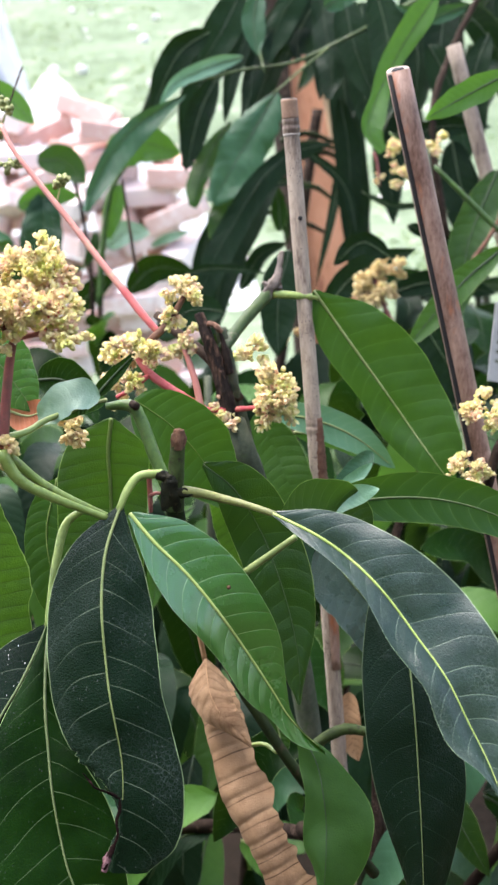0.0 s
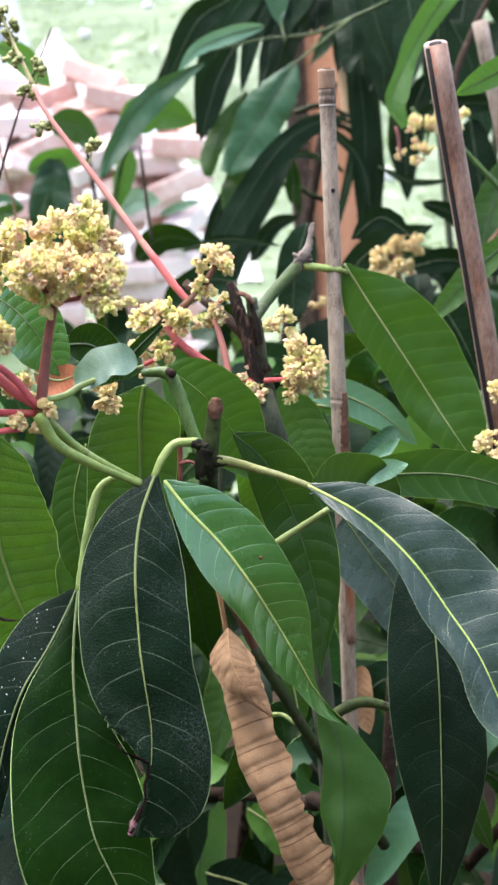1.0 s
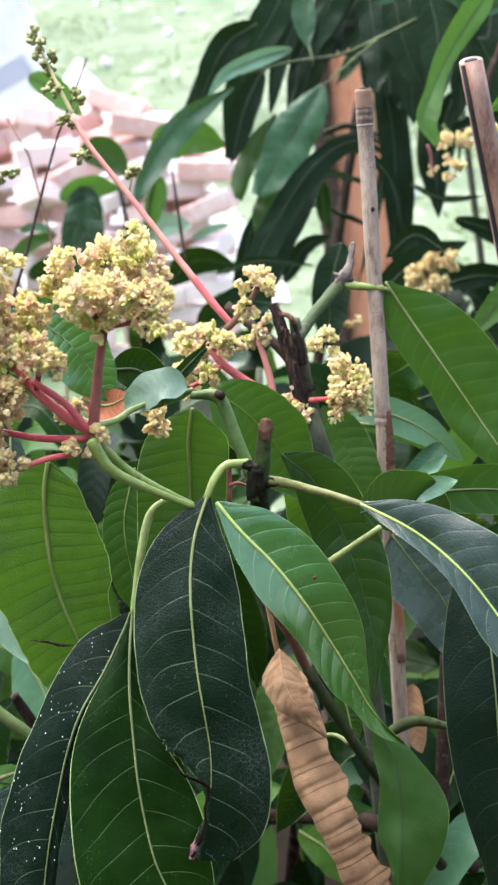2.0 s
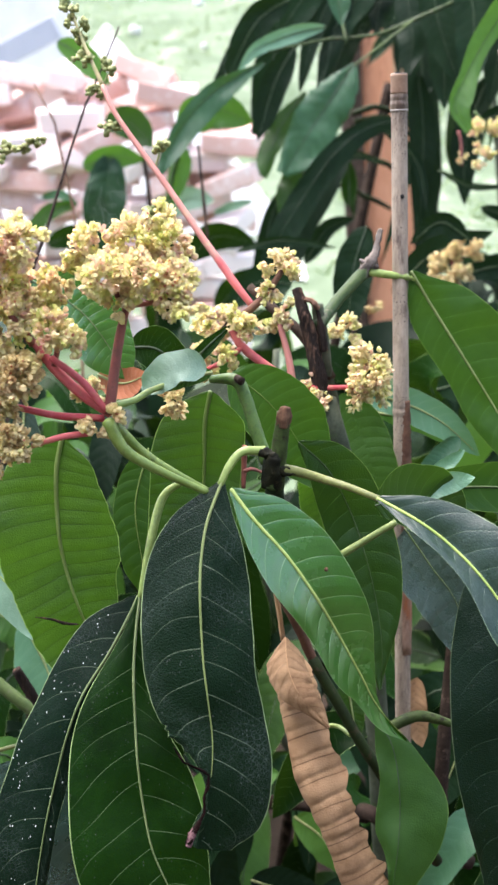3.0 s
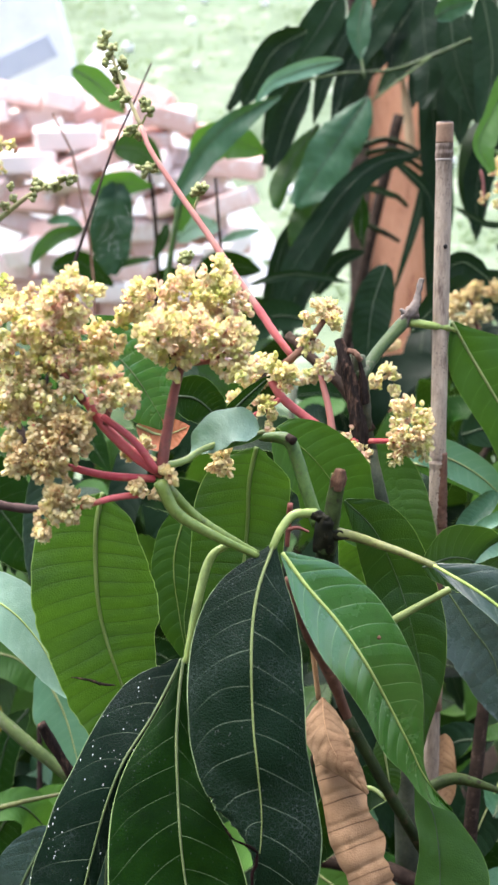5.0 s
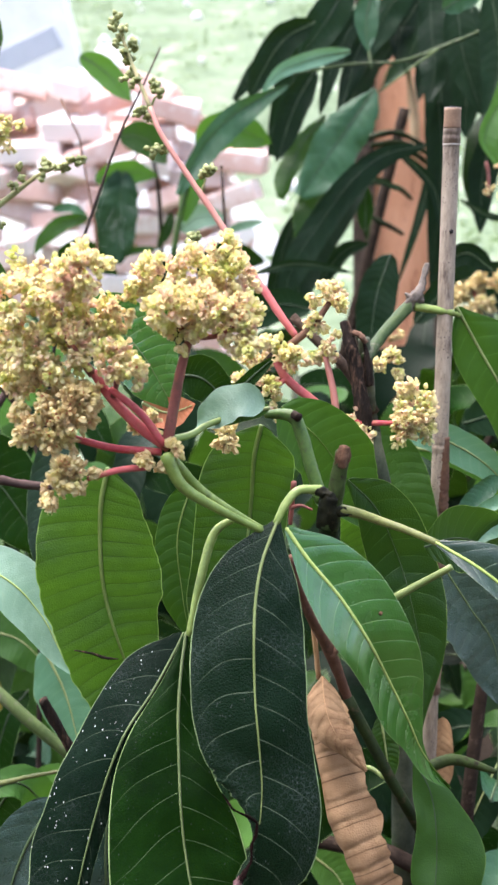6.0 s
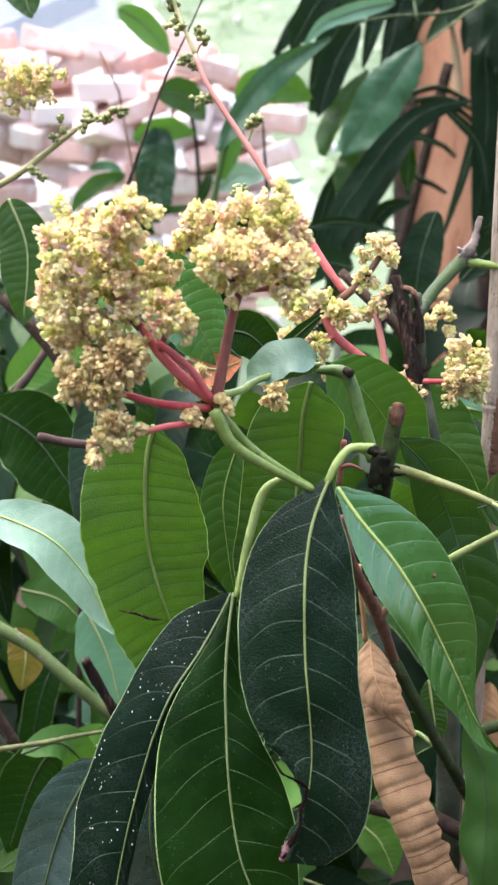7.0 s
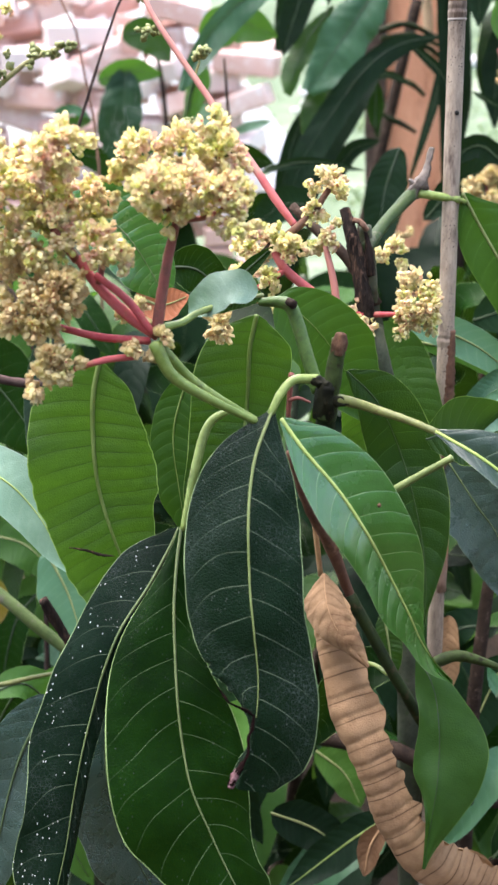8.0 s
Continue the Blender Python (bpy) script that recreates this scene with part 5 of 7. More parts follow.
limb(mango, 'burnt_rim', ((-0.0107, 0.4763, 0.9332), (-0.0114, 0.4749, 0.9271), (-0.0133, 0.4735, 0.9213), (-0.0138, 0.4714, 0.9125), (-0.0182, 0.4695, 0.9044), (-0.0221, 0.4676, 0.8967)), (0.0006, 0.0009, 0.0006, 0.0007, 0.0014, 0.0012), 'scorch', label='charred leaf rim', flute=1.1, seg=14, rings=70, squash=0.25)
limb(mango, 'burnt_tip', ((-0.0180, 0.4698, 0.9050), (-0.0202, 0.4685, 0.9000), (-0.0222, 0.4674, 0.8950)), (0.0008, 0.0020, 0.0012), 'scab', label='dry pinkish leaf tip', flute=0.9, seg=14, rings=24, squash=0.3)
blade(mango, ((0.0348, 0.6440, 0.9165), (0.0350, 0.6310, 0.9102), (0.0369, 0.6180, 0.9039), (0.0426, 0.6085, 0.8957), (0.0511, 0.6020, 0.8878), (0.0604, 0.5960, 0.8788)), (0.8, 9.6, 15.2, 14.2, 13.3, 12.5, 10.2, 6.8, 4.5, 2.8, 1), (1, 9.2, 10.9, 12.1, 12.3, 11.4, 10.2, 9.3, 7.8, 4.8, 0.9), (-0.085, -0.839, 0.537), seed=60, kind='withered', fold=-0.45, arch=0.25, rib='rib_dead', rib_width=0.0005, wave=0.10, nibble=0.06, quilt=0.0012, pairs=6, tail=0.6)
limb(mango, 'dry_scar', ((-0.1169, 0.5869, 0.9652), (-0.1077, 0.5873, 0.9634), (-0.0999, 0.5874, 0.9607), (-0.0913, 0.5879, 0.9593)), (0.0003, 0.0007, 0.0010, 0.0003,), 'stump', rough=0.3)
limb(mango, 'gall', ((0.0530, 0.5384, 1.0191), (0.0526, 0.5348, 1.0209)), (0.0012, 0.0009,), 'cut', label='small brown gall')
# panicles in flower
pan = limb(mango, 'panicle', ((-0.0605, 0.5491, 1.1057), (-0.0737, 0.5495, 1.1153), (-0.0886, 0.5506, 1.1301), (-0.0986, 0.5525, 1.1441)), (0.0026, 0.0028, 0.0026, 0.0023,), 'red')
limb(pan, 'stalk', ((-0.0626, 0.5449, 1.1087), (-0.0740, 0.5454, 1.1248), (-0.0896, 0.5468, 1.1372)), (0.0020, 0.0020, 0.0017,), 'red')
limb(pan, 'stalk', ((-0.0985, 0.5520, 1.1428), (-0.1087, 0.5562, 1.1545), (-0.1176, 0.5619, 1.1702)), (0.0025, 0.0020, 0.0014,), 'redbrown')
limb(pan, 'stalk', ((-0.0884, 0.5492, 1.1321), (-0.0856, 0.5496, 1.1453), (-0.0870, 0.5505, 1.1537)), (0.0017, 0.0014, 0.0011,), 'redbrown')
limb(pan, 'stalk', ((-0.0641, 0.5465, 1.1042), (-0.0884, 0.5462, 1.1060), (-0.1111, 0.5462, 1.1115)), (0.0020, 0.0020, 0.0017,), 'red')
limb(pan, 'stalk', ((-0.0708, 0.5410, 1.0978), (-0.0846, 0.5358, 1.0979), (-0.0997, 0.5316, 1.0946)), (0.0017, 0.0017, 0.0014,), 'red')
flower_cluster(pan, (-0.1285, 0.5799, 1.1863), 0.0138, 298, 'petal', seed=61)
flower_cluster(pan, (-0.1016, 0.5496, 1.1972), 0.0109, 210, 'petal', seed=62)
flower_cluster(pan, (-0.1368, 0.5487, 1.1826), 0.0115, 230, 'petal', seed=63)
flower_cluster(pan, (-0.1158, 0.5690, 1.1730), 0.0166, 430, 'petal', seed=64)
flower_cluster(pan, (-0.1346, 0.5520, 1.1607), 0.0140, 322, 'petal', seed=65)
flower_cluster(pan, (-0.1156, 0.5549, 1.1547), 0.0163, 430, 'petal', seed=66)
flower_cluster(pan, (-0.0995, 0.5760, 1.1688), 0.0122, 230, 'petal', seed=67)
flower_cluster(pan, (-0.1367, 0.5600, 1.1424), 0.0120, 230, 'petal', seed=68)
flower_cluster(pan, (-0.0882, 0.5790, 1.1714), 0.0099, 154, 'petal', seed=69)
flower_cluster(pan, (-0.1071, 0.5494, 1.1902), 0.0109, 210, 'petal', seed=70)
flower_cluster(pan, (-0.0861, 0.5414, 1.1519), 0.0116, 230, 'petal', seed=71)
flower_cluster(pan, (-0.0750, 0.5405, 1.1496), 0.0072, 94, 'petal', seed=72)
flower_cluster(pan, (-0.1115, 0.5415, 1.1280), 0.0146, 348, 'petal_dull', seed=73)
flower_cluster(pan, (-0.1257, 0.5438, 1.1342), 0.0106, 190, 'petal_dull', seed=74)
flower_cluster(pan, (-0.1032, 0.5424, 1.1309), 0.0101, 172, 'petal_dull', seed=75)
flower_cluster(pan, (-0.1196, 0.5372, 1.1159), 0.0118, 230, 'petal_dull', seed=76)
flower_cluster(pan, (-0.1295, 0.5381, 1.1183), 0.0084, 122, 'petal_dull', seed=77)
flower_cluster(pan, (-0.1104, 0.5283, 1.0971), 0.0095, 154, 'petal_dull', seed=78)
flower_cluster(pan, (-0.1144, 0.5259, 1.0905), 0.0078, 108, 'petal_dull', seed=79)
flower_cluster(pan, (-0.1020, 0.5278, 1.0960), 0.0056, 60, 'petal_dull', seed=80)
flower_cluster(pan, (-0.0678, 0.5388, 1.1033), 0.0068, 82, 'petal_dull', seed=81, buds=0.5)
flower_cluster(pan, (-0.0581, 0.5402, 1.1075), 0.0045, 42, 'petal_dull', seed=82, buds=0.5)
flower_cluster(pan, (-0.0735, 0.5577, 1.1146), 0.0070, 82, 'petal', seed=83)
pan = limb(mango, 'panicle', ((-0.0612, 0.5463, 1.1067), (-0.0580, 0.5517, 1.1276), (-0.0544, 0.5565, 1.1471), (-0.0502, 0.5589, 1.1626)), (0.0031, 0.0028, 0.0026, 0.0020,), 'redbrown')
limb(pan, 'stalk', ((-0.0501, 0.5584, 1.1613), (-0.0355, 0.5560, 1.1638), (-0.0258, 0.5560, 1.1698)), (0.0017, 0.0014, 0.0011,), 'redbrown')
limb(pan, 'stalk', ((-0.0509, 0.5579, 1.1600), (-0.0581, 0.5573, 1.1729), (-0.0641, 0.5620, 1.1859)), (0.0017, 0.0014, 0.0011,), 'redbrown')
flower_cluster(pan, (-0.0647, 0.5726, 1.1880), 0.0120, 230, 'petal', seed=84)
flower_cluster(pan, (-0.0494, 0.5843, 1.1904), 0.0133, 274, 'petal', seed=85)
flower_cluster(pan, (-0.0320, 0.5779, 1.1892), 0.0132, 274, 'petal', seed=86)
flower_cluster(pan, (-0.0757, 0.5753, 1.1900), 0.0080, 108, 'petal', seed=87)
flower_cluster(pan, (-0.0617, 0.5443, 1.1773), 0.0109, 210, 'petal', seed=88)
flower_cluster(pan, (-0.0442, 0.5560, 1.1779), 0.0139, 322, 'petal', seed=89)
flower_cluster(pan, (-0.0287, 0.5590, 1.1733), 0.0118, 230, 'petal', seed=90)
flower_cluster(pan, (-0.0221, 0.5492, 1.1644), 0.0089, 138, 'petal', seed=91)
flower_cluster(pan, (-0.0367, 0.5743, 1.2064), 0.0062, 70, 'petal', seed=92)
flower_cluster(pan, (-0.0323, 0.5836, 1.1997), 0.0069, 82, 'petal', seed=93)
flower_cluster(pan, (-0.0537, 0.5535, 1.1668), 0.0084, 122, 'petal', seed=94)
pan = limb(mango, 'panicle', ((0.0441, 0.7235, 1.0658), (0.0244, 0.7302, 1.0784), (0.0080, 0.7358, 1.0907), (-0.0004, 0.7396, 1.1042)), (0.0030, 0.0030, 0.0030, 0.0027,), 'red')
limb(pan, 'stalk', ((-0.0004, 0.7392, 1.1031), (0.0110, 0.7407, 1.1129), (0.0242, 0.7419, 1.1250), (0.0355, 0.7455, 1.1407)), (0.0030, 0.0027, 0.0027, 0.0019,), 'brownbark')
limb(pan, 'stalk', ((-0.0004, 0.7410, 1.1050), (-0.0157, 0.7377, 1.0901), (-0.0343, 0.7367, 1.0728)), (0.0027, 0.0023, 0.0019,), 'bark')
limb(pan, 'stalk', ((0.0091, 0.7348, 1.0909), (-0.0042, 0.7325, 1.0817), (-0.0157, 0.7325, 1.0757)), (0.0019, 0.0019, 0.0015,), 'red')
limb(pan, 'stalk', ((0.0424, 0.7219, 1.0671), (0.0394, 0.7274, 1.0852), (0.0336, 0.7342, 1.1068)), (0.0026, 0.0023, 0.0019,), 'pink')
limb(pan, 'stalk', ((0.0440, 0.7226, 1.0661), (0.0602, 0.7202, 1.0653), (0.0902, 0.7184, 1.0663)), (0.0019, 0.0019, 0.0015,), 'red')
flower_cluster(pan, (0.0405, 0.7491, 1.1449), 0.0109, 146, 'petal', seed=95, size=0.0040, buds=0.6)
flower_cluster(pan, (0.0254, 0.7490, 1.1446), 0.0058, 46, 'petal', seed=96, size=0.0040, buds=0.6)
flower_cluster(pan, (0.0280, 0.7429, 1.1279), 0.0078, 79, 'petal', seed=97, size=0.0040, buds=0.6)
flower_cluster(pan, (0.0394, 0.7380, 1.1144), 0.0078, 79, 'petal', seed=98, size=0.0040, buds=0.6)
flower_cluster(pan, (-0.0061, 0.7367, 1.1108), 0.0078, 79, 'petal', seed=99, size=0.0040, buds=0.6)
flower_cluster(pan, (0.0110, 0.7336, 1.1023), 0.0103, 130, 'petal', seed=100, size=0.0040, buds=0.6)
flower_cluster(pan, (0.0242, 0.7352, 1.1065), 0.0073, 69, 'petal', seed=101, size=0.0040, buds=0.6)
flower_cluster(pan, (0.0950, 0.7235, 1.0745), 0.0168, 420, 'petal', seed=102, size=0.0040, buds=0.6)
flower_cluster(pan, (-0.0118, 0.7650, 1.0982), 0.0135, 190, 'petal', seed=224, size=0.0040, buds=0.5)
flower_cluster(pan, (-0.0172, 0.7650, 1.0779), 0.0085, 90, 'petal', seed=225, size=0.0040, buds=0.5)
flower_cluster(pan, (0.1011, 0.7194, 1.0631), 0.0085, 91, 'petal', seed=103, size=0.0040, buds=0.6)
flower_cluster(pan, (0.0874, 0.7183, 1.0603), 0.0073, 69, 'petal', seed=104, size=0.0040, buds=0.6)
flower_cluster(pan, (0.0587, 0.7216, 1.0692), 0.0078, 79, 'petal', seed=105, size=0.0040, buds=0.6)
flower_cluster(pan, (0.0609, 0.7173, 1.0575), 0.0054, 42, 'petal', seed=106, size=0.0040, buds=0.6)
flower_cluster(pan, (0.0053, 0.7371, 1.1119), 0.0061, 51, 'petal', seed=107, size=0.0040, buds=0.6)
flower_cluster(pan, (-0.0042, 0.7280, 1.0870), 0.0073, 69, 'petal', seed=108, size=0.0040, buds=0.6)
flower_cluster(pan, (0.0796, 0.7753, 1.0910), 0.0112, 108, 'petal', seed=109, size=0.004)
flower_cluster(pan, (-0.0307, 0.6064, 1.0949), 0.0090, 108, 'petal_dull', seed=110)
flower_cluster(pan, (0.0053, 0.7264, 1.0736), 0.0076, 60, 'petal', seed=111)
flower_cluster(pan, (-0.0150, 0.7359, 1.0707), 0.0054, 34, 'petal', seed=112)
flower_cluster(pan, (-0.0398, 0.7196, 1.0844), 0.0037, 22, 'petal', seed=113)
flower_cluster(pan, (0.0391, 0.7483, 1.0461), 0.0055, 34, 'petal_dull', seed=114)
pan = limb(mango, 'panicle', ((-0.0063, 0.7781, 1.1397), (-0.0181, 0.7858, 1.1549), (-0.0441, 0.8058, 1.1895), (-0.0805, 0.8300, 1.2370), (-0.0909, 0.8420, 1.2575)), (0.0026, 0.0024, 0.0022, 0.0019, 0.0017,), 'pink')
limb(pan, 'stalk', ((0.0153, 0.7669, 1.1119), (0.0043, 0.7718, 1.1252), (-0.0063, 0.7781, 1.1397), (-0.0162, 0.7848, 1.1523)), (0.0024, 0.0028, 0.0028, 0.0024,), 'red')
limb(pan, 'stalk', ((-0.0909, 0.8420, 1.2575), (-0.0987, 0.8500, 1.2732), (-0.1077, 0.8620, 1.2919), (-0.1169, 0.8750, 1.3131)), (0.0016, 0.0014, 0.0012, 0.0008,), 'fadedbud')
bud_spray(pan, ((-0.1050, 0.8680, 1.2841), (-0.1114, 0.8680, 1.2997), (-0.1178, 0.8680, 1.3152)), 46, 0.01, 0.0018, seed=3)
bud_spray(pan, ((-0.0976, 0.8560, 1.2769), (-0.1028, 0.8560, 1.2775), (-0.1081, 0.8560, 1.2781)), 22, 0.006, 0.0018, seed=4)
bud_spray(pan, ((-0.0878, 0.8500, 1.2642), (-0.0872, 0.8500, 1.2681), (-0.0866, 0.8500, 1.2720)), 12, 0.004, 0.0018, seed=5)
limb(pan, 'stalk', ((-0.0915, 0.8500, 1.2563), (-0.0895, 0.8500, 1.2607), (-0.0878, 0.8500, 1.2642)), (0.0009, 0.0008, 0.0007,), 'fadedbud')
bud_spray(pan, ((-0.0903, 0.8450, 1.2535), (-0.0948, 0.8450, 1.2530), (-0.0992, 0.8450, 1.2525)), 14, 0.005, 0.0018, seed=6)
bud_spray(pan, ((-0.0781, 0.8320, 1.2267), (-0.0830, 0.8320, 1.2286), (-0.0878, 0.8320, 1.2304)), 18, 0.006, 0.0018, seed=7)
bud_spray(pan, ((-0.0502, 0.8180, 1.2109), (-0.0483, 0.8180, 1.2145), (-0.0463, 0.8180, 1.2180)), 16, 0.005, 0.0018, seed=8)
limb(pan, 'stalk', ((-0.0540, 0.8180, 1.1990), (-0.0519, 0.8180, 1.2056), (-0.0502, 0.8180, 1.2109)), (0.0009, 0.0008, 0.0007,), 'fadedbud')
bud_spray(pan, ((-0.0539, 0.8000, 1.1740), (-0.0563, 0.8000, 1.1728), (-0.0586, 0.8000, 1.1715)), 12, 0.005, 0.0018, seed=9)
pan = limb(mango, 'panicle', ((-0.2514, 0.8806, 1.1534), (-0.2257, 0.8858, 1.1684), (-0.1997, 0.8905, 1.1878), (-0.1781, 0.8939, 1.2037), (-0.1545, 0.8971, 1.2128)), (0.0026, 0.0026, 0.0022, 0.0017, 0.0013,), 'fadedbud')
bud_spray(pan, ((-0.1824, 0.8926, 1.1999), (-0.1674, 0.8956, 1.2084), (-0.1516, 0.8981, 1.2158)), 36, 0.011, seed=5)
bud_spray(pan, ((-0.1951, 0.8892, 1.1902), (-0.1945, 0.8929, 1.2004), (-0.1947, 0.8951, 1.2065)), 8, 0.006, seed=6)
bud_spray(pan, ((-0.2163, 0.8833, 1.1733), (-0.2141, 0.8826, 1.1713), (-0.2096, 0.8814, 1.1682)), 8, 0.006, seed=7)
flower_cluster(pan, (-0.2038, 0.8865, 1.2300), 0.0161, 190, 'petal', seed=115)
flower_cluster(pan, (-0.2208, 0.8872, 1.2316), 0.0187, 252, 'petal', seed=116)
flower_cluster(pan, (-0.2421, 0.8878, 1.2330), 0.0187, 252, 'petal', seed=117)
pan = limb(mango, 'panicle', ((0.2548, 0.7095, 1.0414), (0.2440, 0.7051, 1.0272), (0.2376, 0.7060, 0.9981)), (0.0035, 0.0035, 0.0035,), 'bark')
flower_cluster(pan, (0.2388, 0.7095, 1.0556), 0.0132, 154, 'petal', seed=118)
flower_cluster(pan, (0.2290, 0.7091, 1.0536), 0.0093, 82, 'petal', seed=119)
flower_cluster(pan, (0.2197, 0.6980, 1.0199), 0.0116, 122, 'petal', seed=120)
flower_cluster(pan, (0.2302, 0.6960, 1.0149), 0.0077, 60, 'petal', seed=121)
pan = limb(mango, 'panicle', ((0.2658, 1.2714, 0.9922), (0.2561, 1.2803, 1.0166), (0.2496, 1.2892, 1.0411)), (0.0026, 0.0026, 0.0019,), 'redbrown')
flower_cluster(pan, (0.2541, 1.2881, 1.0380), 0.0247, 330, 'petal_dull', seed=122, size=0.0055)
flower_cluster(pan, (0.2658, 1.2914, 1.0472), 0.0169, 170, 'petal_dull', seed=123, size=0.0055)
flower_cluster(pan, (0.2385, 1.2847, 1.0288), 0.0143, 120, 'petal_dull', seed=124, size=0.0055)
flower_cluster(pan, (0.1501, 1.2718, 0.9934), 0.0169, 60, 'petal_dull', seed=125, size=0.005)
pan = limb(mango, 'panicle', ((0.2815, 1.3647, 1.2016), (0.3001, 1.3562, 1.1782), (0.2945, 1.3457, 1.1464)), (0.0020, 0.0020, 0.0013,), 'shoot')
flower_cluster(pan, (0.3360, 1.3588, 1.1890), 0.0121, 84, 'petal', seed=126, size=0.005)
flower_cluster(pan, (0.2909, 1.3577, 1.1819), 0.0148, 116, 'petal', seed=127, size=0.005)
flower_cluster(pan, (0.2949, 1.3474, 1.1515), 0.0135, 100, 'petal', seed=128, size=0.005)
flower_cluster(pan, (0.3141, 1.3577, 1.1838), 0.0094, 58, 'petal', seed=129, size=0.005)
pan = limb(mango, 'panicle', ((0.2534, 1.3069, 1.1844), (0.2564, 1.3026, 1.1719), (0.2573, 1.2942, 1.1472)), (0.0019, 0.0019, 0.0013,), 'redbrown')
flower_cluster(pan, (0.2568, 1.2984, 1.1595), 0.0078, 28, 'petal_dull', seed=130)
# ---- the tree behind, long dark leaves ----
back_tree = thing('tree', (0.45, 1.75, 0.0), 'dense tree with long dark hanging leaves', 'tree')
leaf(back_tree, ((-0.2948, 1.0884, 1.3473), (-0.2639, 1.0767, 1.3152), (-0.2468, 1.0619, 1.2742)), 0.0230, (-0.0006, -0.9405, 0.3397), 'mid', seed=131, curl=0.25)
limb(back_tree, 'trunk', ((0.3030, 2.0889, 1.4840), (0.3043, 1.9675, 1.2966), (0.3136, 1.8916, 1.0880), (0.3182, 1.8220, 0.8967), (0.3490, 1.7371, 0.2250), (0.3949, 1.5346, -0.9161)), (0.0126, 0.0136, 0.0155, 0.0175, 0.0194, 0.0214,), 'bark')
limb(back_tree, 'twig', ((0.0442, 1.5840, 1.2662), (0.1192, 1.5891, 1.2803), (0.1867, 1.5912, 1.2859), (0.2392, 1.5978, 1.3043), (0.3184, 1.6308, 1.3365), (0.3945, 1.6749, 1.3700)), (0.0014, 0.0019, 0.0024, 0.0028, 0.0033, 0.0037), 'greenbark', rough=0.1, flute=0.3)
limb(back_tree, 'twig', ((0.1562, 1.5352, 1.2493), (0.1917, 1.5651, 1.2729), (0.2392, 1.5978, 1.3043)), (0.0014, 0.0014, 0.0019), 'greenbark', rough=0.1, flute=0.3)
limb(back_tree, 'twig', ((0.1473, 1.5664, 1.2764), (0.1432, 1.6004, 1.3113), (0.1402, 1.6158, 1.3536)), (0.0014, 0.0019, 0.0019), 'greenbark', rough=0.1, flute=0.3)
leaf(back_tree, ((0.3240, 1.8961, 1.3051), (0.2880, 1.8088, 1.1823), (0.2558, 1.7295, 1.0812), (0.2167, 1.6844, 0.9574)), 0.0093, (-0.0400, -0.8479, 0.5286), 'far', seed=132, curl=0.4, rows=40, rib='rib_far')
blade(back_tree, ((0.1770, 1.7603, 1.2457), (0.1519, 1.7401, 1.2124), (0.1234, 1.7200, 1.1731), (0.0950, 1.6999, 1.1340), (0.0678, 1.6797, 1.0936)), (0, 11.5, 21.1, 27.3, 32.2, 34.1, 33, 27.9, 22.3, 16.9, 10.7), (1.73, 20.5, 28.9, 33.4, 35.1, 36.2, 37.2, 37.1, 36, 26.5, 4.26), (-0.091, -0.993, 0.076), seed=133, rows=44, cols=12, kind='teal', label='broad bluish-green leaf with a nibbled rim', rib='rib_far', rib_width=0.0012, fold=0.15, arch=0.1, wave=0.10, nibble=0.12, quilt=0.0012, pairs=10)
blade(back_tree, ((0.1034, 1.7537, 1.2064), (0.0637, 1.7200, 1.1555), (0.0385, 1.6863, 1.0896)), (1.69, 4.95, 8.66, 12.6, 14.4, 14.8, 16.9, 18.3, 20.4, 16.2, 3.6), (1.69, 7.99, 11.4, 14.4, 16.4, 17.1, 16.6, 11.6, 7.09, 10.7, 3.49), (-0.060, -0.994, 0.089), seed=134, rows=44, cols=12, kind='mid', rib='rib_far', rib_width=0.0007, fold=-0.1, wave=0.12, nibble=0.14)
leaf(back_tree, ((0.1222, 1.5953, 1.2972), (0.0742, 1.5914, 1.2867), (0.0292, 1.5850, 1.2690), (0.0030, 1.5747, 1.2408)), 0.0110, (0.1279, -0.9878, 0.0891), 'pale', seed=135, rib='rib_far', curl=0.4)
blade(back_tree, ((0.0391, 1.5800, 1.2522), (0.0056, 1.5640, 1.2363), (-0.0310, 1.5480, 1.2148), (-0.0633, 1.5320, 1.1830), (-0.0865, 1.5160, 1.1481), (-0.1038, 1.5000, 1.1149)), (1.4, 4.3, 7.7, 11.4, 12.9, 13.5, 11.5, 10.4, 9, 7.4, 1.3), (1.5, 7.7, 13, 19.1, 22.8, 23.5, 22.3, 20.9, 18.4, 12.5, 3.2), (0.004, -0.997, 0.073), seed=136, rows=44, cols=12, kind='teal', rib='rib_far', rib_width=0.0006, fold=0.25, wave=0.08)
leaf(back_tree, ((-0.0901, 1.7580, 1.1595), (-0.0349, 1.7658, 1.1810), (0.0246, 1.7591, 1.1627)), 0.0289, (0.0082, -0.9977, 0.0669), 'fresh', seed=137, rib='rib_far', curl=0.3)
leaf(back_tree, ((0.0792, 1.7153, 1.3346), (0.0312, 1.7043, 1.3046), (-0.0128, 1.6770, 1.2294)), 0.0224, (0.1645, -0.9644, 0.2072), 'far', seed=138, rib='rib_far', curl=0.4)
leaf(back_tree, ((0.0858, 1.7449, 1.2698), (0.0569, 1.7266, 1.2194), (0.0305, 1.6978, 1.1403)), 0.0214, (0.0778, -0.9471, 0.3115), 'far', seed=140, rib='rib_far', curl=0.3)
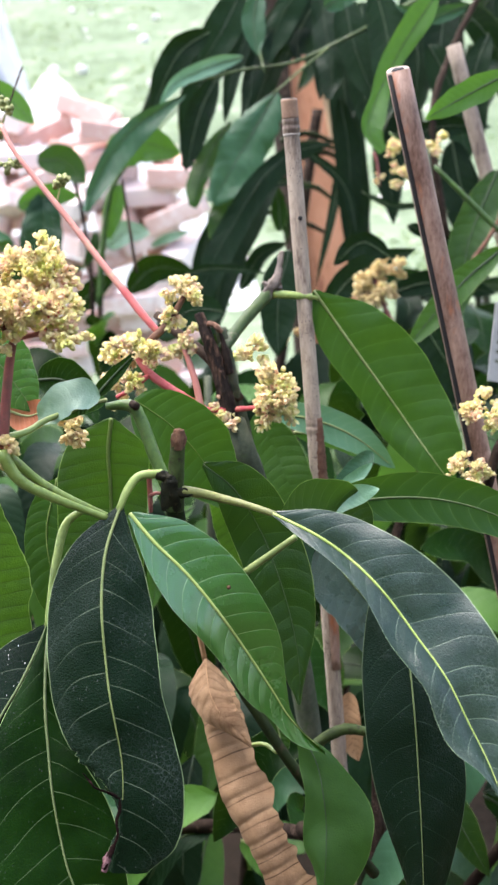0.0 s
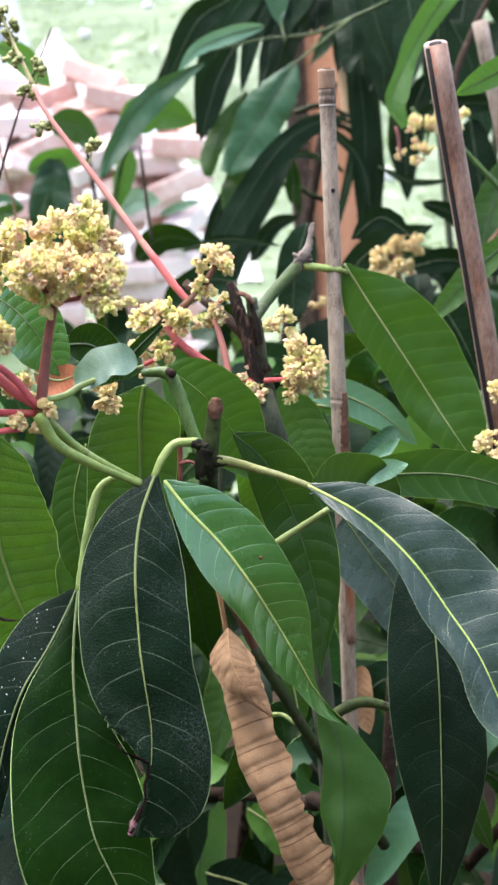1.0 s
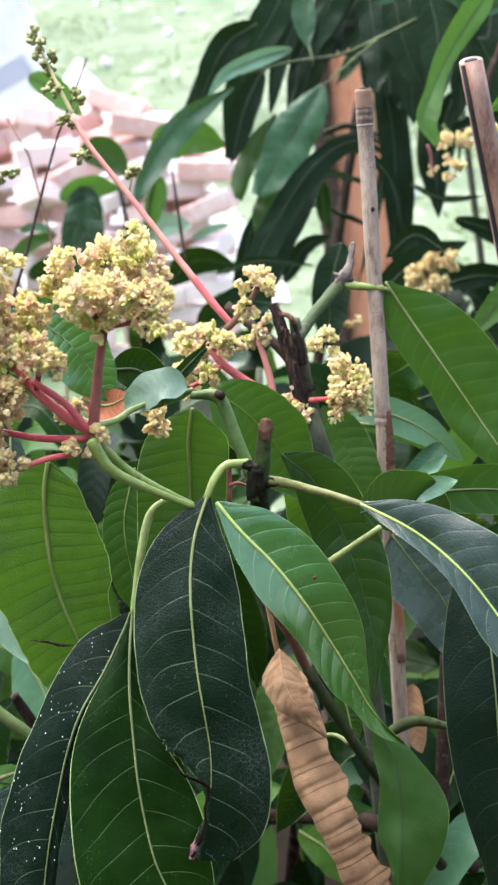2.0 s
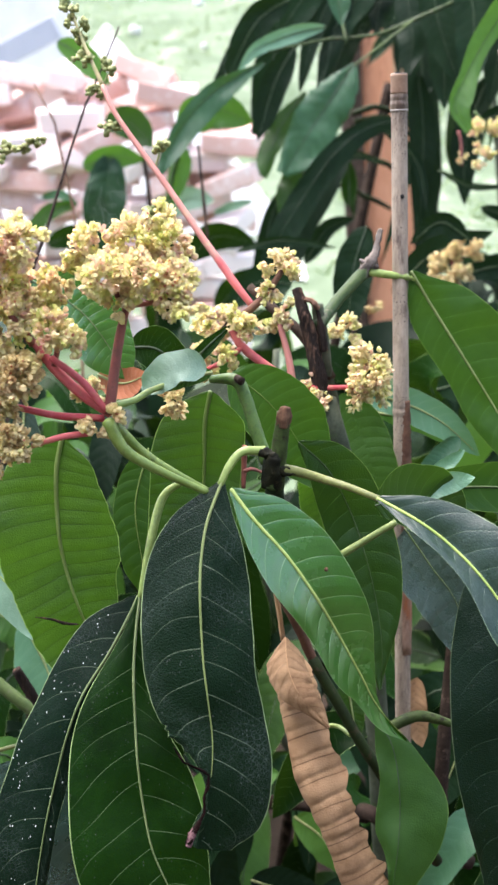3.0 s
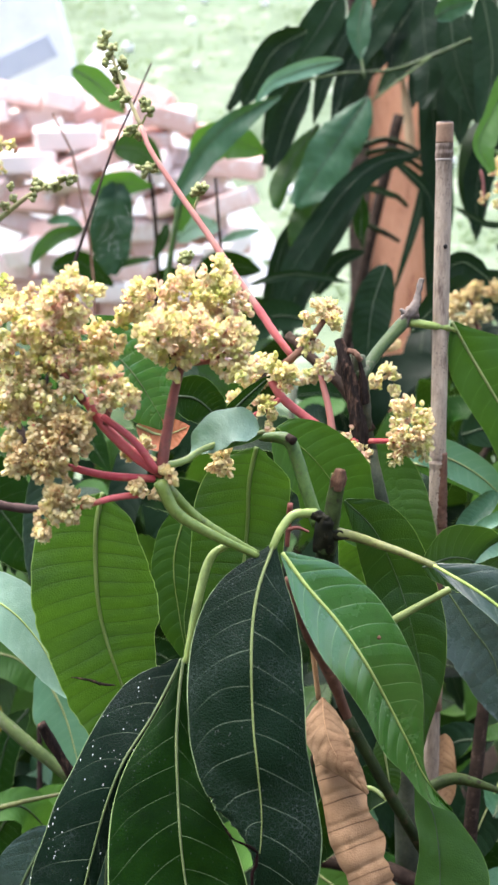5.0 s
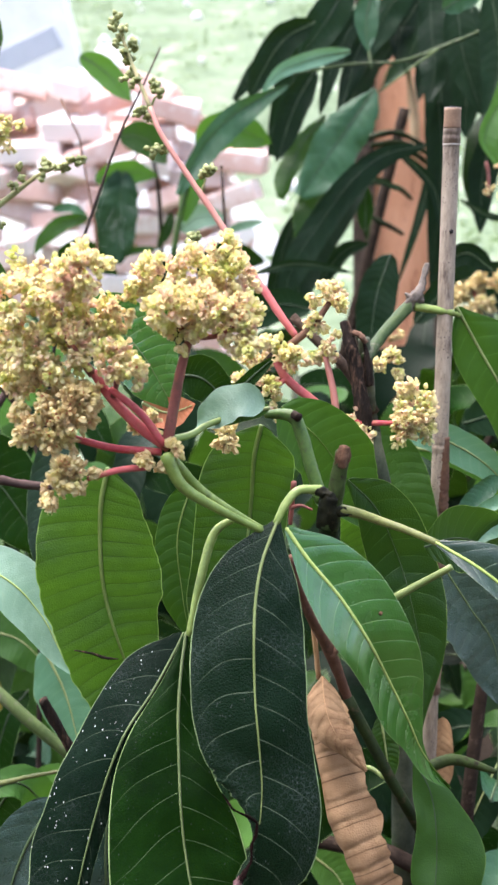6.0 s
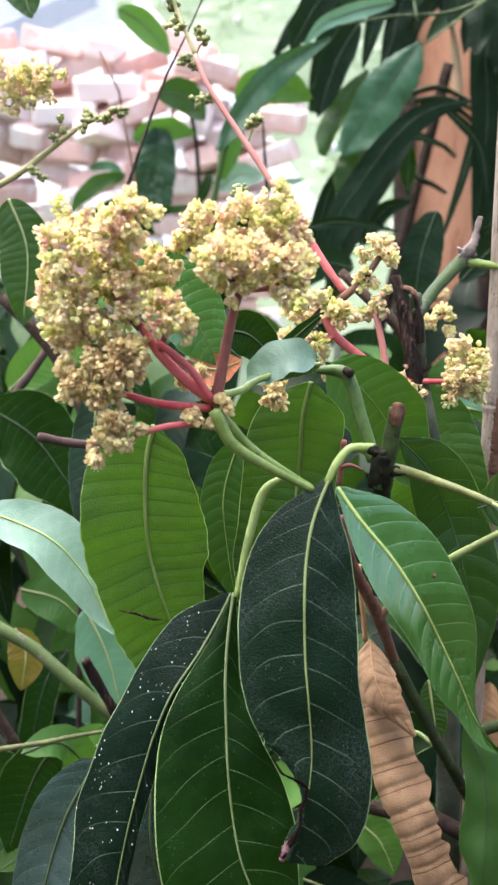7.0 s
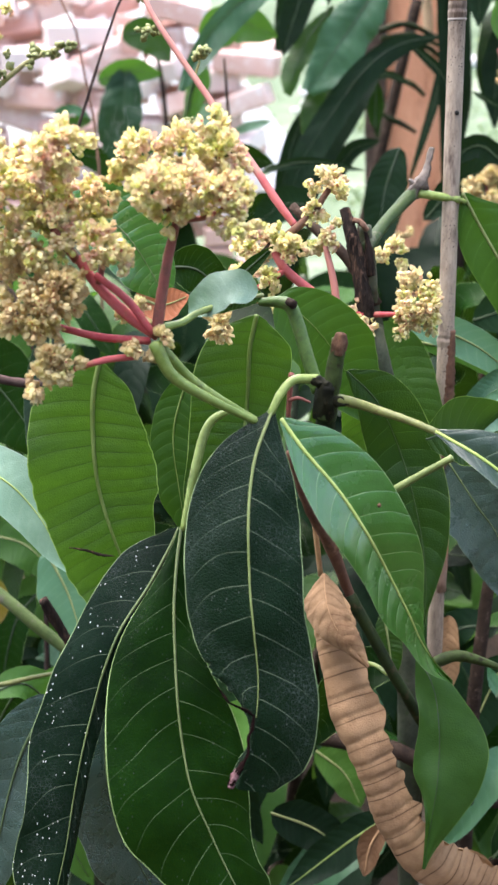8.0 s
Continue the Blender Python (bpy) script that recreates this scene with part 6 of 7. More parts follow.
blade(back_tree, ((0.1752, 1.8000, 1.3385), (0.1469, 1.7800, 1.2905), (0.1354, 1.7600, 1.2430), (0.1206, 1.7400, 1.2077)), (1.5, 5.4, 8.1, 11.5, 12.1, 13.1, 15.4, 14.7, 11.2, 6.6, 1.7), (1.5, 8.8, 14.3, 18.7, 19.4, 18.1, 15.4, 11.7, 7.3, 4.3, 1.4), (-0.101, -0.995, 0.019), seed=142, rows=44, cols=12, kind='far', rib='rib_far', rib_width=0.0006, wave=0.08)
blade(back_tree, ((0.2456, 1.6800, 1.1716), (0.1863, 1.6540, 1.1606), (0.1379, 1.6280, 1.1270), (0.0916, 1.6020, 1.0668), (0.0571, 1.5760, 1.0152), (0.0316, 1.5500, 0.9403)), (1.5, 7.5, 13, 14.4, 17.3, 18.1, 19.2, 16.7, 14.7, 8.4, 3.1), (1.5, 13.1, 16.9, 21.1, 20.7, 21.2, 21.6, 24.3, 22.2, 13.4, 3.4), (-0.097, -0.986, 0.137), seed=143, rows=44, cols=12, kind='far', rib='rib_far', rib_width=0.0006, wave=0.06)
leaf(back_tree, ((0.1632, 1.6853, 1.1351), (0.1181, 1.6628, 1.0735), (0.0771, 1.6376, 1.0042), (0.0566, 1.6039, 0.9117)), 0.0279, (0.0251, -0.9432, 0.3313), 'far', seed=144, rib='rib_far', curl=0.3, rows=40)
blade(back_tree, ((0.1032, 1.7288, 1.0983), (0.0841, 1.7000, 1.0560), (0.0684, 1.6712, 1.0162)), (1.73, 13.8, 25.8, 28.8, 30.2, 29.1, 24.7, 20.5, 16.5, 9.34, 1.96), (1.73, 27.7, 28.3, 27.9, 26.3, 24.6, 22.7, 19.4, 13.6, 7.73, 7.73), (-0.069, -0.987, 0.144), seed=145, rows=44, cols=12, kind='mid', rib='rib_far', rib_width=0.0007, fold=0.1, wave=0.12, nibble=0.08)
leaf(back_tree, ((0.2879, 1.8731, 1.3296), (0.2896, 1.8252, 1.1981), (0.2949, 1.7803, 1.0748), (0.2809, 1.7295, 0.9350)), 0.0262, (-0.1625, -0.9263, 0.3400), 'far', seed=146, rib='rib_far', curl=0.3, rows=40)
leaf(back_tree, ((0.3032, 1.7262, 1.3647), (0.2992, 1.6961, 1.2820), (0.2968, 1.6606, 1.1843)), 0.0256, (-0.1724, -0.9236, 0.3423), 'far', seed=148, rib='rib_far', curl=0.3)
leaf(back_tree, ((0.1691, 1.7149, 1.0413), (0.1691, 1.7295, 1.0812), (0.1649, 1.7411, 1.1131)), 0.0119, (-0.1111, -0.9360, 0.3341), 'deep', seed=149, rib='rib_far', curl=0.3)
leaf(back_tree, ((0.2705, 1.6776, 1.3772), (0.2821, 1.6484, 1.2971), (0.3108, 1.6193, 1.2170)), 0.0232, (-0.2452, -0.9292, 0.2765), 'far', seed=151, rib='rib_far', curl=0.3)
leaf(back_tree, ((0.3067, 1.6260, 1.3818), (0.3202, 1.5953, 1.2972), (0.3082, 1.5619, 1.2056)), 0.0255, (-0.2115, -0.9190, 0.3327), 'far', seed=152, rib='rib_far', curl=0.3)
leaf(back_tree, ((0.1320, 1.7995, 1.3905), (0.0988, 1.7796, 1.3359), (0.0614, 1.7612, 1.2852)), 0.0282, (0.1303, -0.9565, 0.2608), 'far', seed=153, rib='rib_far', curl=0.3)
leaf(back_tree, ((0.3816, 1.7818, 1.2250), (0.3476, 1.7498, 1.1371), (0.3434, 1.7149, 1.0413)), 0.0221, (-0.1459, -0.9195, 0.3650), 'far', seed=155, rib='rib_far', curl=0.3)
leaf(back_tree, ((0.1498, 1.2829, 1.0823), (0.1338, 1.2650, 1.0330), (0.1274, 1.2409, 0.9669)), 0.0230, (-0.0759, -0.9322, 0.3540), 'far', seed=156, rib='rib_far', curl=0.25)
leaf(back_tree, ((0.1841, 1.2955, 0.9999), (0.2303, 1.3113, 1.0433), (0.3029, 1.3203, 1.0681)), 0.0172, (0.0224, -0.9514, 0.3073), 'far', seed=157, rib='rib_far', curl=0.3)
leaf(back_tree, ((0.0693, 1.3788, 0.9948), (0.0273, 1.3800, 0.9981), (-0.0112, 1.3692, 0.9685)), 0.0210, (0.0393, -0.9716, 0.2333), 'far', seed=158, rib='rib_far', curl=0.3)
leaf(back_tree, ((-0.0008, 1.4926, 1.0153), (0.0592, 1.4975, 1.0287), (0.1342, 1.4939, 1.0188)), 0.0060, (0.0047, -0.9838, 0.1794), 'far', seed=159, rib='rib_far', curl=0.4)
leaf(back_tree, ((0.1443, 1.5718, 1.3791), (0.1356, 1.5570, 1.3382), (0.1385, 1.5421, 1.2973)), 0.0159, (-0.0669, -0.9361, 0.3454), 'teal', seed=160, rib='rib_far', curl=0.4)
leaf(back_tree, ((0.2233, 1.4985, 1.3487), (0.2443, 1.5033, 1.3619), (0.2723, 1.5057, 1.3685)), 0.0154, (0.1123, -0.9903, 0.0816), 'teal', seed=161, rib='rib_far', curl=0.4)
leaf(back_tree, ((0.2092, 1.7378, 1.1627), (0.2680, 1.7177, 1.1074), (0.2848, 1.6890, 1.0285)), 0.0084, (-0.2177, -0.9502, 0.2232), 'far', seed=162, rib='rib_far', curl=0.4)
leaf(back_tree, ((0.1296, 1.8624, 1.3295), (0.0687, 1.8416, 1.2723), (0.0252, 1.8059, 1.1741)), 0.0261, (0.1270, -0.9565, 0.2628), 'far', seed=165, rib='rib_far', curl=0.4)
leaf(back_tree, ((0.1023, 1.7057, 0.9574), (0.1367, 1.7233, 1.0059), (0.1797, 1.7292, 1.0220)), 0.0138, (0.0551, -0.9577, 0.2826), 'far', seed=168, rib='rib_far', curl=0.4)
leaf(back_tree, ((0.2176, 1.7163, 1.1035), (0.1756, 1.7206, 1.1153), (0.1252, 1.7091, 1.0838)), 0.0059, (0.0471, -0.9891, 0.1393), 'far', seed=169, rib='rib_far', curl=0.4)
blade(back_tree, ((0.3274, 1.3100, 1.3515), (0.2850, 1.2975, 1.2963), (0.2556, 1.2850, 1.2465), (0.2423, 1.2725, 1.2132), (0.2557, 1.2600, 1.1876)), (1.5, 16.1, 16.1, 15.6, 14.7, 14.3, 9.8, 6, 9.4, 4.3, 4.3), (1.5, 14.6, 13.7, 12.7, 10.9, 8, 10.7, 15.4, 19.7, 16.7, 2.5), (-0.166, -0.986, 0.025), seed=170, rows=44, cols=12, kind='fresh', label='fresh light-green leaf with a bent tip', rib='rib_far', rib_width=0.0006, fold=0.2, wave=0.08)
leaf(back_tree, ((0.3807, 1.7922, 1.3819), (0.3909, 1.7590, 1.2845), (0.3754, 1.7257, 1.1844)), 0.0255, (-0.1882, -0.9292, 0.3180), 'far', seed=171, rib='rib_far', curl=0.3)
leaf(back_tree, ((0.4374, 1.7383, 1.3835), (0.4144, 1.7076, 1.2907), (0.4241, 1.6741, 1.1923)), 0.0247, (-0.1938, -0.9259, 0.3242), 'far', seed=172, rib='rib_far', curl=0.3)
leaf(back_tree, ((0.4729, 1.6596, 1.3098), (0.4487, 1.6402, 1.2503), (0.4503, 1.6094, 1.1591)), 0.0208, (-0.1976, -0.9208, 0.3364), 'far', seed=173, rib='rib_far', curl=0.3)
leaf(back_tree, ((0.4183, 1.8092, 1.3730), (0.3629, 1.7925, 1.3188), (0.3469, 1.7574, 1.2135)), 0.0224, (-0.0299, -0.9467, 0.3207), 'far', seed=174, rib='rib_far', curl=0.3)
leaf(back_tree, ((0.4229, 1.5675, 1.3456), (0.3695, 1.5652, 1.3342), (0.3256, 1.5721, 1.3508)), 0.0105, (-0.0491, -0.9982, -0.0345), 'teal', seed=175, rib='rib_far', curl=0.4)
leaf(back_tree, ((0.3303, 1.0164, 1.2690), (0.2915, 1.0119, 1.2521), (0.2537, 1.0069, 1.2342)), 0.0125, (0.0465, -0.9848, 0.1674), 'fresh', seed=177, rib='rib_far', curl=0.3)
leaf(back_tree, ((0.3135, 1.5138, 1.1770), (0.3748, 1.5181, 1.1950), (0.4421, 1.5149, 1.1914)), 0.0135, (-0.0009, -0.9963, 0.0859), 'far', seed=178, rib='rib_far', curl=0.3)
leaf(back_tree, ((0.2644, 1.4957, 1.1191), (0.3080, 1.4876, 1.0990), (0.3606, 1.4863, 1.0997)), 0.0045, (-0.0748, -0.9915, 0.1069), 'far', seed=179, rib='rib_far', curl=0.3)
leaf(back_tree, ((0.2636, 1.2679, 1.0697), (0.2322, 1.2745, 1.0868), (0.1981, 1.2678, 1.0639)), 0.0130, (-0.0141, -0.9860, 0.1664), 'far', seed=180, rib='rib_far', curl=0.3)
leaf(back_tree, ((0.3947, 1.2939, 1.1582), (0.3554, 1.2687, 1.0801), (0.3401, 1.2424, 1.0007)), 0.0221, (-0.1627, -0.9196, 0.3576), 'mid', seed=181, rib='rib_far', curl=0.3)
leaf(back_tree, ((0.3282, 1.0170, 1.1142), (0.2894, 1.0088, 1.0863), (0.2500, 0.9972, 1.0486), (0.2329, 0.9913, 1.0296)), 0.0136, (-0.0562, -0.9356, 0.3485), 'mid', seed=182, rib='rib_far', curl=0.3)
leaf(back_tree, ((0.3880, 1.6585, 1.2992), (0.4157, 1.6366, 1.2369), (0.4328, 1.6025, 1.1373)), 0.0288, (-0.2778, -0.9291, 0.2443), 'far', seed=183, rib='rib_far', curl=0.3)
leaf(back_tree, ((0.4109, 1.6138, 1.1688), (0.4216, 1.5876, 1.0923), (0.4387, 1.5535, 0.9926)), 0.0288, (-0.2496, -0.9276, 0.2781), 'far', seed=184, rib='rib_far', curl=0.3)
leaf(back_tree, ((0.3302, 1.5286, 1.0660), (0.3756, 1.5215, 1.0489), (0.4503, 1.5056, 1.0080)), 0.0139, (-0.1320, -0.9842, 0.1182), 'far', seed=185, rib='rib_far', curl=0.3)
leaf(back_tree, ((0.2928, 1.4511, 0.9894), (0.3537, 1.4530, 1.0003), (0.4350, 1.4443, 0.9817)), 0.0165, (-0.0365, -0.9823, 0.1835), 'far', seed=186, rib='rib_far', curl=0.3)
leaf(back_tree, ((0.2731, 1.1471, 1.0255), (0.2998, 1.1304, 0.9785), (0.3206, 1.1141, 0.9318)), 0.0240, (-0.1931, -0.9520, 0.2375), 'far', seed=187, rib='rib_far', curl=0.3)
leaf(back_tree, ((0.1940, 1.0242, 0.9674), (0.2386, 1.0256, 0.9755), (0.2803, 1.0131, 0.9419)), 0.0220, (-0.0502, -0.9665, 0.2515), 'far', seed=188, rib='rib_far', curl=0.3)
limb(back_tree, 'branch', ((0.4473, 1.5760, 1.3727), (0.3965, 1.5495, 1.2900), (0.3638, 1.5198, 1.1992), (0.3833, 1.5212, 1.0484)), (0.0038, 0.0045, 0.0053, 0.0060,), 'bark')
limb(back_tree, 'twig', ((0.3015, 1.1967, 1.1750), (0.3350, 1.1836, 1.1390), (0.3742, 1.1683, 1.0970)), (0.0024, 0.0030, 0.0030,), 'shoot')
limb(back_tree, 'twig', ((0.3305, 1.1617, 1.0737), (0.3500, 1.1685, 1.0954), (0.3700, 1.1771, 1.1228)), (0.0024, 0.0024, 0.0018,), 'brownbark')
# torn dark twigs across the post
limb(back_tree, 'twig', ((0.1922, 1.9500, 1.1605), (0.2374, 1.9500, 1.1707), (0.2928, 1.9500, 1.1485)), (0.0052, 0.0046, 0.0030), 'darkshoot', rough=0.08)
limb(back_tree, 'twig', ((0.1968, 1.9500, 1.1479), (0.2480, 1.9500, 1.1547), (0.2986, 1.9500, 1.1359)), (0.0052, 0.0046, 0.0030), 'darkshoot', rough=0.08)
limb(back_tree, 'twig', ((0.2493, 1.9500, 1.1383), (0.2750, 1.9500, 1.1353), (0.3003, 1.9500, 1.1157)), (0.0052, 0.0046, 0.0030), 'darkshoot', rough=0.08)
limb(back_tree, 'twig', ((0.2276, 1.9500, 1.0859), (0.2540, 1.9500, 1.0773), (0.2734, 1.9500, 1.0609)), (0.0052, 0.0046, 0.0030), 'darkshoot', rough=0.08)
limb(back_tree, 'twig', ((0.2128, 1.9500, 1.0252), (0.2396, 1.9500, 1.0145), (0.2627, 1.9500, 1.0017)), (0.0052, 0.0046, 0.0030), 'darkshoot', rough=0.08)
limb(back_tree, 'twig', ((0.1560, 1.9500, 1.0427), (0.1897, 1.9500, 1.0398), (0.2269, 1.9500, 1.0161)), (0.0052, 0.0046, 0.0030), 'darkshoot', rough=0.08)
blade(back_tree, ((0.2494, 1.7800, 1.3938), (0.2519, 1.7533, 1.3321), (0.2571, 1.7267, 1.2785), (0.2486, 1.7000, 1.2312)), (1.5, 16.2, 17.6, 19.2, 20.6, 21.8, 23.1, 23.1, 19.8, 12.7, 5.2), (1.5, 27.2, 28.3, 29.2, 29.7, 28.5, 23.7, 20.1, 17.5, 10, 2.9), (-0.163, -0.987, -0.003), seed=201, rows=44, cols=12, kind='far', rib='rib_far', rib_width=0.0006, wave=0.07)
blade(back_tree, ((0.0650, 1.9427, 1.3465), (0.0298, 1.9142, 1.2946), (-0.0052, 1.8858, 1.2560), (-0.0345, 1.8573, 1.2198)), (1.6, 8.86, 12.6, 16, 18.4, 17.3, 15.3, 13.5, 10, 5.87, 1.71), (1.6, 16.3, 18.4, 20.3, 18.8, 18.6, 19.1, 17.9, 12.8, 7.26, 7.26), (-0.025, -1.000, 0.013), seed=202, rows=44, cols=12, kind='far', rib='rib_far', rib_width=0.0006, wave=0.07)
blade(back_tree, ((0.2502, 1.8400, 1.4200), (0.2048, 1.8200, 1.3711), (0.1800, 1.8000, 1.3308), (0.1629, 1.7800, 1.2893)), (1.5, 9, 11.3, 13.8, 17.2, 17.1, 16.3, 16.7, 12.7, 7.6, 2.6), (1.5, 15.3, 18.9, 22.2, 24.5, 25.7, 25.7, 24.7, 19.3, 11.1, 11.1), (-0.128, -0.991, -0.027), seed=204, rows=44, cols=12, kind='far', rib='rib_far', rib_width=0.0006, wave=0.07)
blade(back_tree, ((0.2429, 1.8800, 1.4301), (0.2279, 1.8600, 1.3650), (0.2196, 1.8400, 1.3242), (0.2140, 1.8200, 1.2837)), (1.5, 17.6, 18.9, 20.2, 21.6, 22.1, 20.7, 19.8, 15.3, 9, 2.7), (1.5, 22.9, 22.9, 22.8, 22.6, 22.5, 22, 20.9, 15.1, 8.8, 2.4), (-0.140, -0.990, -0.025), seed=205, rows=44, cols=12, kind='far', rib='rib_far', rib_width=0.0006, wave=0.07)
blade(back_tree, ((0.2719, 1.7600, 1.2306), (0.2798, 1.7400, 1.1594), (0.2784, 1.7200, 1.0791), (0.2727, 1.7000, 0.9894)), (1.5, 14.5, 18.8, 21.8, 21.7, 20.6, 19.1, 16, 11.6, 7.1, 2.6), (1.5, 14, 16.4, 20.1, 18.8, 18.4, 18.5, 15.1, 11.1, 7.2, 3.3), (-0.176, -0.979, 0.107), seed=206, rows=44, cols=12, kind='far', rib='rib_far', rib_width=0.0006, wave=0.06)
blade(back_tree, ((0.1340, 1.9350, 1.3898), (0.0913, 1.9175, 1.3299), (0.0558, 1.9000, 1.2615), (0.0400, 1.8825, 1.1930), (0.0273, 1.8650, 1.1347)), (1.75, 9.45, 14.2, 17.7, 16.7, 17.6, 16.3, 16.8, 17.4, 10.5, 3.73), (1.75, 16.3, 20.2, 23.8, 27.8, 29.9, 30.6, 28.8, 26.2, 15.5, 15.5), (-0.055, -0.998, 0.022), seed=207, rows=44, cols=12, kind='far', rib='rib_far', rib_width=0.0006, wave=0.06)
blade(back_tree, ((0.1945, 1.8600, 1.3139), (0.1704, 1.8400, 1.2757), (0.1503, 1.8200, 1.2329), (0.1337, 1.8000, 1.1905)), (1.5, 9.4, 12.5, 16.2, 19.3, 17.9, 16.8, 16.1, 11.8, 7.3, 2.7), (1.5, 14.1, 17.4, 20.2, 21.3, 21.4, 21.2, 19.6, 14.2, 8.5, 8.5), (-0.107, -0.994, 0.027), seed=208, rows=44, cols=12, kind='far', rib='rib_far', rib_width=0.0006, wave=0.07)
leaf(back_tree, ((0.1686, 1.8000, 1.3773), (0.1323, 1.7800, 1.3210), (0.1085, 1.7600, 1.2652), (0.0942, 1.7400, 1.2057)), 0.0142, (-0.0873, -0.9884, 0.1241), 'far', seed=212, rib='rib_far', rib_width=0.0007, curl=0.3)
leaf(back_tree, ((0.2516, 1.8600, 1.3780), (0.2265, 1.8467, 1.3405), (0.2032, 1.8333, 1.3032), (0.1880, 1.8200, 1.2726)), 0.0164, (-0.1328, -0.9853, 0.1073), 'far', seed=213, rib='rib_far', rib_width=0.0007, curl=0.3)
leaf(back_tree, ((0.2098, 1.8600, 1.3808), (0.1723, 1.8467, 1.3349), (0.1472, 1.8333, 1.2975), (0.1341, 1.8200, 1.2481)), 0.0147, (-0.1055, -0.9881, 0.1116), 'far', seed=214, rib='rib_far', rib_width=0.0007, curl=0.3)
leaf(back_tree, ((0.0701, 1.7400, 1.0671), (0.0499, 1.7267, 1.0190), (0.0370, 1.7133, 0.9606), (0.0284, 1.7000, 0.8973)), 0.0138, (-0.0426, -0.9554, 0.2922), 'far', seed=215, rib='rib_far', rib_width=0.0007, curl=0.3)
leaf(back_tree, ((0.1053, 1.7200, 1.0556), (0.0859, 1.7000, 1.0074), (0.0677, 1.6800, 0.9509), (0.0521, 1.6600, 0.8945)), 0.0144, (-0.0609, -0.9521, 0.2997), 'far', seed=216, rib='rib_far', rib_width=0.0007, curl=0.3)
leaf(back_tree, ((0.2656, 1.8000, 1.3564), (0.2557, 1.7800, 1.3081), (0.2479, 1.7600, 1.2680), (0.2385, 1.7400, 1.2299)), 0.0170, (-0.1099, -0.9867, 0.1198), 'far', seed=218, rib='rib_far', rib_width=0.0007, curl=0.3)
leaf(back_tree, ((0.1801, 1.9000, 1.0869), (0.1881, 1.8800, 1.0438), (0.1905, 1.8600, 1.0008)), 0.0074, (-0.1110, -0.9620, 0.2493), 'deep', seed=219, rib='rib_far', rib_width=0.0007, curl=0.3)
leaf(back_tree, ((0.2898, 1.9500, 1.3824), (0.2661, 1.9333, 1.3389), (0.2488, 1.9167, 1.2957), (0.2381, 1.9000, 1.2614)), 0.0181, (-0.1488, -0.9827, 0.1099), 'far', seed=220, rib='rib_far', rib_width=0.0007, curl=0.3)
leaf(back_tree, ((0.2284, 1.9500, 1.3509), (0.2070, 1.9250, 1.3116), (0.1938, 1.9000, 1.2747)), 0.0136, (-0.1231, -0.9859, 0.1135), 'far', seed=221, rib='rib_far', rib_width=0.0007, curl=0.3)
# ---- low shrub before the bricks ----
shrub = thing('shrub', (-0.20, 2.00, 0.0), 'thin shrub with small toothed leaves', 'shrub')
blade(shrub, ((-0.2227, 2.0067, 1.0944), (-0.2252, 1.9889, 1.0486), (-0.2297, 1.9711, 0.9931), (-0.2323, 1.9533, 0.9375)), (2.67, 25.8, 31.2, 36, 39.2, 40.6, 42.4, 38.3, 33.7, 21.9, 5.88), (2.67, 21.6, 26.4, 30.5, 32.1, 32.1, 32.1, 31.5, 30.7, 24.6, 5.88), (0.097, -0.985, 0.142), seed=189, rows=44, cols=12, kind='shrub', rib='rib_far', rib_width=0.0004, fold=0.2, wave=0.10, nibble=0.10, quilt=0.0012, pairs=8)
leaf(shrub, ((-0.2698, 1.9966, 1.0714), (-0.2160, 2.0025, 1.0880), (-0.1623, 2.0009, 1.0833)), 0.0215, (0.0295, -0.9949, 0.0964), 'fresh', seed=190, rib='rib_far', curl=0.3)
leaf(shrub, ((-0.2285, 2.0060, 1.1489), (-0.1831, 2.0040, 1.1436), (-0.1462, 1.9900, 1.1053)), 0.0271, (-0.0944, -0.9794, 0.1786), 'mid', seed=191, rib='rib_far', curl=0.3)
blade(shrub, ((-0.0875, 2.0000, 1.1005), (-0.1022, 1.9900, 1.0592), (-0.1150, 1.9800, 1.0099)), (1.5, 10, 17.3, 18.7, 18.6, 18.9, 18.6, 16.6, 14.8, 10.8, 3.2), (1.5, 9.5, 15, 17.4, 17.5, 17.3, 16.8, 14.3, 11.1, 7.8, 4.6), (0.036, -0.992, 0.122), seed=192, rows=44, cols=12, kind='fresh', rib='rib_far', rib_width=0.0004, fold=0.15, wave=0.1, nibble=0.06)
leaf(shrub, ((-0.1250, 2.0300, 0.9864), (-0.0879, 2.0200, 1.0127), (-0.0428, 2.0100, 1.0095)), 0.0210, (0.0264, -0.9652, 0.2600), 'sheen_pale', seed=193, rib='rib_far', rib_width=0.0007, curl=0.3)
leaf(shrub, ((-0.0445, 2.0300, 0.9845), (-0.0127, 2.0200, 0.9989), (0.0268, 2.0100, 1.0094)), 0.0080, (-0.0096, -0.9649, 0.2625), 'sheen_pale', seed=194, rib='rib_far', rib_width=0.0007, curl=0.3)
leaf(shrub, ((-0.2475, 1.6594, 1.2810), (-0.2121, 1.6520, 1.2603), (-0.1747, 1.6386, 1.2235)), 0.0187, (-0.1084, -0.9704, 0.2157), 'fresh', seed=195, rib='rib_far', curl=0.4)
leaf(shrub, ((-0.2836, 2.0000, 1.0083), (-0.3252, 1.9867, 0.9994), (-0.3551, 1.9733, 0.9772), (-0.3734, 1.9600, 0.9477)), 0.0137, (0.1466, -0.9516, 0.2702), 'mid', seed=196, rib='rib_far', rib_width=0.0007, curl=0.3, wave=0.12)
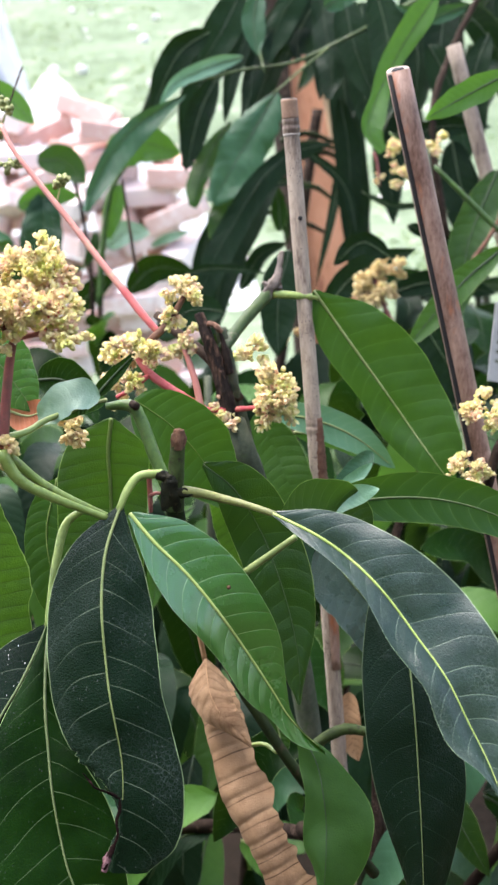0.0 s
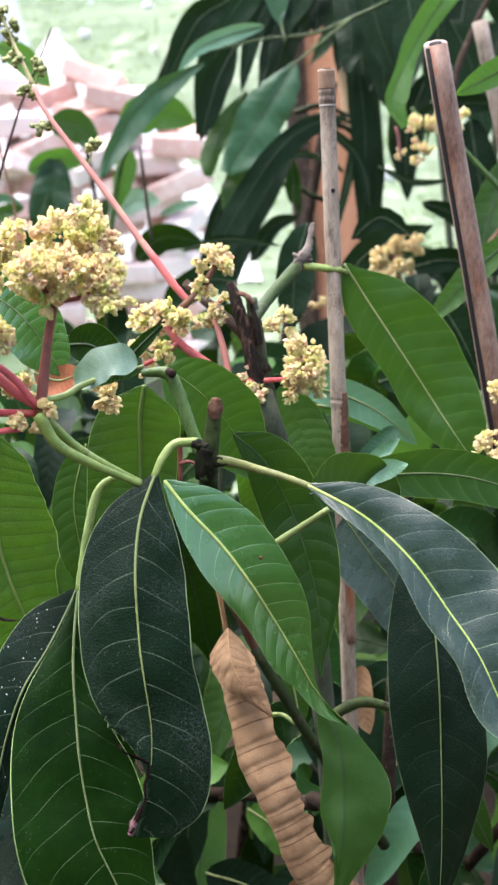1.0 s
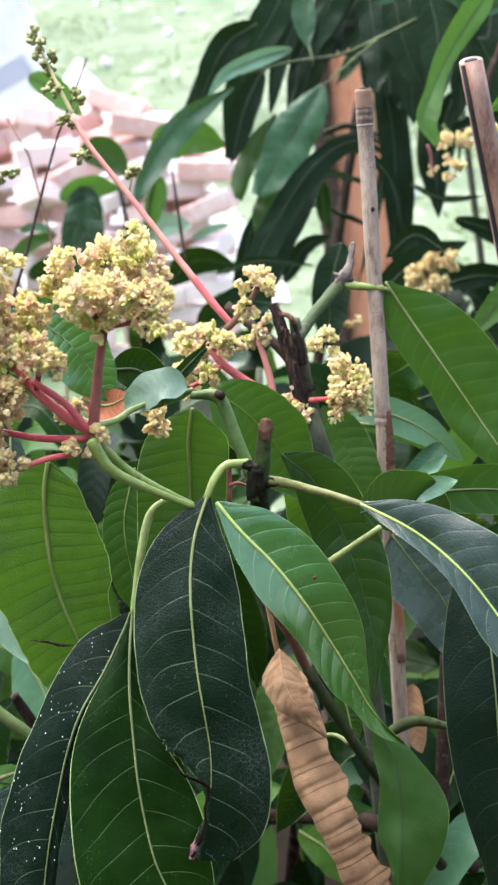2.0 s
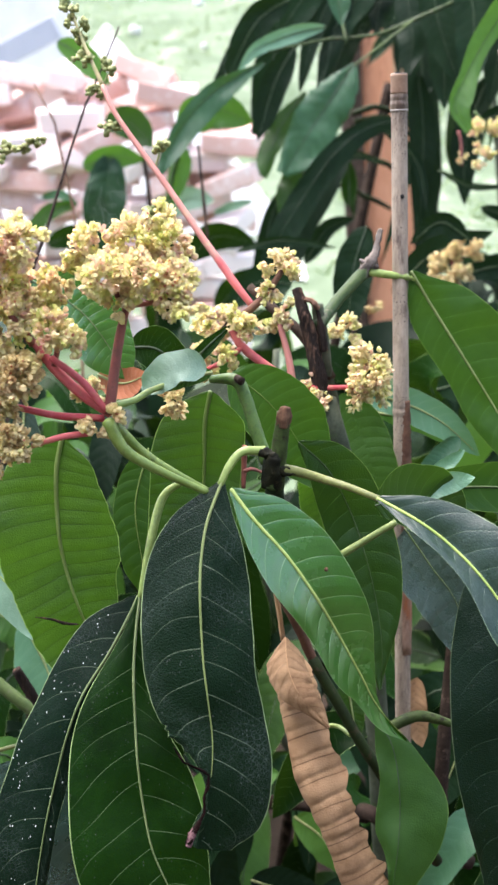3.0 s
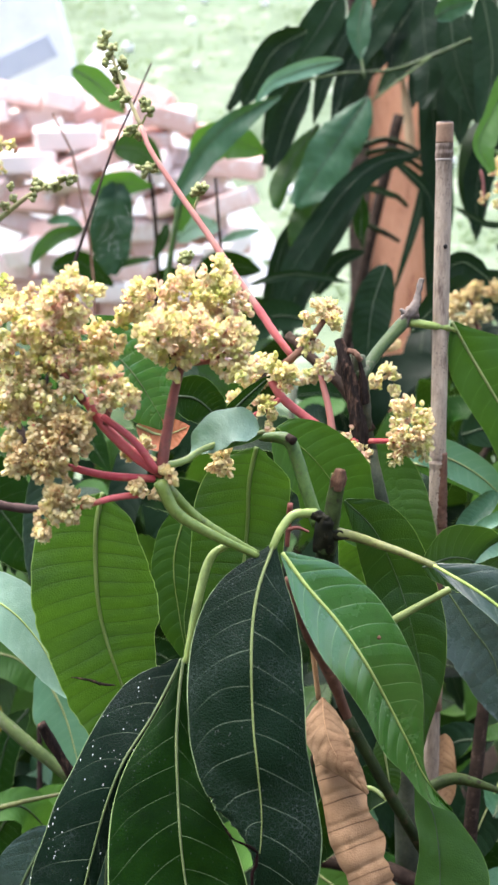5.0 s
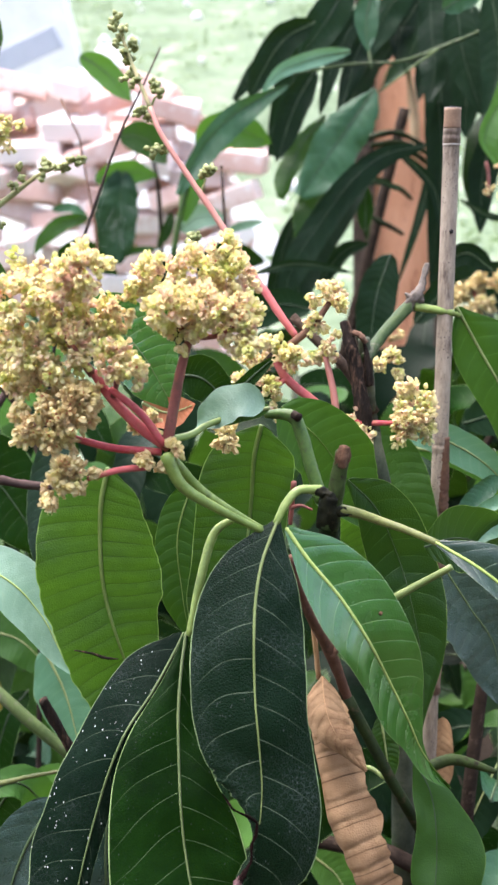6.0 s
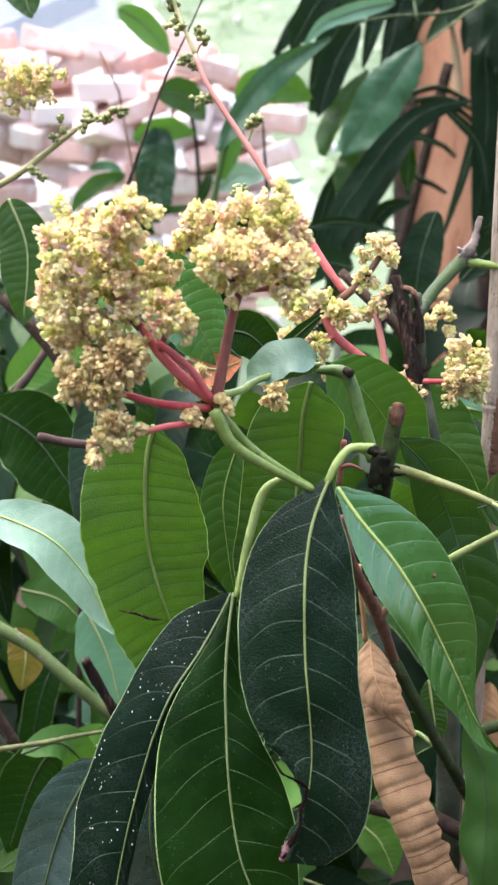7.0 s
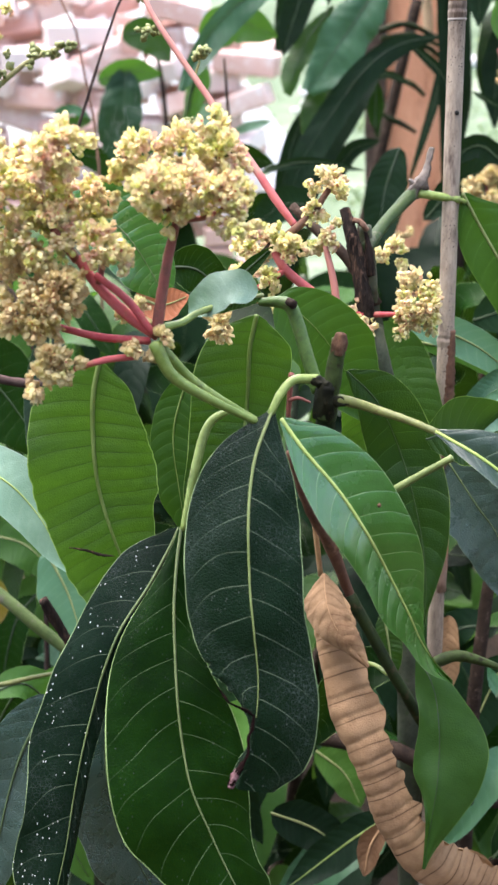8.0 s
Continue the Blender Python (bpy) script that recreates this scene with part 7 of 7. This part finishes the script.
leaf(shrub, ((-0.3419, 2.0022, 0.9382), (-0.2918, 2.0057, 0.9477), (-0.2316, 1.9920, 0.9100)), 0.0221, (-0.0346, -0.9749, 0.2200), 'deep', seed=197, rib='rib_far', curl=0.3)
leaf(shrub, ((-0.0912, 1.9920, 0.9100), (-0.0411, 2.0057, 0.9477), (0.0291, 2.0022, 0.9382)), 0.0261, (0.0422, -0.9831, 0.1782), 'deep', seed=198, rib='rib_far', curl=0.3)
leaf(shrub, ((-0.0417, 1.9884, 0.8187), (-0.0010, 2.0023, 0.8568), (0.0600, 2.0093, 0.8759)), 0.0285, (0.0580, -0.9668, 0.2490), 'deep', seed=199, rib='rib_far', curl=0.3)
leaf(shrub, ((-0.1872, 1.9885, 0.8803), (-0.1519, 2.0023, 0.9180), (-0.1116, 2.0092, 0.9369)), 0.0201, (0.1069, -0.9715, 0.2114), 'deep', seed=200, rib='rib_far', curl=0.3)
leaf(shrub, ((-0.1377, 2.0000, 1.0201), (-0.1436, 1.9850, 0.9958), (-0.1612, 1.9700, 0.9634)), 0.0098, (0.0570, -0.9621, 0.2667), 'deep', seed=209, rib='rib_far', rib_width=0.0007, curl=0.3)
leaf(shrub, ((-0.3494, 2.0200, 1.0175), (-0.3151, 2.0100, 1.0237), (-0.2816, 2.0000, 1.0064)), 0.0089, (0.1362, -0.9577, 0.2535), 'teal', seed=210, rib='rib_far', rib_width=0.0007, curl=0.3)
leaf(shrub, ((-0.2418, 1.9700, 0.9455), (-0.1980, 1.9650, 0.9594), (-0.1547, 1.9600, 0.9653)), 0.0069, (0.0819, -0.9551, 0.2846), 'mid', seed=211, rib='rib_far', rib_width=0.0007, curl=0.3)
limb(shrub, 'stem', ((-0.0945, 1.0100, 1.2973), (-0.1121, 0.9957, 1.2581), (-0.1282, 0.9866, 1.2244), (-0.1561, 0.9588, 1.1421), (-0.1733, 0.9454, 1.0907), (-0.1905, 0.9370, 0.9505), (-0.2040, 0.8990, 0.5537), (-0.2106, 0.7550, -0.1343)), (0.0007, 0.0015, 0.0019, 0.0026, 0.0030, 0.0030, 0.0035, 0.0040,), 'stembark', rough=0.1)
limb(shrub, 'stem', ((-0.2314, 1.3603, 1.2365), (-0.2100, 1.3470, 1.1999), (-0.1957, 1.3225, 1.1327), (-0.1827, 1.2936, 1.0533), (-0.1761, 1.1958, 0.7845), (-0.1627, 0.9186, -0.1233)), (0.0013, 0.0016, 0.0020, 0.0020, 0.0026, 0.0033,), 'brownbark')
limb(shrub, 'stem', ((-0.1378, 1.9349, 0.9015), (-0.1269, 1.9483, 0.9868), (-0.1067, 1.9646, 1.0797), (-0.0730, 1.9843, 1.1339), (0.0419, 2.2679, 1.2352)), (0.0060, 0.0050, 0.0040, 0.0030, 0.0020), 'shoot')
limb(shrub, 'stem', ((-0.1568, 1.9803, 0.8617), (-0.1559, 2.0147, 0.9561), (-0.1655, 2.0386, 1.0715), (-0.1839, 2.0464, 1.1431)), (0.0049, 0.0039, 0.0039, 0.0031), 'bark')
limb(shrub, 'stem', ((-0.22, 2.03, 0.0), (-0.17, 2.03, 0.45), (-0.1378, 1.9349, 0.9015)), (0.0090, 0.0075, 0.0055), 'bark')
limb(shrub, 'stem', ((-0.0357, 1.3979, 1.0474), (-0.0427, 1.4243, 1.1198), (-0.0462, 1.4386, 1.1593)), (0.0021, 0.0021, 0.0014,), 'bark')
# ---- stakes, rod and post ----
CANE_TOP, CANE_FOOT = (0.1183, 0.8073, 1.2638), (0.1584, 0.6528, -0.1200)
THICK_TOP, THICK_FOOT = (0.2020, 0.8416, 1.2780), (0.4565, 0.6140, -0.1200)
GREY_TOP, GREY_FOOT = (0.3529, 1.3418, 1.2963), (0.6964, 1.1446, -0.1200)
ROD_TOP, ROD_FOOT = (0.2751, 2.1242, 1.2009), (-0.0005, 1.9227, -0.1200)
CARD_TOP, CARD_FOOT = (0.3220, 1.0485, 1.0503), (0.3198, 1.0218, 0.9711)
WEB_AT = (-0.2274, 1.9300, 1.0137)
PLANK_END = (-1.0238, 6.7108, 1.3179)
PLANK_TILT = -24.8
POST_TOP, POST_FOOT = (0.2801, 2.5160, 1.6341), (0.3480, 2.1731, -0.1200)


def rod_part(parent, name, top, foot, radii, material, seg=14, rings=60, rough=0.01, label=""):
    return part(name, *[(np.array(v) - np.array(parent_base(parent)), f) for v, f in [tube_mesh([foot, tuple((np.array(top) + np.array(foot)) / 2), top], radii, seg, rings, rough, 5, 1.0, 0.02)]][0], material, parent, label)


def cane_stake(top, foot, r, material, nodes_at, label, hollow=True, skew=0.42):
    """A cane pushed into the soil: shaft, swollen joints with their ring scars, an open cut end."""
    t, b = np.array(top), np.array(foot)
    axis = (t - b) / np.linalg.norm(t - b)
    ob = thing("bamboo_stake", tuple(b + axis * 0.12), label, "stake", "stakes in the bed")
    rod_part(ob, "shaft", tuple(t), tuple(b), (r * 1.15, r * 1.08, r), material)
    for d in nodes_at:
        c = t - axis * d
        v, f = tube_mesh([tuple(c - axis * r * 1.2), tuple(c - axis * r * 0.2), tuple(c), tuple(c + axis * r * 0.2), tuple(c + axis * r * 1.2)],
                         (r * 1.02, r * 1.08, r * 1.13, r * 1.03, r * 1.10, r * 1.06, r * 1.0), 14, 24, 0.01)
        part("joint", np.array(v) - np.array(ob.location), f, material, ob)
    if hollow:
        for name, q, rise, mat, note in (("rim", 0.97, 0.0006, MAT["cane"], "pale cut rim"), ("bore", 0.55, 0.0012, MAT["black"], "dark hollow core")):
            slant = axis + np.array((0.0, -skew, 0.0))
            slant /= np.linalg.norm(slant)
            v, f = tube_mesh([tuple(t - slant * r * 0.1), tuple(t + slant * (rise + r * 0.12))], (r * q, r * q), 18, 3, 0.03, 0, 1.0, 0.01)
            part(name, np.array(v) - np.array(ob.location), f, mat, ob, note)
    return ob, t, axis


stake, t0, ax = cane_stake(CANE_TOP, CANE_FOOT, 0.0057, MAT["cane"], (0.017, 0.235), "weathered grey bamboo cane with a small bored hole", skew=0.1)
v, f = tube_mesh([tuple(t0 - ax * 0.081 + np.array((0.0010, -0.0052, 0.0))), tuple(t0 - ax * 0.081 + np.array((0.0012, -0.0066, -0.001)))], (0.0016, 0.0013), 8, 3)
part("bore_hole", np.array(v) - np.array(stake.location), f, MAT["black"], stake, "dark bored hole")
rod_part(stake, "stained_end", tuple(t0 + ax * 0.0004), tuple(t0 - ax * 0.0125), (0.0061, 0.0059, 0.0060), MAT["cane_end"], 14, 12, 0.01, "rust-stained cut end")
rod_part(stake, "ring", tuple(t0 - ax * 0.0228), tuple(t0 - ax * 0.0240), (0.0062, 0.0063, 0.0062), MAT["silverskin"], 18, 6, 0.0, "whitish ring below the joint")
right = np.array((0.0026, -0.0024, 0.0))
rod_part(stake, "torn_skin", tuple(t0 - ax * 0.229 + right), tuple(t0 - ax * 0.285 + right), (0.0047, 0.0043, 0.0036), MAT["brownbark"], 12, 40, 0.14, "torn brown skin below the joint")
thick, t1, ax1 = cane_stake(THICK_TOP, THICK_FOOT, 0.0088, MAT["cane_red"], (0.30,), "thick red-brown bamboo stake, cut square")
v, f = tube_mesh([tuple(t1 - ax1 * d + np.array((-0.0074, -0.0052, 0.0))) for d in (0.6, 0.2, 0.002)], (0.0024, 0.0022, 0.0018), 8, 20, 0.1)
part("crack", np.array(v) - np.array(thick.location), f, MAT["black"], thick, "long dark drying crack")
cane_stake(GREY_TOP, GREY_FOOT, 0.0088, MAT["cane"], (0.22,), "grey cane stake in the shade", False)
rod = thing("wooden_rod", ROD_FOOT, "dark thin rod leaning on the post", "rod")
rod_part(rod, "shaft", ROD_TOP, ROD_FOOT, (0.012, 0.011, 0.010), MAT["bark"])


def split_post(top, foot):
    """A split log set upright: round dark bark behind, a flat orange cleft face."""
    t, b = np.array(top), np.array(foot)
    ob = thing("wooden_post", tuple(b), "split wooden post, orange heartwood and dark bark", "post")
    rows = 40
    for name, arc, mat in (("bark_side", (100, 235), MAT["bark"]), ("cleft_face", (235, 460), WOOD)):
        verts, faces = [], []
        k = 15
        for i in range(rows):
            s = i / (rows - 1)
            c = b + (t - b) * s - b
            for j in range(k):
                th = radians(arc[0] + (arc[1] - arc[0]) * j / (k - 1))
                r = 0.084 * (1 + 0.07 * noise.noise((s * 5, j * 0.4, 2.0)) + (0.05 * noise.noise((s * 22, j * 1.1, 0.0))))
                x, y = r * math.cos(th), r * math.sin(th)
                if mat is WOOD and y < -0.042:
                    y = -0.042 + 0.15 * (y + 0.042)
                verts.append(c + np.array((x, y, 0)))
        faces = [(i * k + j, i * k + j + 1, (i + 1) * k + j + 1, (i + 1) * k + j) for i in range(rows - 1) for j in range(k - 1)]
        part(name, verts, faces, mat, ob)
    return ob


post = split_post(POST_TOP, POST_FOOT)
limb(post, "torn_edge", ((0.3012, 2.3000, 1.2667), (0.3128, 2.3000, 1.2172), (0.3218, 2.3000, 1.1594), (0.3304, 2.3000, 1.0952)), (0.004, 0.010, 0.011, 0.005), "palewood", label="pale freshly torn edge", rough=0.05, flute=0.3, squash=0.6)


# ---- foliage deeper in the bed ----
def understorey(name, base, label, count, lo, hi, kinds, seed, size=(0.09, 0.17)):
    """A bush of drooping leaves on thin stems."""
    rs = np.random.RandomState(seed)
    ob = thing(name, base, label, "bush")
    for s in range(5):
        x, y = rs.uniform(lo[0], hi[0]), rs.uniform(lo[1], hi[1])
        limb(ob, "stem", ((base[0] + rs.uniform(-0.05, 0.05), base[1] + rs.uniform(-0.05, 0.05), 0.0), ((base[0] + x) / 2, (base[1] + y) / 2, hi[2] * 0.5), (x, y, hi[2] * 0.97)),
             (0.009, 0.007, 0.004), "bark" if s % 2 else "greybark")
    for i in range(count):
        p = np.array([rs.uniform(a, b) for a, b in zip(lo, hi)])
        l = rs.uniform(*size)
        yaw, droop = rs.uniform(0, 6.28), rs.uniform(0.2, 1.2)
        d = np.array([math.cos(yaw) * math.cos(droop), math.sin(yaw) * math.cos(droop), -math.sin(droop)])
        mid = p + d * l * 0.5 + np.array([0, 0, 0.02])
        end = p + d * l + np.array([0, 0, -0.03 * l / 0.15])
        face = np.array([rs.uniform(-0.5, 0.5), -0.6 + rs.uniform(-0.3, 0.3), 0.8])
        leaf(ob, (p, mid, end), l * rs.uniform(0.14, 0.2), face, kinds[rs.randint(len(kinds))], rows=16, cols=6, seed=i, curl=rs.uniform(0.1, 0.5), rib="rib_far", ribs=i % 2 == 0)
    return ob


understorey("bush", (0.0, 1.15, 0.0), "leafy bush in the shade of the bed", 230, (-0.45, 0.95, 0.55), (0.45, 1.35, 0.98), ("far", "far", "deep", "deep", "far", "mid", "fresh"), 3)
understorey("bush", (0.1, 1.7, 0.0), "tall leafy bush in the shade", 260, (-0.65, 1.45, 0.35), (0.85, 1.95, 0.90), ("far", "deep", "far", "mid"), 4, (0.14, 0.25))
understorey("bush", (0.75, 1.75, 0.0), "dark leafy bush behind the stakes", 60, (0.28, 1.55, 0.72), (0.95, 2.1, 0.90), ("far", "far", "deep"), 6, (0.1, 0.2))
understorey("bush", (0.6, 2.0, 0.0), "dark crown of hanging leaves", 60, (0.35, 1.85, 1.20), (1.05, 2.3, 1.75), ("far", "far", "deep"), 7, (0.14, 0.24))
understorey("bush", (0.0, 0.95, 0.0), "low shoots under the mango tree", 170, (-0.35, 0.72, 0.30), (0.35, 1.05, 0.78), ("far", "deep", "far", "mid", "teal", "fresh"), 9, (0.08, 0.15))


# ---- garden behind: brick stack, path, rubble, hedge ----
# bed stretched unseen behind the camera to cut light bounced up at the leaves
bed = part("garden_bed", [(x, y, 0.03 + 0.02 * noise.noise((x * 5, y * 5, 0))) for y in np.linspace(-3.0, 2.9, 30) for x in np.linspace(-5.0, 5.0, 30)],
           [(j * 30 + i, j * 30 + i + 1, (j + 1) * 30 + i + 1, (j + 1) * 30 + i) for j in range(29) for i in range(29)], SOIL, None, "garden bed soil darkened for shade, carried on unseen behind the camera", kind="structure")


def brick_mesh(seed):
    """A worn brick 230 x 110 x 70 mm with blunted, chipped corners."""
    rs = random.Random(seed)
    bm = bmesh.new()
    bmesh.ops.create_cube(bm, size=1.0)
    for q in bm.verts:
        q.co = Vector((q.co.x * 0.23, q.co.y * 0.11, q.co.z * 0.072)) + Vector([rs.uniform(-0.006, 0.006) for _ in range(3)])
    bmesh.ops.bevel(bm, geom=bm.edges[:], offset=0.006, segments=1, affect='EDGES')
    me = bpy.data.meshes.new("brick")
    bm.to_mesh(me)
    bm.free()
    me.materials.append(BRICK)
    return me


BRICKS = [brick_mesh(s) for s in range(5)]


def brick_stack(base, courses, label, seed):
    """Bricks stacked dry in uneven courses, the upper ones askew."""
    rs = random.Random(seed)
    ob = thing("brick_stack", base, label, "brick stack")
    for row in range(2):
        for c, top in enumerate(courses):
            for h in range(0 if row == 0 else top - 6, top - (0 if row else rs.choice((1, 2, 3)))):
                loose = h >= top - 8
                q = new("brick", rs.choice(BRICKS))
                q.parent = ob
                end_on = rs.random() < (0.45 if loose else 0.15)
                q.location = (c * 0.245 + (h % 2) * 0.11 + rs.uniform(-0.03, 0.03), row * 0.2 + rs.uniform(-0.05, 0.05), 0.036 + h * 0.078 + (rs.uniform(0, 0.02) if loose else 0))
                tip = 0.38 if loose else 0.08
                q.rotation_euler = (rs.uniform(-tip, tip), rs.uniform(-tip, tip), rs.uniform(-0.3, 0.3) + (rs.choice((1.3, 0.8, -0.9)) if end_on else 0))
    return ob


v, f = tube_mesh([tuple(t0 - ax * 0.43 + np.array((0.0022, -0.0026, 0.0))), tuple(t0 - ax * 0.34 + np.array((0.0024, -0.0028, 0.0))), tuple(t0 - ax * 0.236 + np.array((0.0016, -0.0026, 0.0)))], (0.0046, 0.0048, 0.0030), 10, 20, 0.08)
part("split", np.array(v) - np.array(stake.location), f, MAT["cane_red"], stake, "split red-brown lower length")


brick_stack((-1.62, 4.35, 0.0), (14, 14, 15, 15, 15, 15, 13), "loose stack of old pink bricks, paled for glare", 5)


def rubble(name, label, count, lo, hi, size, material, seed):
    """Broken lumps strewn over the grass."""
    rs = np.random.RandomState(seed)
    ob = thing(name, (0, 0, 0), label, "rubble", kind="stuff")
    verts, faces = [], []
    for _ in range(count):
        c = np.array([rs.uniform(lo[0], hi[0]), rs.uniform(lo[1], hi[1]), 0.0])
        c[2] = uneven(c[0], c[1])
        s = rs.uniform(*size)
        bm = bmesh.new()
        bmesh.ops.create_icosphere(bm, subdivisions=1, radius=s)
        o = len(verts)
        k = rs.uniform(0.5, 1.1, 3)
        verts += [c + np.array(q.co) * k * rs.uniform(0.8, 1.15) + np.array((0, 0, s * 0.3)) for q in bm.verts]
        faces += [tuple(q.index + o for q in f.verts) for f in bm.faces]
        bm.free()
    part("lump", verts, faces, material, ob, kind="stuff")
    return ob


rubble("rubble", "white broken stones strewn over the meadow", 130, (-4.5, 5.2), (6, 19), (0.03, 0.10), STONE, 8)


def weeds(count, lo, hi, seed):
    """Low weeds over the bank: small leaves in loose clumps."""
    rs = np.random.RandomState(seed)
    verts, faces = [], []
    for _ in range(count // 25):
        x, y, tall = rs.uniform(lo[0], hi[0]), lo[1] + (hi[1] - lo[1]) * rs.rand() ** 1.4, rs.uniform(0.06, 0.3)
        for _ in range(25):
            c = np.array([x, y, uneven(x, y)]) + np.array([rs.normal() * 0.14, rs.normal() * 0.14, tall * rs.rand()])
            a, b = rs.normal(size=3), rs.normal(size=3)
            a[2] *= 0.4
            a, b = a / np.linalg.norm(a) * rs.uniform(0.02, 0.05), b / np.linalg.norm(b) * 0.02
            o = len(verts)
            verts += [c - a, c + b, c + a, c - b]
            faces.append((o, o + 1, o + 2, o + 3))
    ob = thing("weed_patch", (0, 0, 0), "pale green weeds over the bank", "weeds", kind="stuff")
    part("leaves", verts, faces, WEEDS, ob, kind="stuff")


WEEDS = petal_material("weed_leaves", ((0.13, 0.22, 0.09), (0.20, 0.30, 0.14), (0.10, 0.17, 0.06), (0.34, 0.40, 0.28)), 0.4)
weeds(9000, (-5, 5.5), (7, 17), 31)

def sand_heap(base, rx, ry, h, seed):
    """A heap of pale sand with a slumped, uneven flank."""
    ob = thing("sand_heap", base, "heap of white building sand behind the bricks", "sand heap")
    verts, n = [], 36
    for j in range(n):
        for i in range(n):
            x, y = 2 * i / (n - 1) - 1, 2 * j / (n - 1) - 1
            d = max(0.0, 1 - math.hypot(x, y))
            verts.append((x * rx, y * ry, h * d ** 0.8 * (1 + 0.15 * noise.noise((x * 3, y * 3, seed))) + 0.03 * noise.noise((x * 9, y * 9, seed))))
    part("sand", verts, [(j * n + i, j * n + i + 1, (j + 1) * n + i + 1, (j + 1) * n + i) for j in range(n - 1) for i in range(n - 1)], STONE, ob)


sand_heap((-0.8, 7.0, 0.0), 1.15, 0.9, 1.3, 4.0)


def paper_tag(top, foot):
    """A small card on a wire, with faint lines of writing as plain bars."""
    t, b = np.array(top), np.array(foot)
    ob = thing("plant_tag", (t[0] + 0.03, t[1], 0.0), "pale grey paper tag with faint grey lines", "tag")
    o = np.array(ob.location)
    h = t[2] - b[2]
    bm = bmesh.new()
    bmesh.ops.create_cube(bm, size=1.0)
    for q in bm.verts:
        q.co = Vector((q.co.x * 0.06, q.co.y * 0.0012, q.co.z * h))
    bmesh.ops.bevel(bm, geom=bm.edges[:], offset=0.0004, segments=1, affect='EDGES')
    me = bpy.data.meshes.new("card")
    bm.to_mesh(me)
    bm.free()
    me.materials.append(CARD)
    card = new("card", me)
    card.parent = ob
    card.location = (0.0, 0.0, (t[2] + b[2]) / 2)
    card.rotation_euler = (-0.35, 0.34, 0.3)
    for k in range(5):
        w = (0.040, 0.046, 0.034, 0.044, 0.028)[k]
        z = h * (0.22 - 0.12 * k)
        part("bar", [(-0.024, -0.0009, z), (-0.024 + w, -0.0009, z), (-0.024 + w, -0.0009, z + 0.003), (-0.024, -0.0009, z + 0.003)], [(0, 1, 2, 3)], MAT["greybark"], card)
    v, f = tube_mesh([(0, 0.002, 0), (0.002, 0.003, t[2] * 0.5), (0, 0.002, t[2] - h * 0.2)], (0.0015, 0.0015, 0.0015), 6, 12)
    part("wire", v, f, MAT["bark"], ob)


CARD = plain_material("grey_paper", (0.20, 0.20, 0.185), (0.28, 0.285, 0.26), 30, 0.8, 0.0002)
paper_tag(CARD_TOP, CARD_FOOT)

# white backdrop added for glare on pale ground, and a grey plank behind the bricks
wall = part("garden_wall", [(-7, 9.0, 0), (-0.95, 9.0, 0), (-0.95, 9.25, 0), (-7, 9.25, 0), (-7, 9.0, 3.4), (-1.75, 9.0, 3.4), (-1.75, 9.25, 3.4), (-7, 9.25, 3.4)],
            [(0, 1, 5, 4), (1, 2, 6, 5), (2, 3, 7, 6), (3, 0, 4, 7), (4, 5, 6, 7)], STONE, None, "white upright backdrop standing in for glare on pale ground", kind="structure")
wall.data.polygons.foreach_set("use_smooth", [False] * 5)
plank = thing("plank", (PLANK_END[0], PLANK_END[1], 0.0), "long grey-blue plank leaning over the bricks", "plank")
bm = bmesh.new()
bmesh.ops.create_cube(bm, size=1.0)
for q in bm.verts:
    q.co = Vector((q.co.x * 2.0, q.co.y * 0.05, q.co.z * 0.13))
bmesh.ops.bevel(bm, geom=bm.edges[:], offset=0.005, segments=1, affect='EDGES')
board = bpy.data.meshes.new("board")
bm.to_mesh(board)
bm.free()
board.materials.append(PATHWAY)
board_ob = new("board", board)
board_ob.parent = plank
board_ob.matrix_basis = pose(-1.0 * math.cos(radians(PLANK_TILT)), 0.0, PLANK_END[2] + 1.0 * math.sin(radians(PLANK_TILT)), 0, PLANK_TILT, 0)
for x, z in ((-1.2, 0.4), (-0.3, PLANK_END[2] - 0.2)):
    v, f = tube_mesh([(x, 0.05, 0), (x, 0.05, z / 2), (x, 0.05, z)], (0.025, 0.025, 0.025), 8, 6)
    part("leg", v, f, MAT["greybark"], plank)

# plain unseen wall added behind the camera, keeps low sky off the leaves
unseen_wall = part("wall_south", [(x, y, z) for z in (0, 3.2) for x, y in ((-6, -3.0), (6, -3.0), (6, -3.25), (-6, -3.25))],
             [(0, 1, 5, 4), (1, 2, 6, 5), (2, 3, 7, 6), (3, 0, 4, 7), (4, 5, 6, 7)], PLASTER, None, "plain unseen wall added to block low sky", kind="structure")
unseen_wall.data.polygons.foreach_set("use_smooth", [False] * 5)


def cobweb(centre, spread, seed):
    """Torn grey threads strung between a stem and a leaf."""
    rs = np.random.RandomState(seed)
    ob = thing("cobweb", centre, "torn grey cobweb hanging on the shrub", "cobweb")
    for _ in range(34):
        a = rs.normal(size=3) * spread * np.array([0.5, 0.25, 1.0])
        b = a + rs.normal(size=3) * spread * np.array([0.55, 0.3, 0.7])
        v, f = tube_mesh([a, (a + b) / 2 + np.array([0, 0, -0.1 * spread]), b], (0.00010, 0.00007, 0.00010), 4, 6)
        part("thread", v, f, WEB, ob)


WEB = plain_material("grey_thread", (0.55, 0.56, 0.54), (0.7, 0.71, 0.69), 80, 0.7, 0.0001)
cobweb(WEB_AT, 0.020, 12)
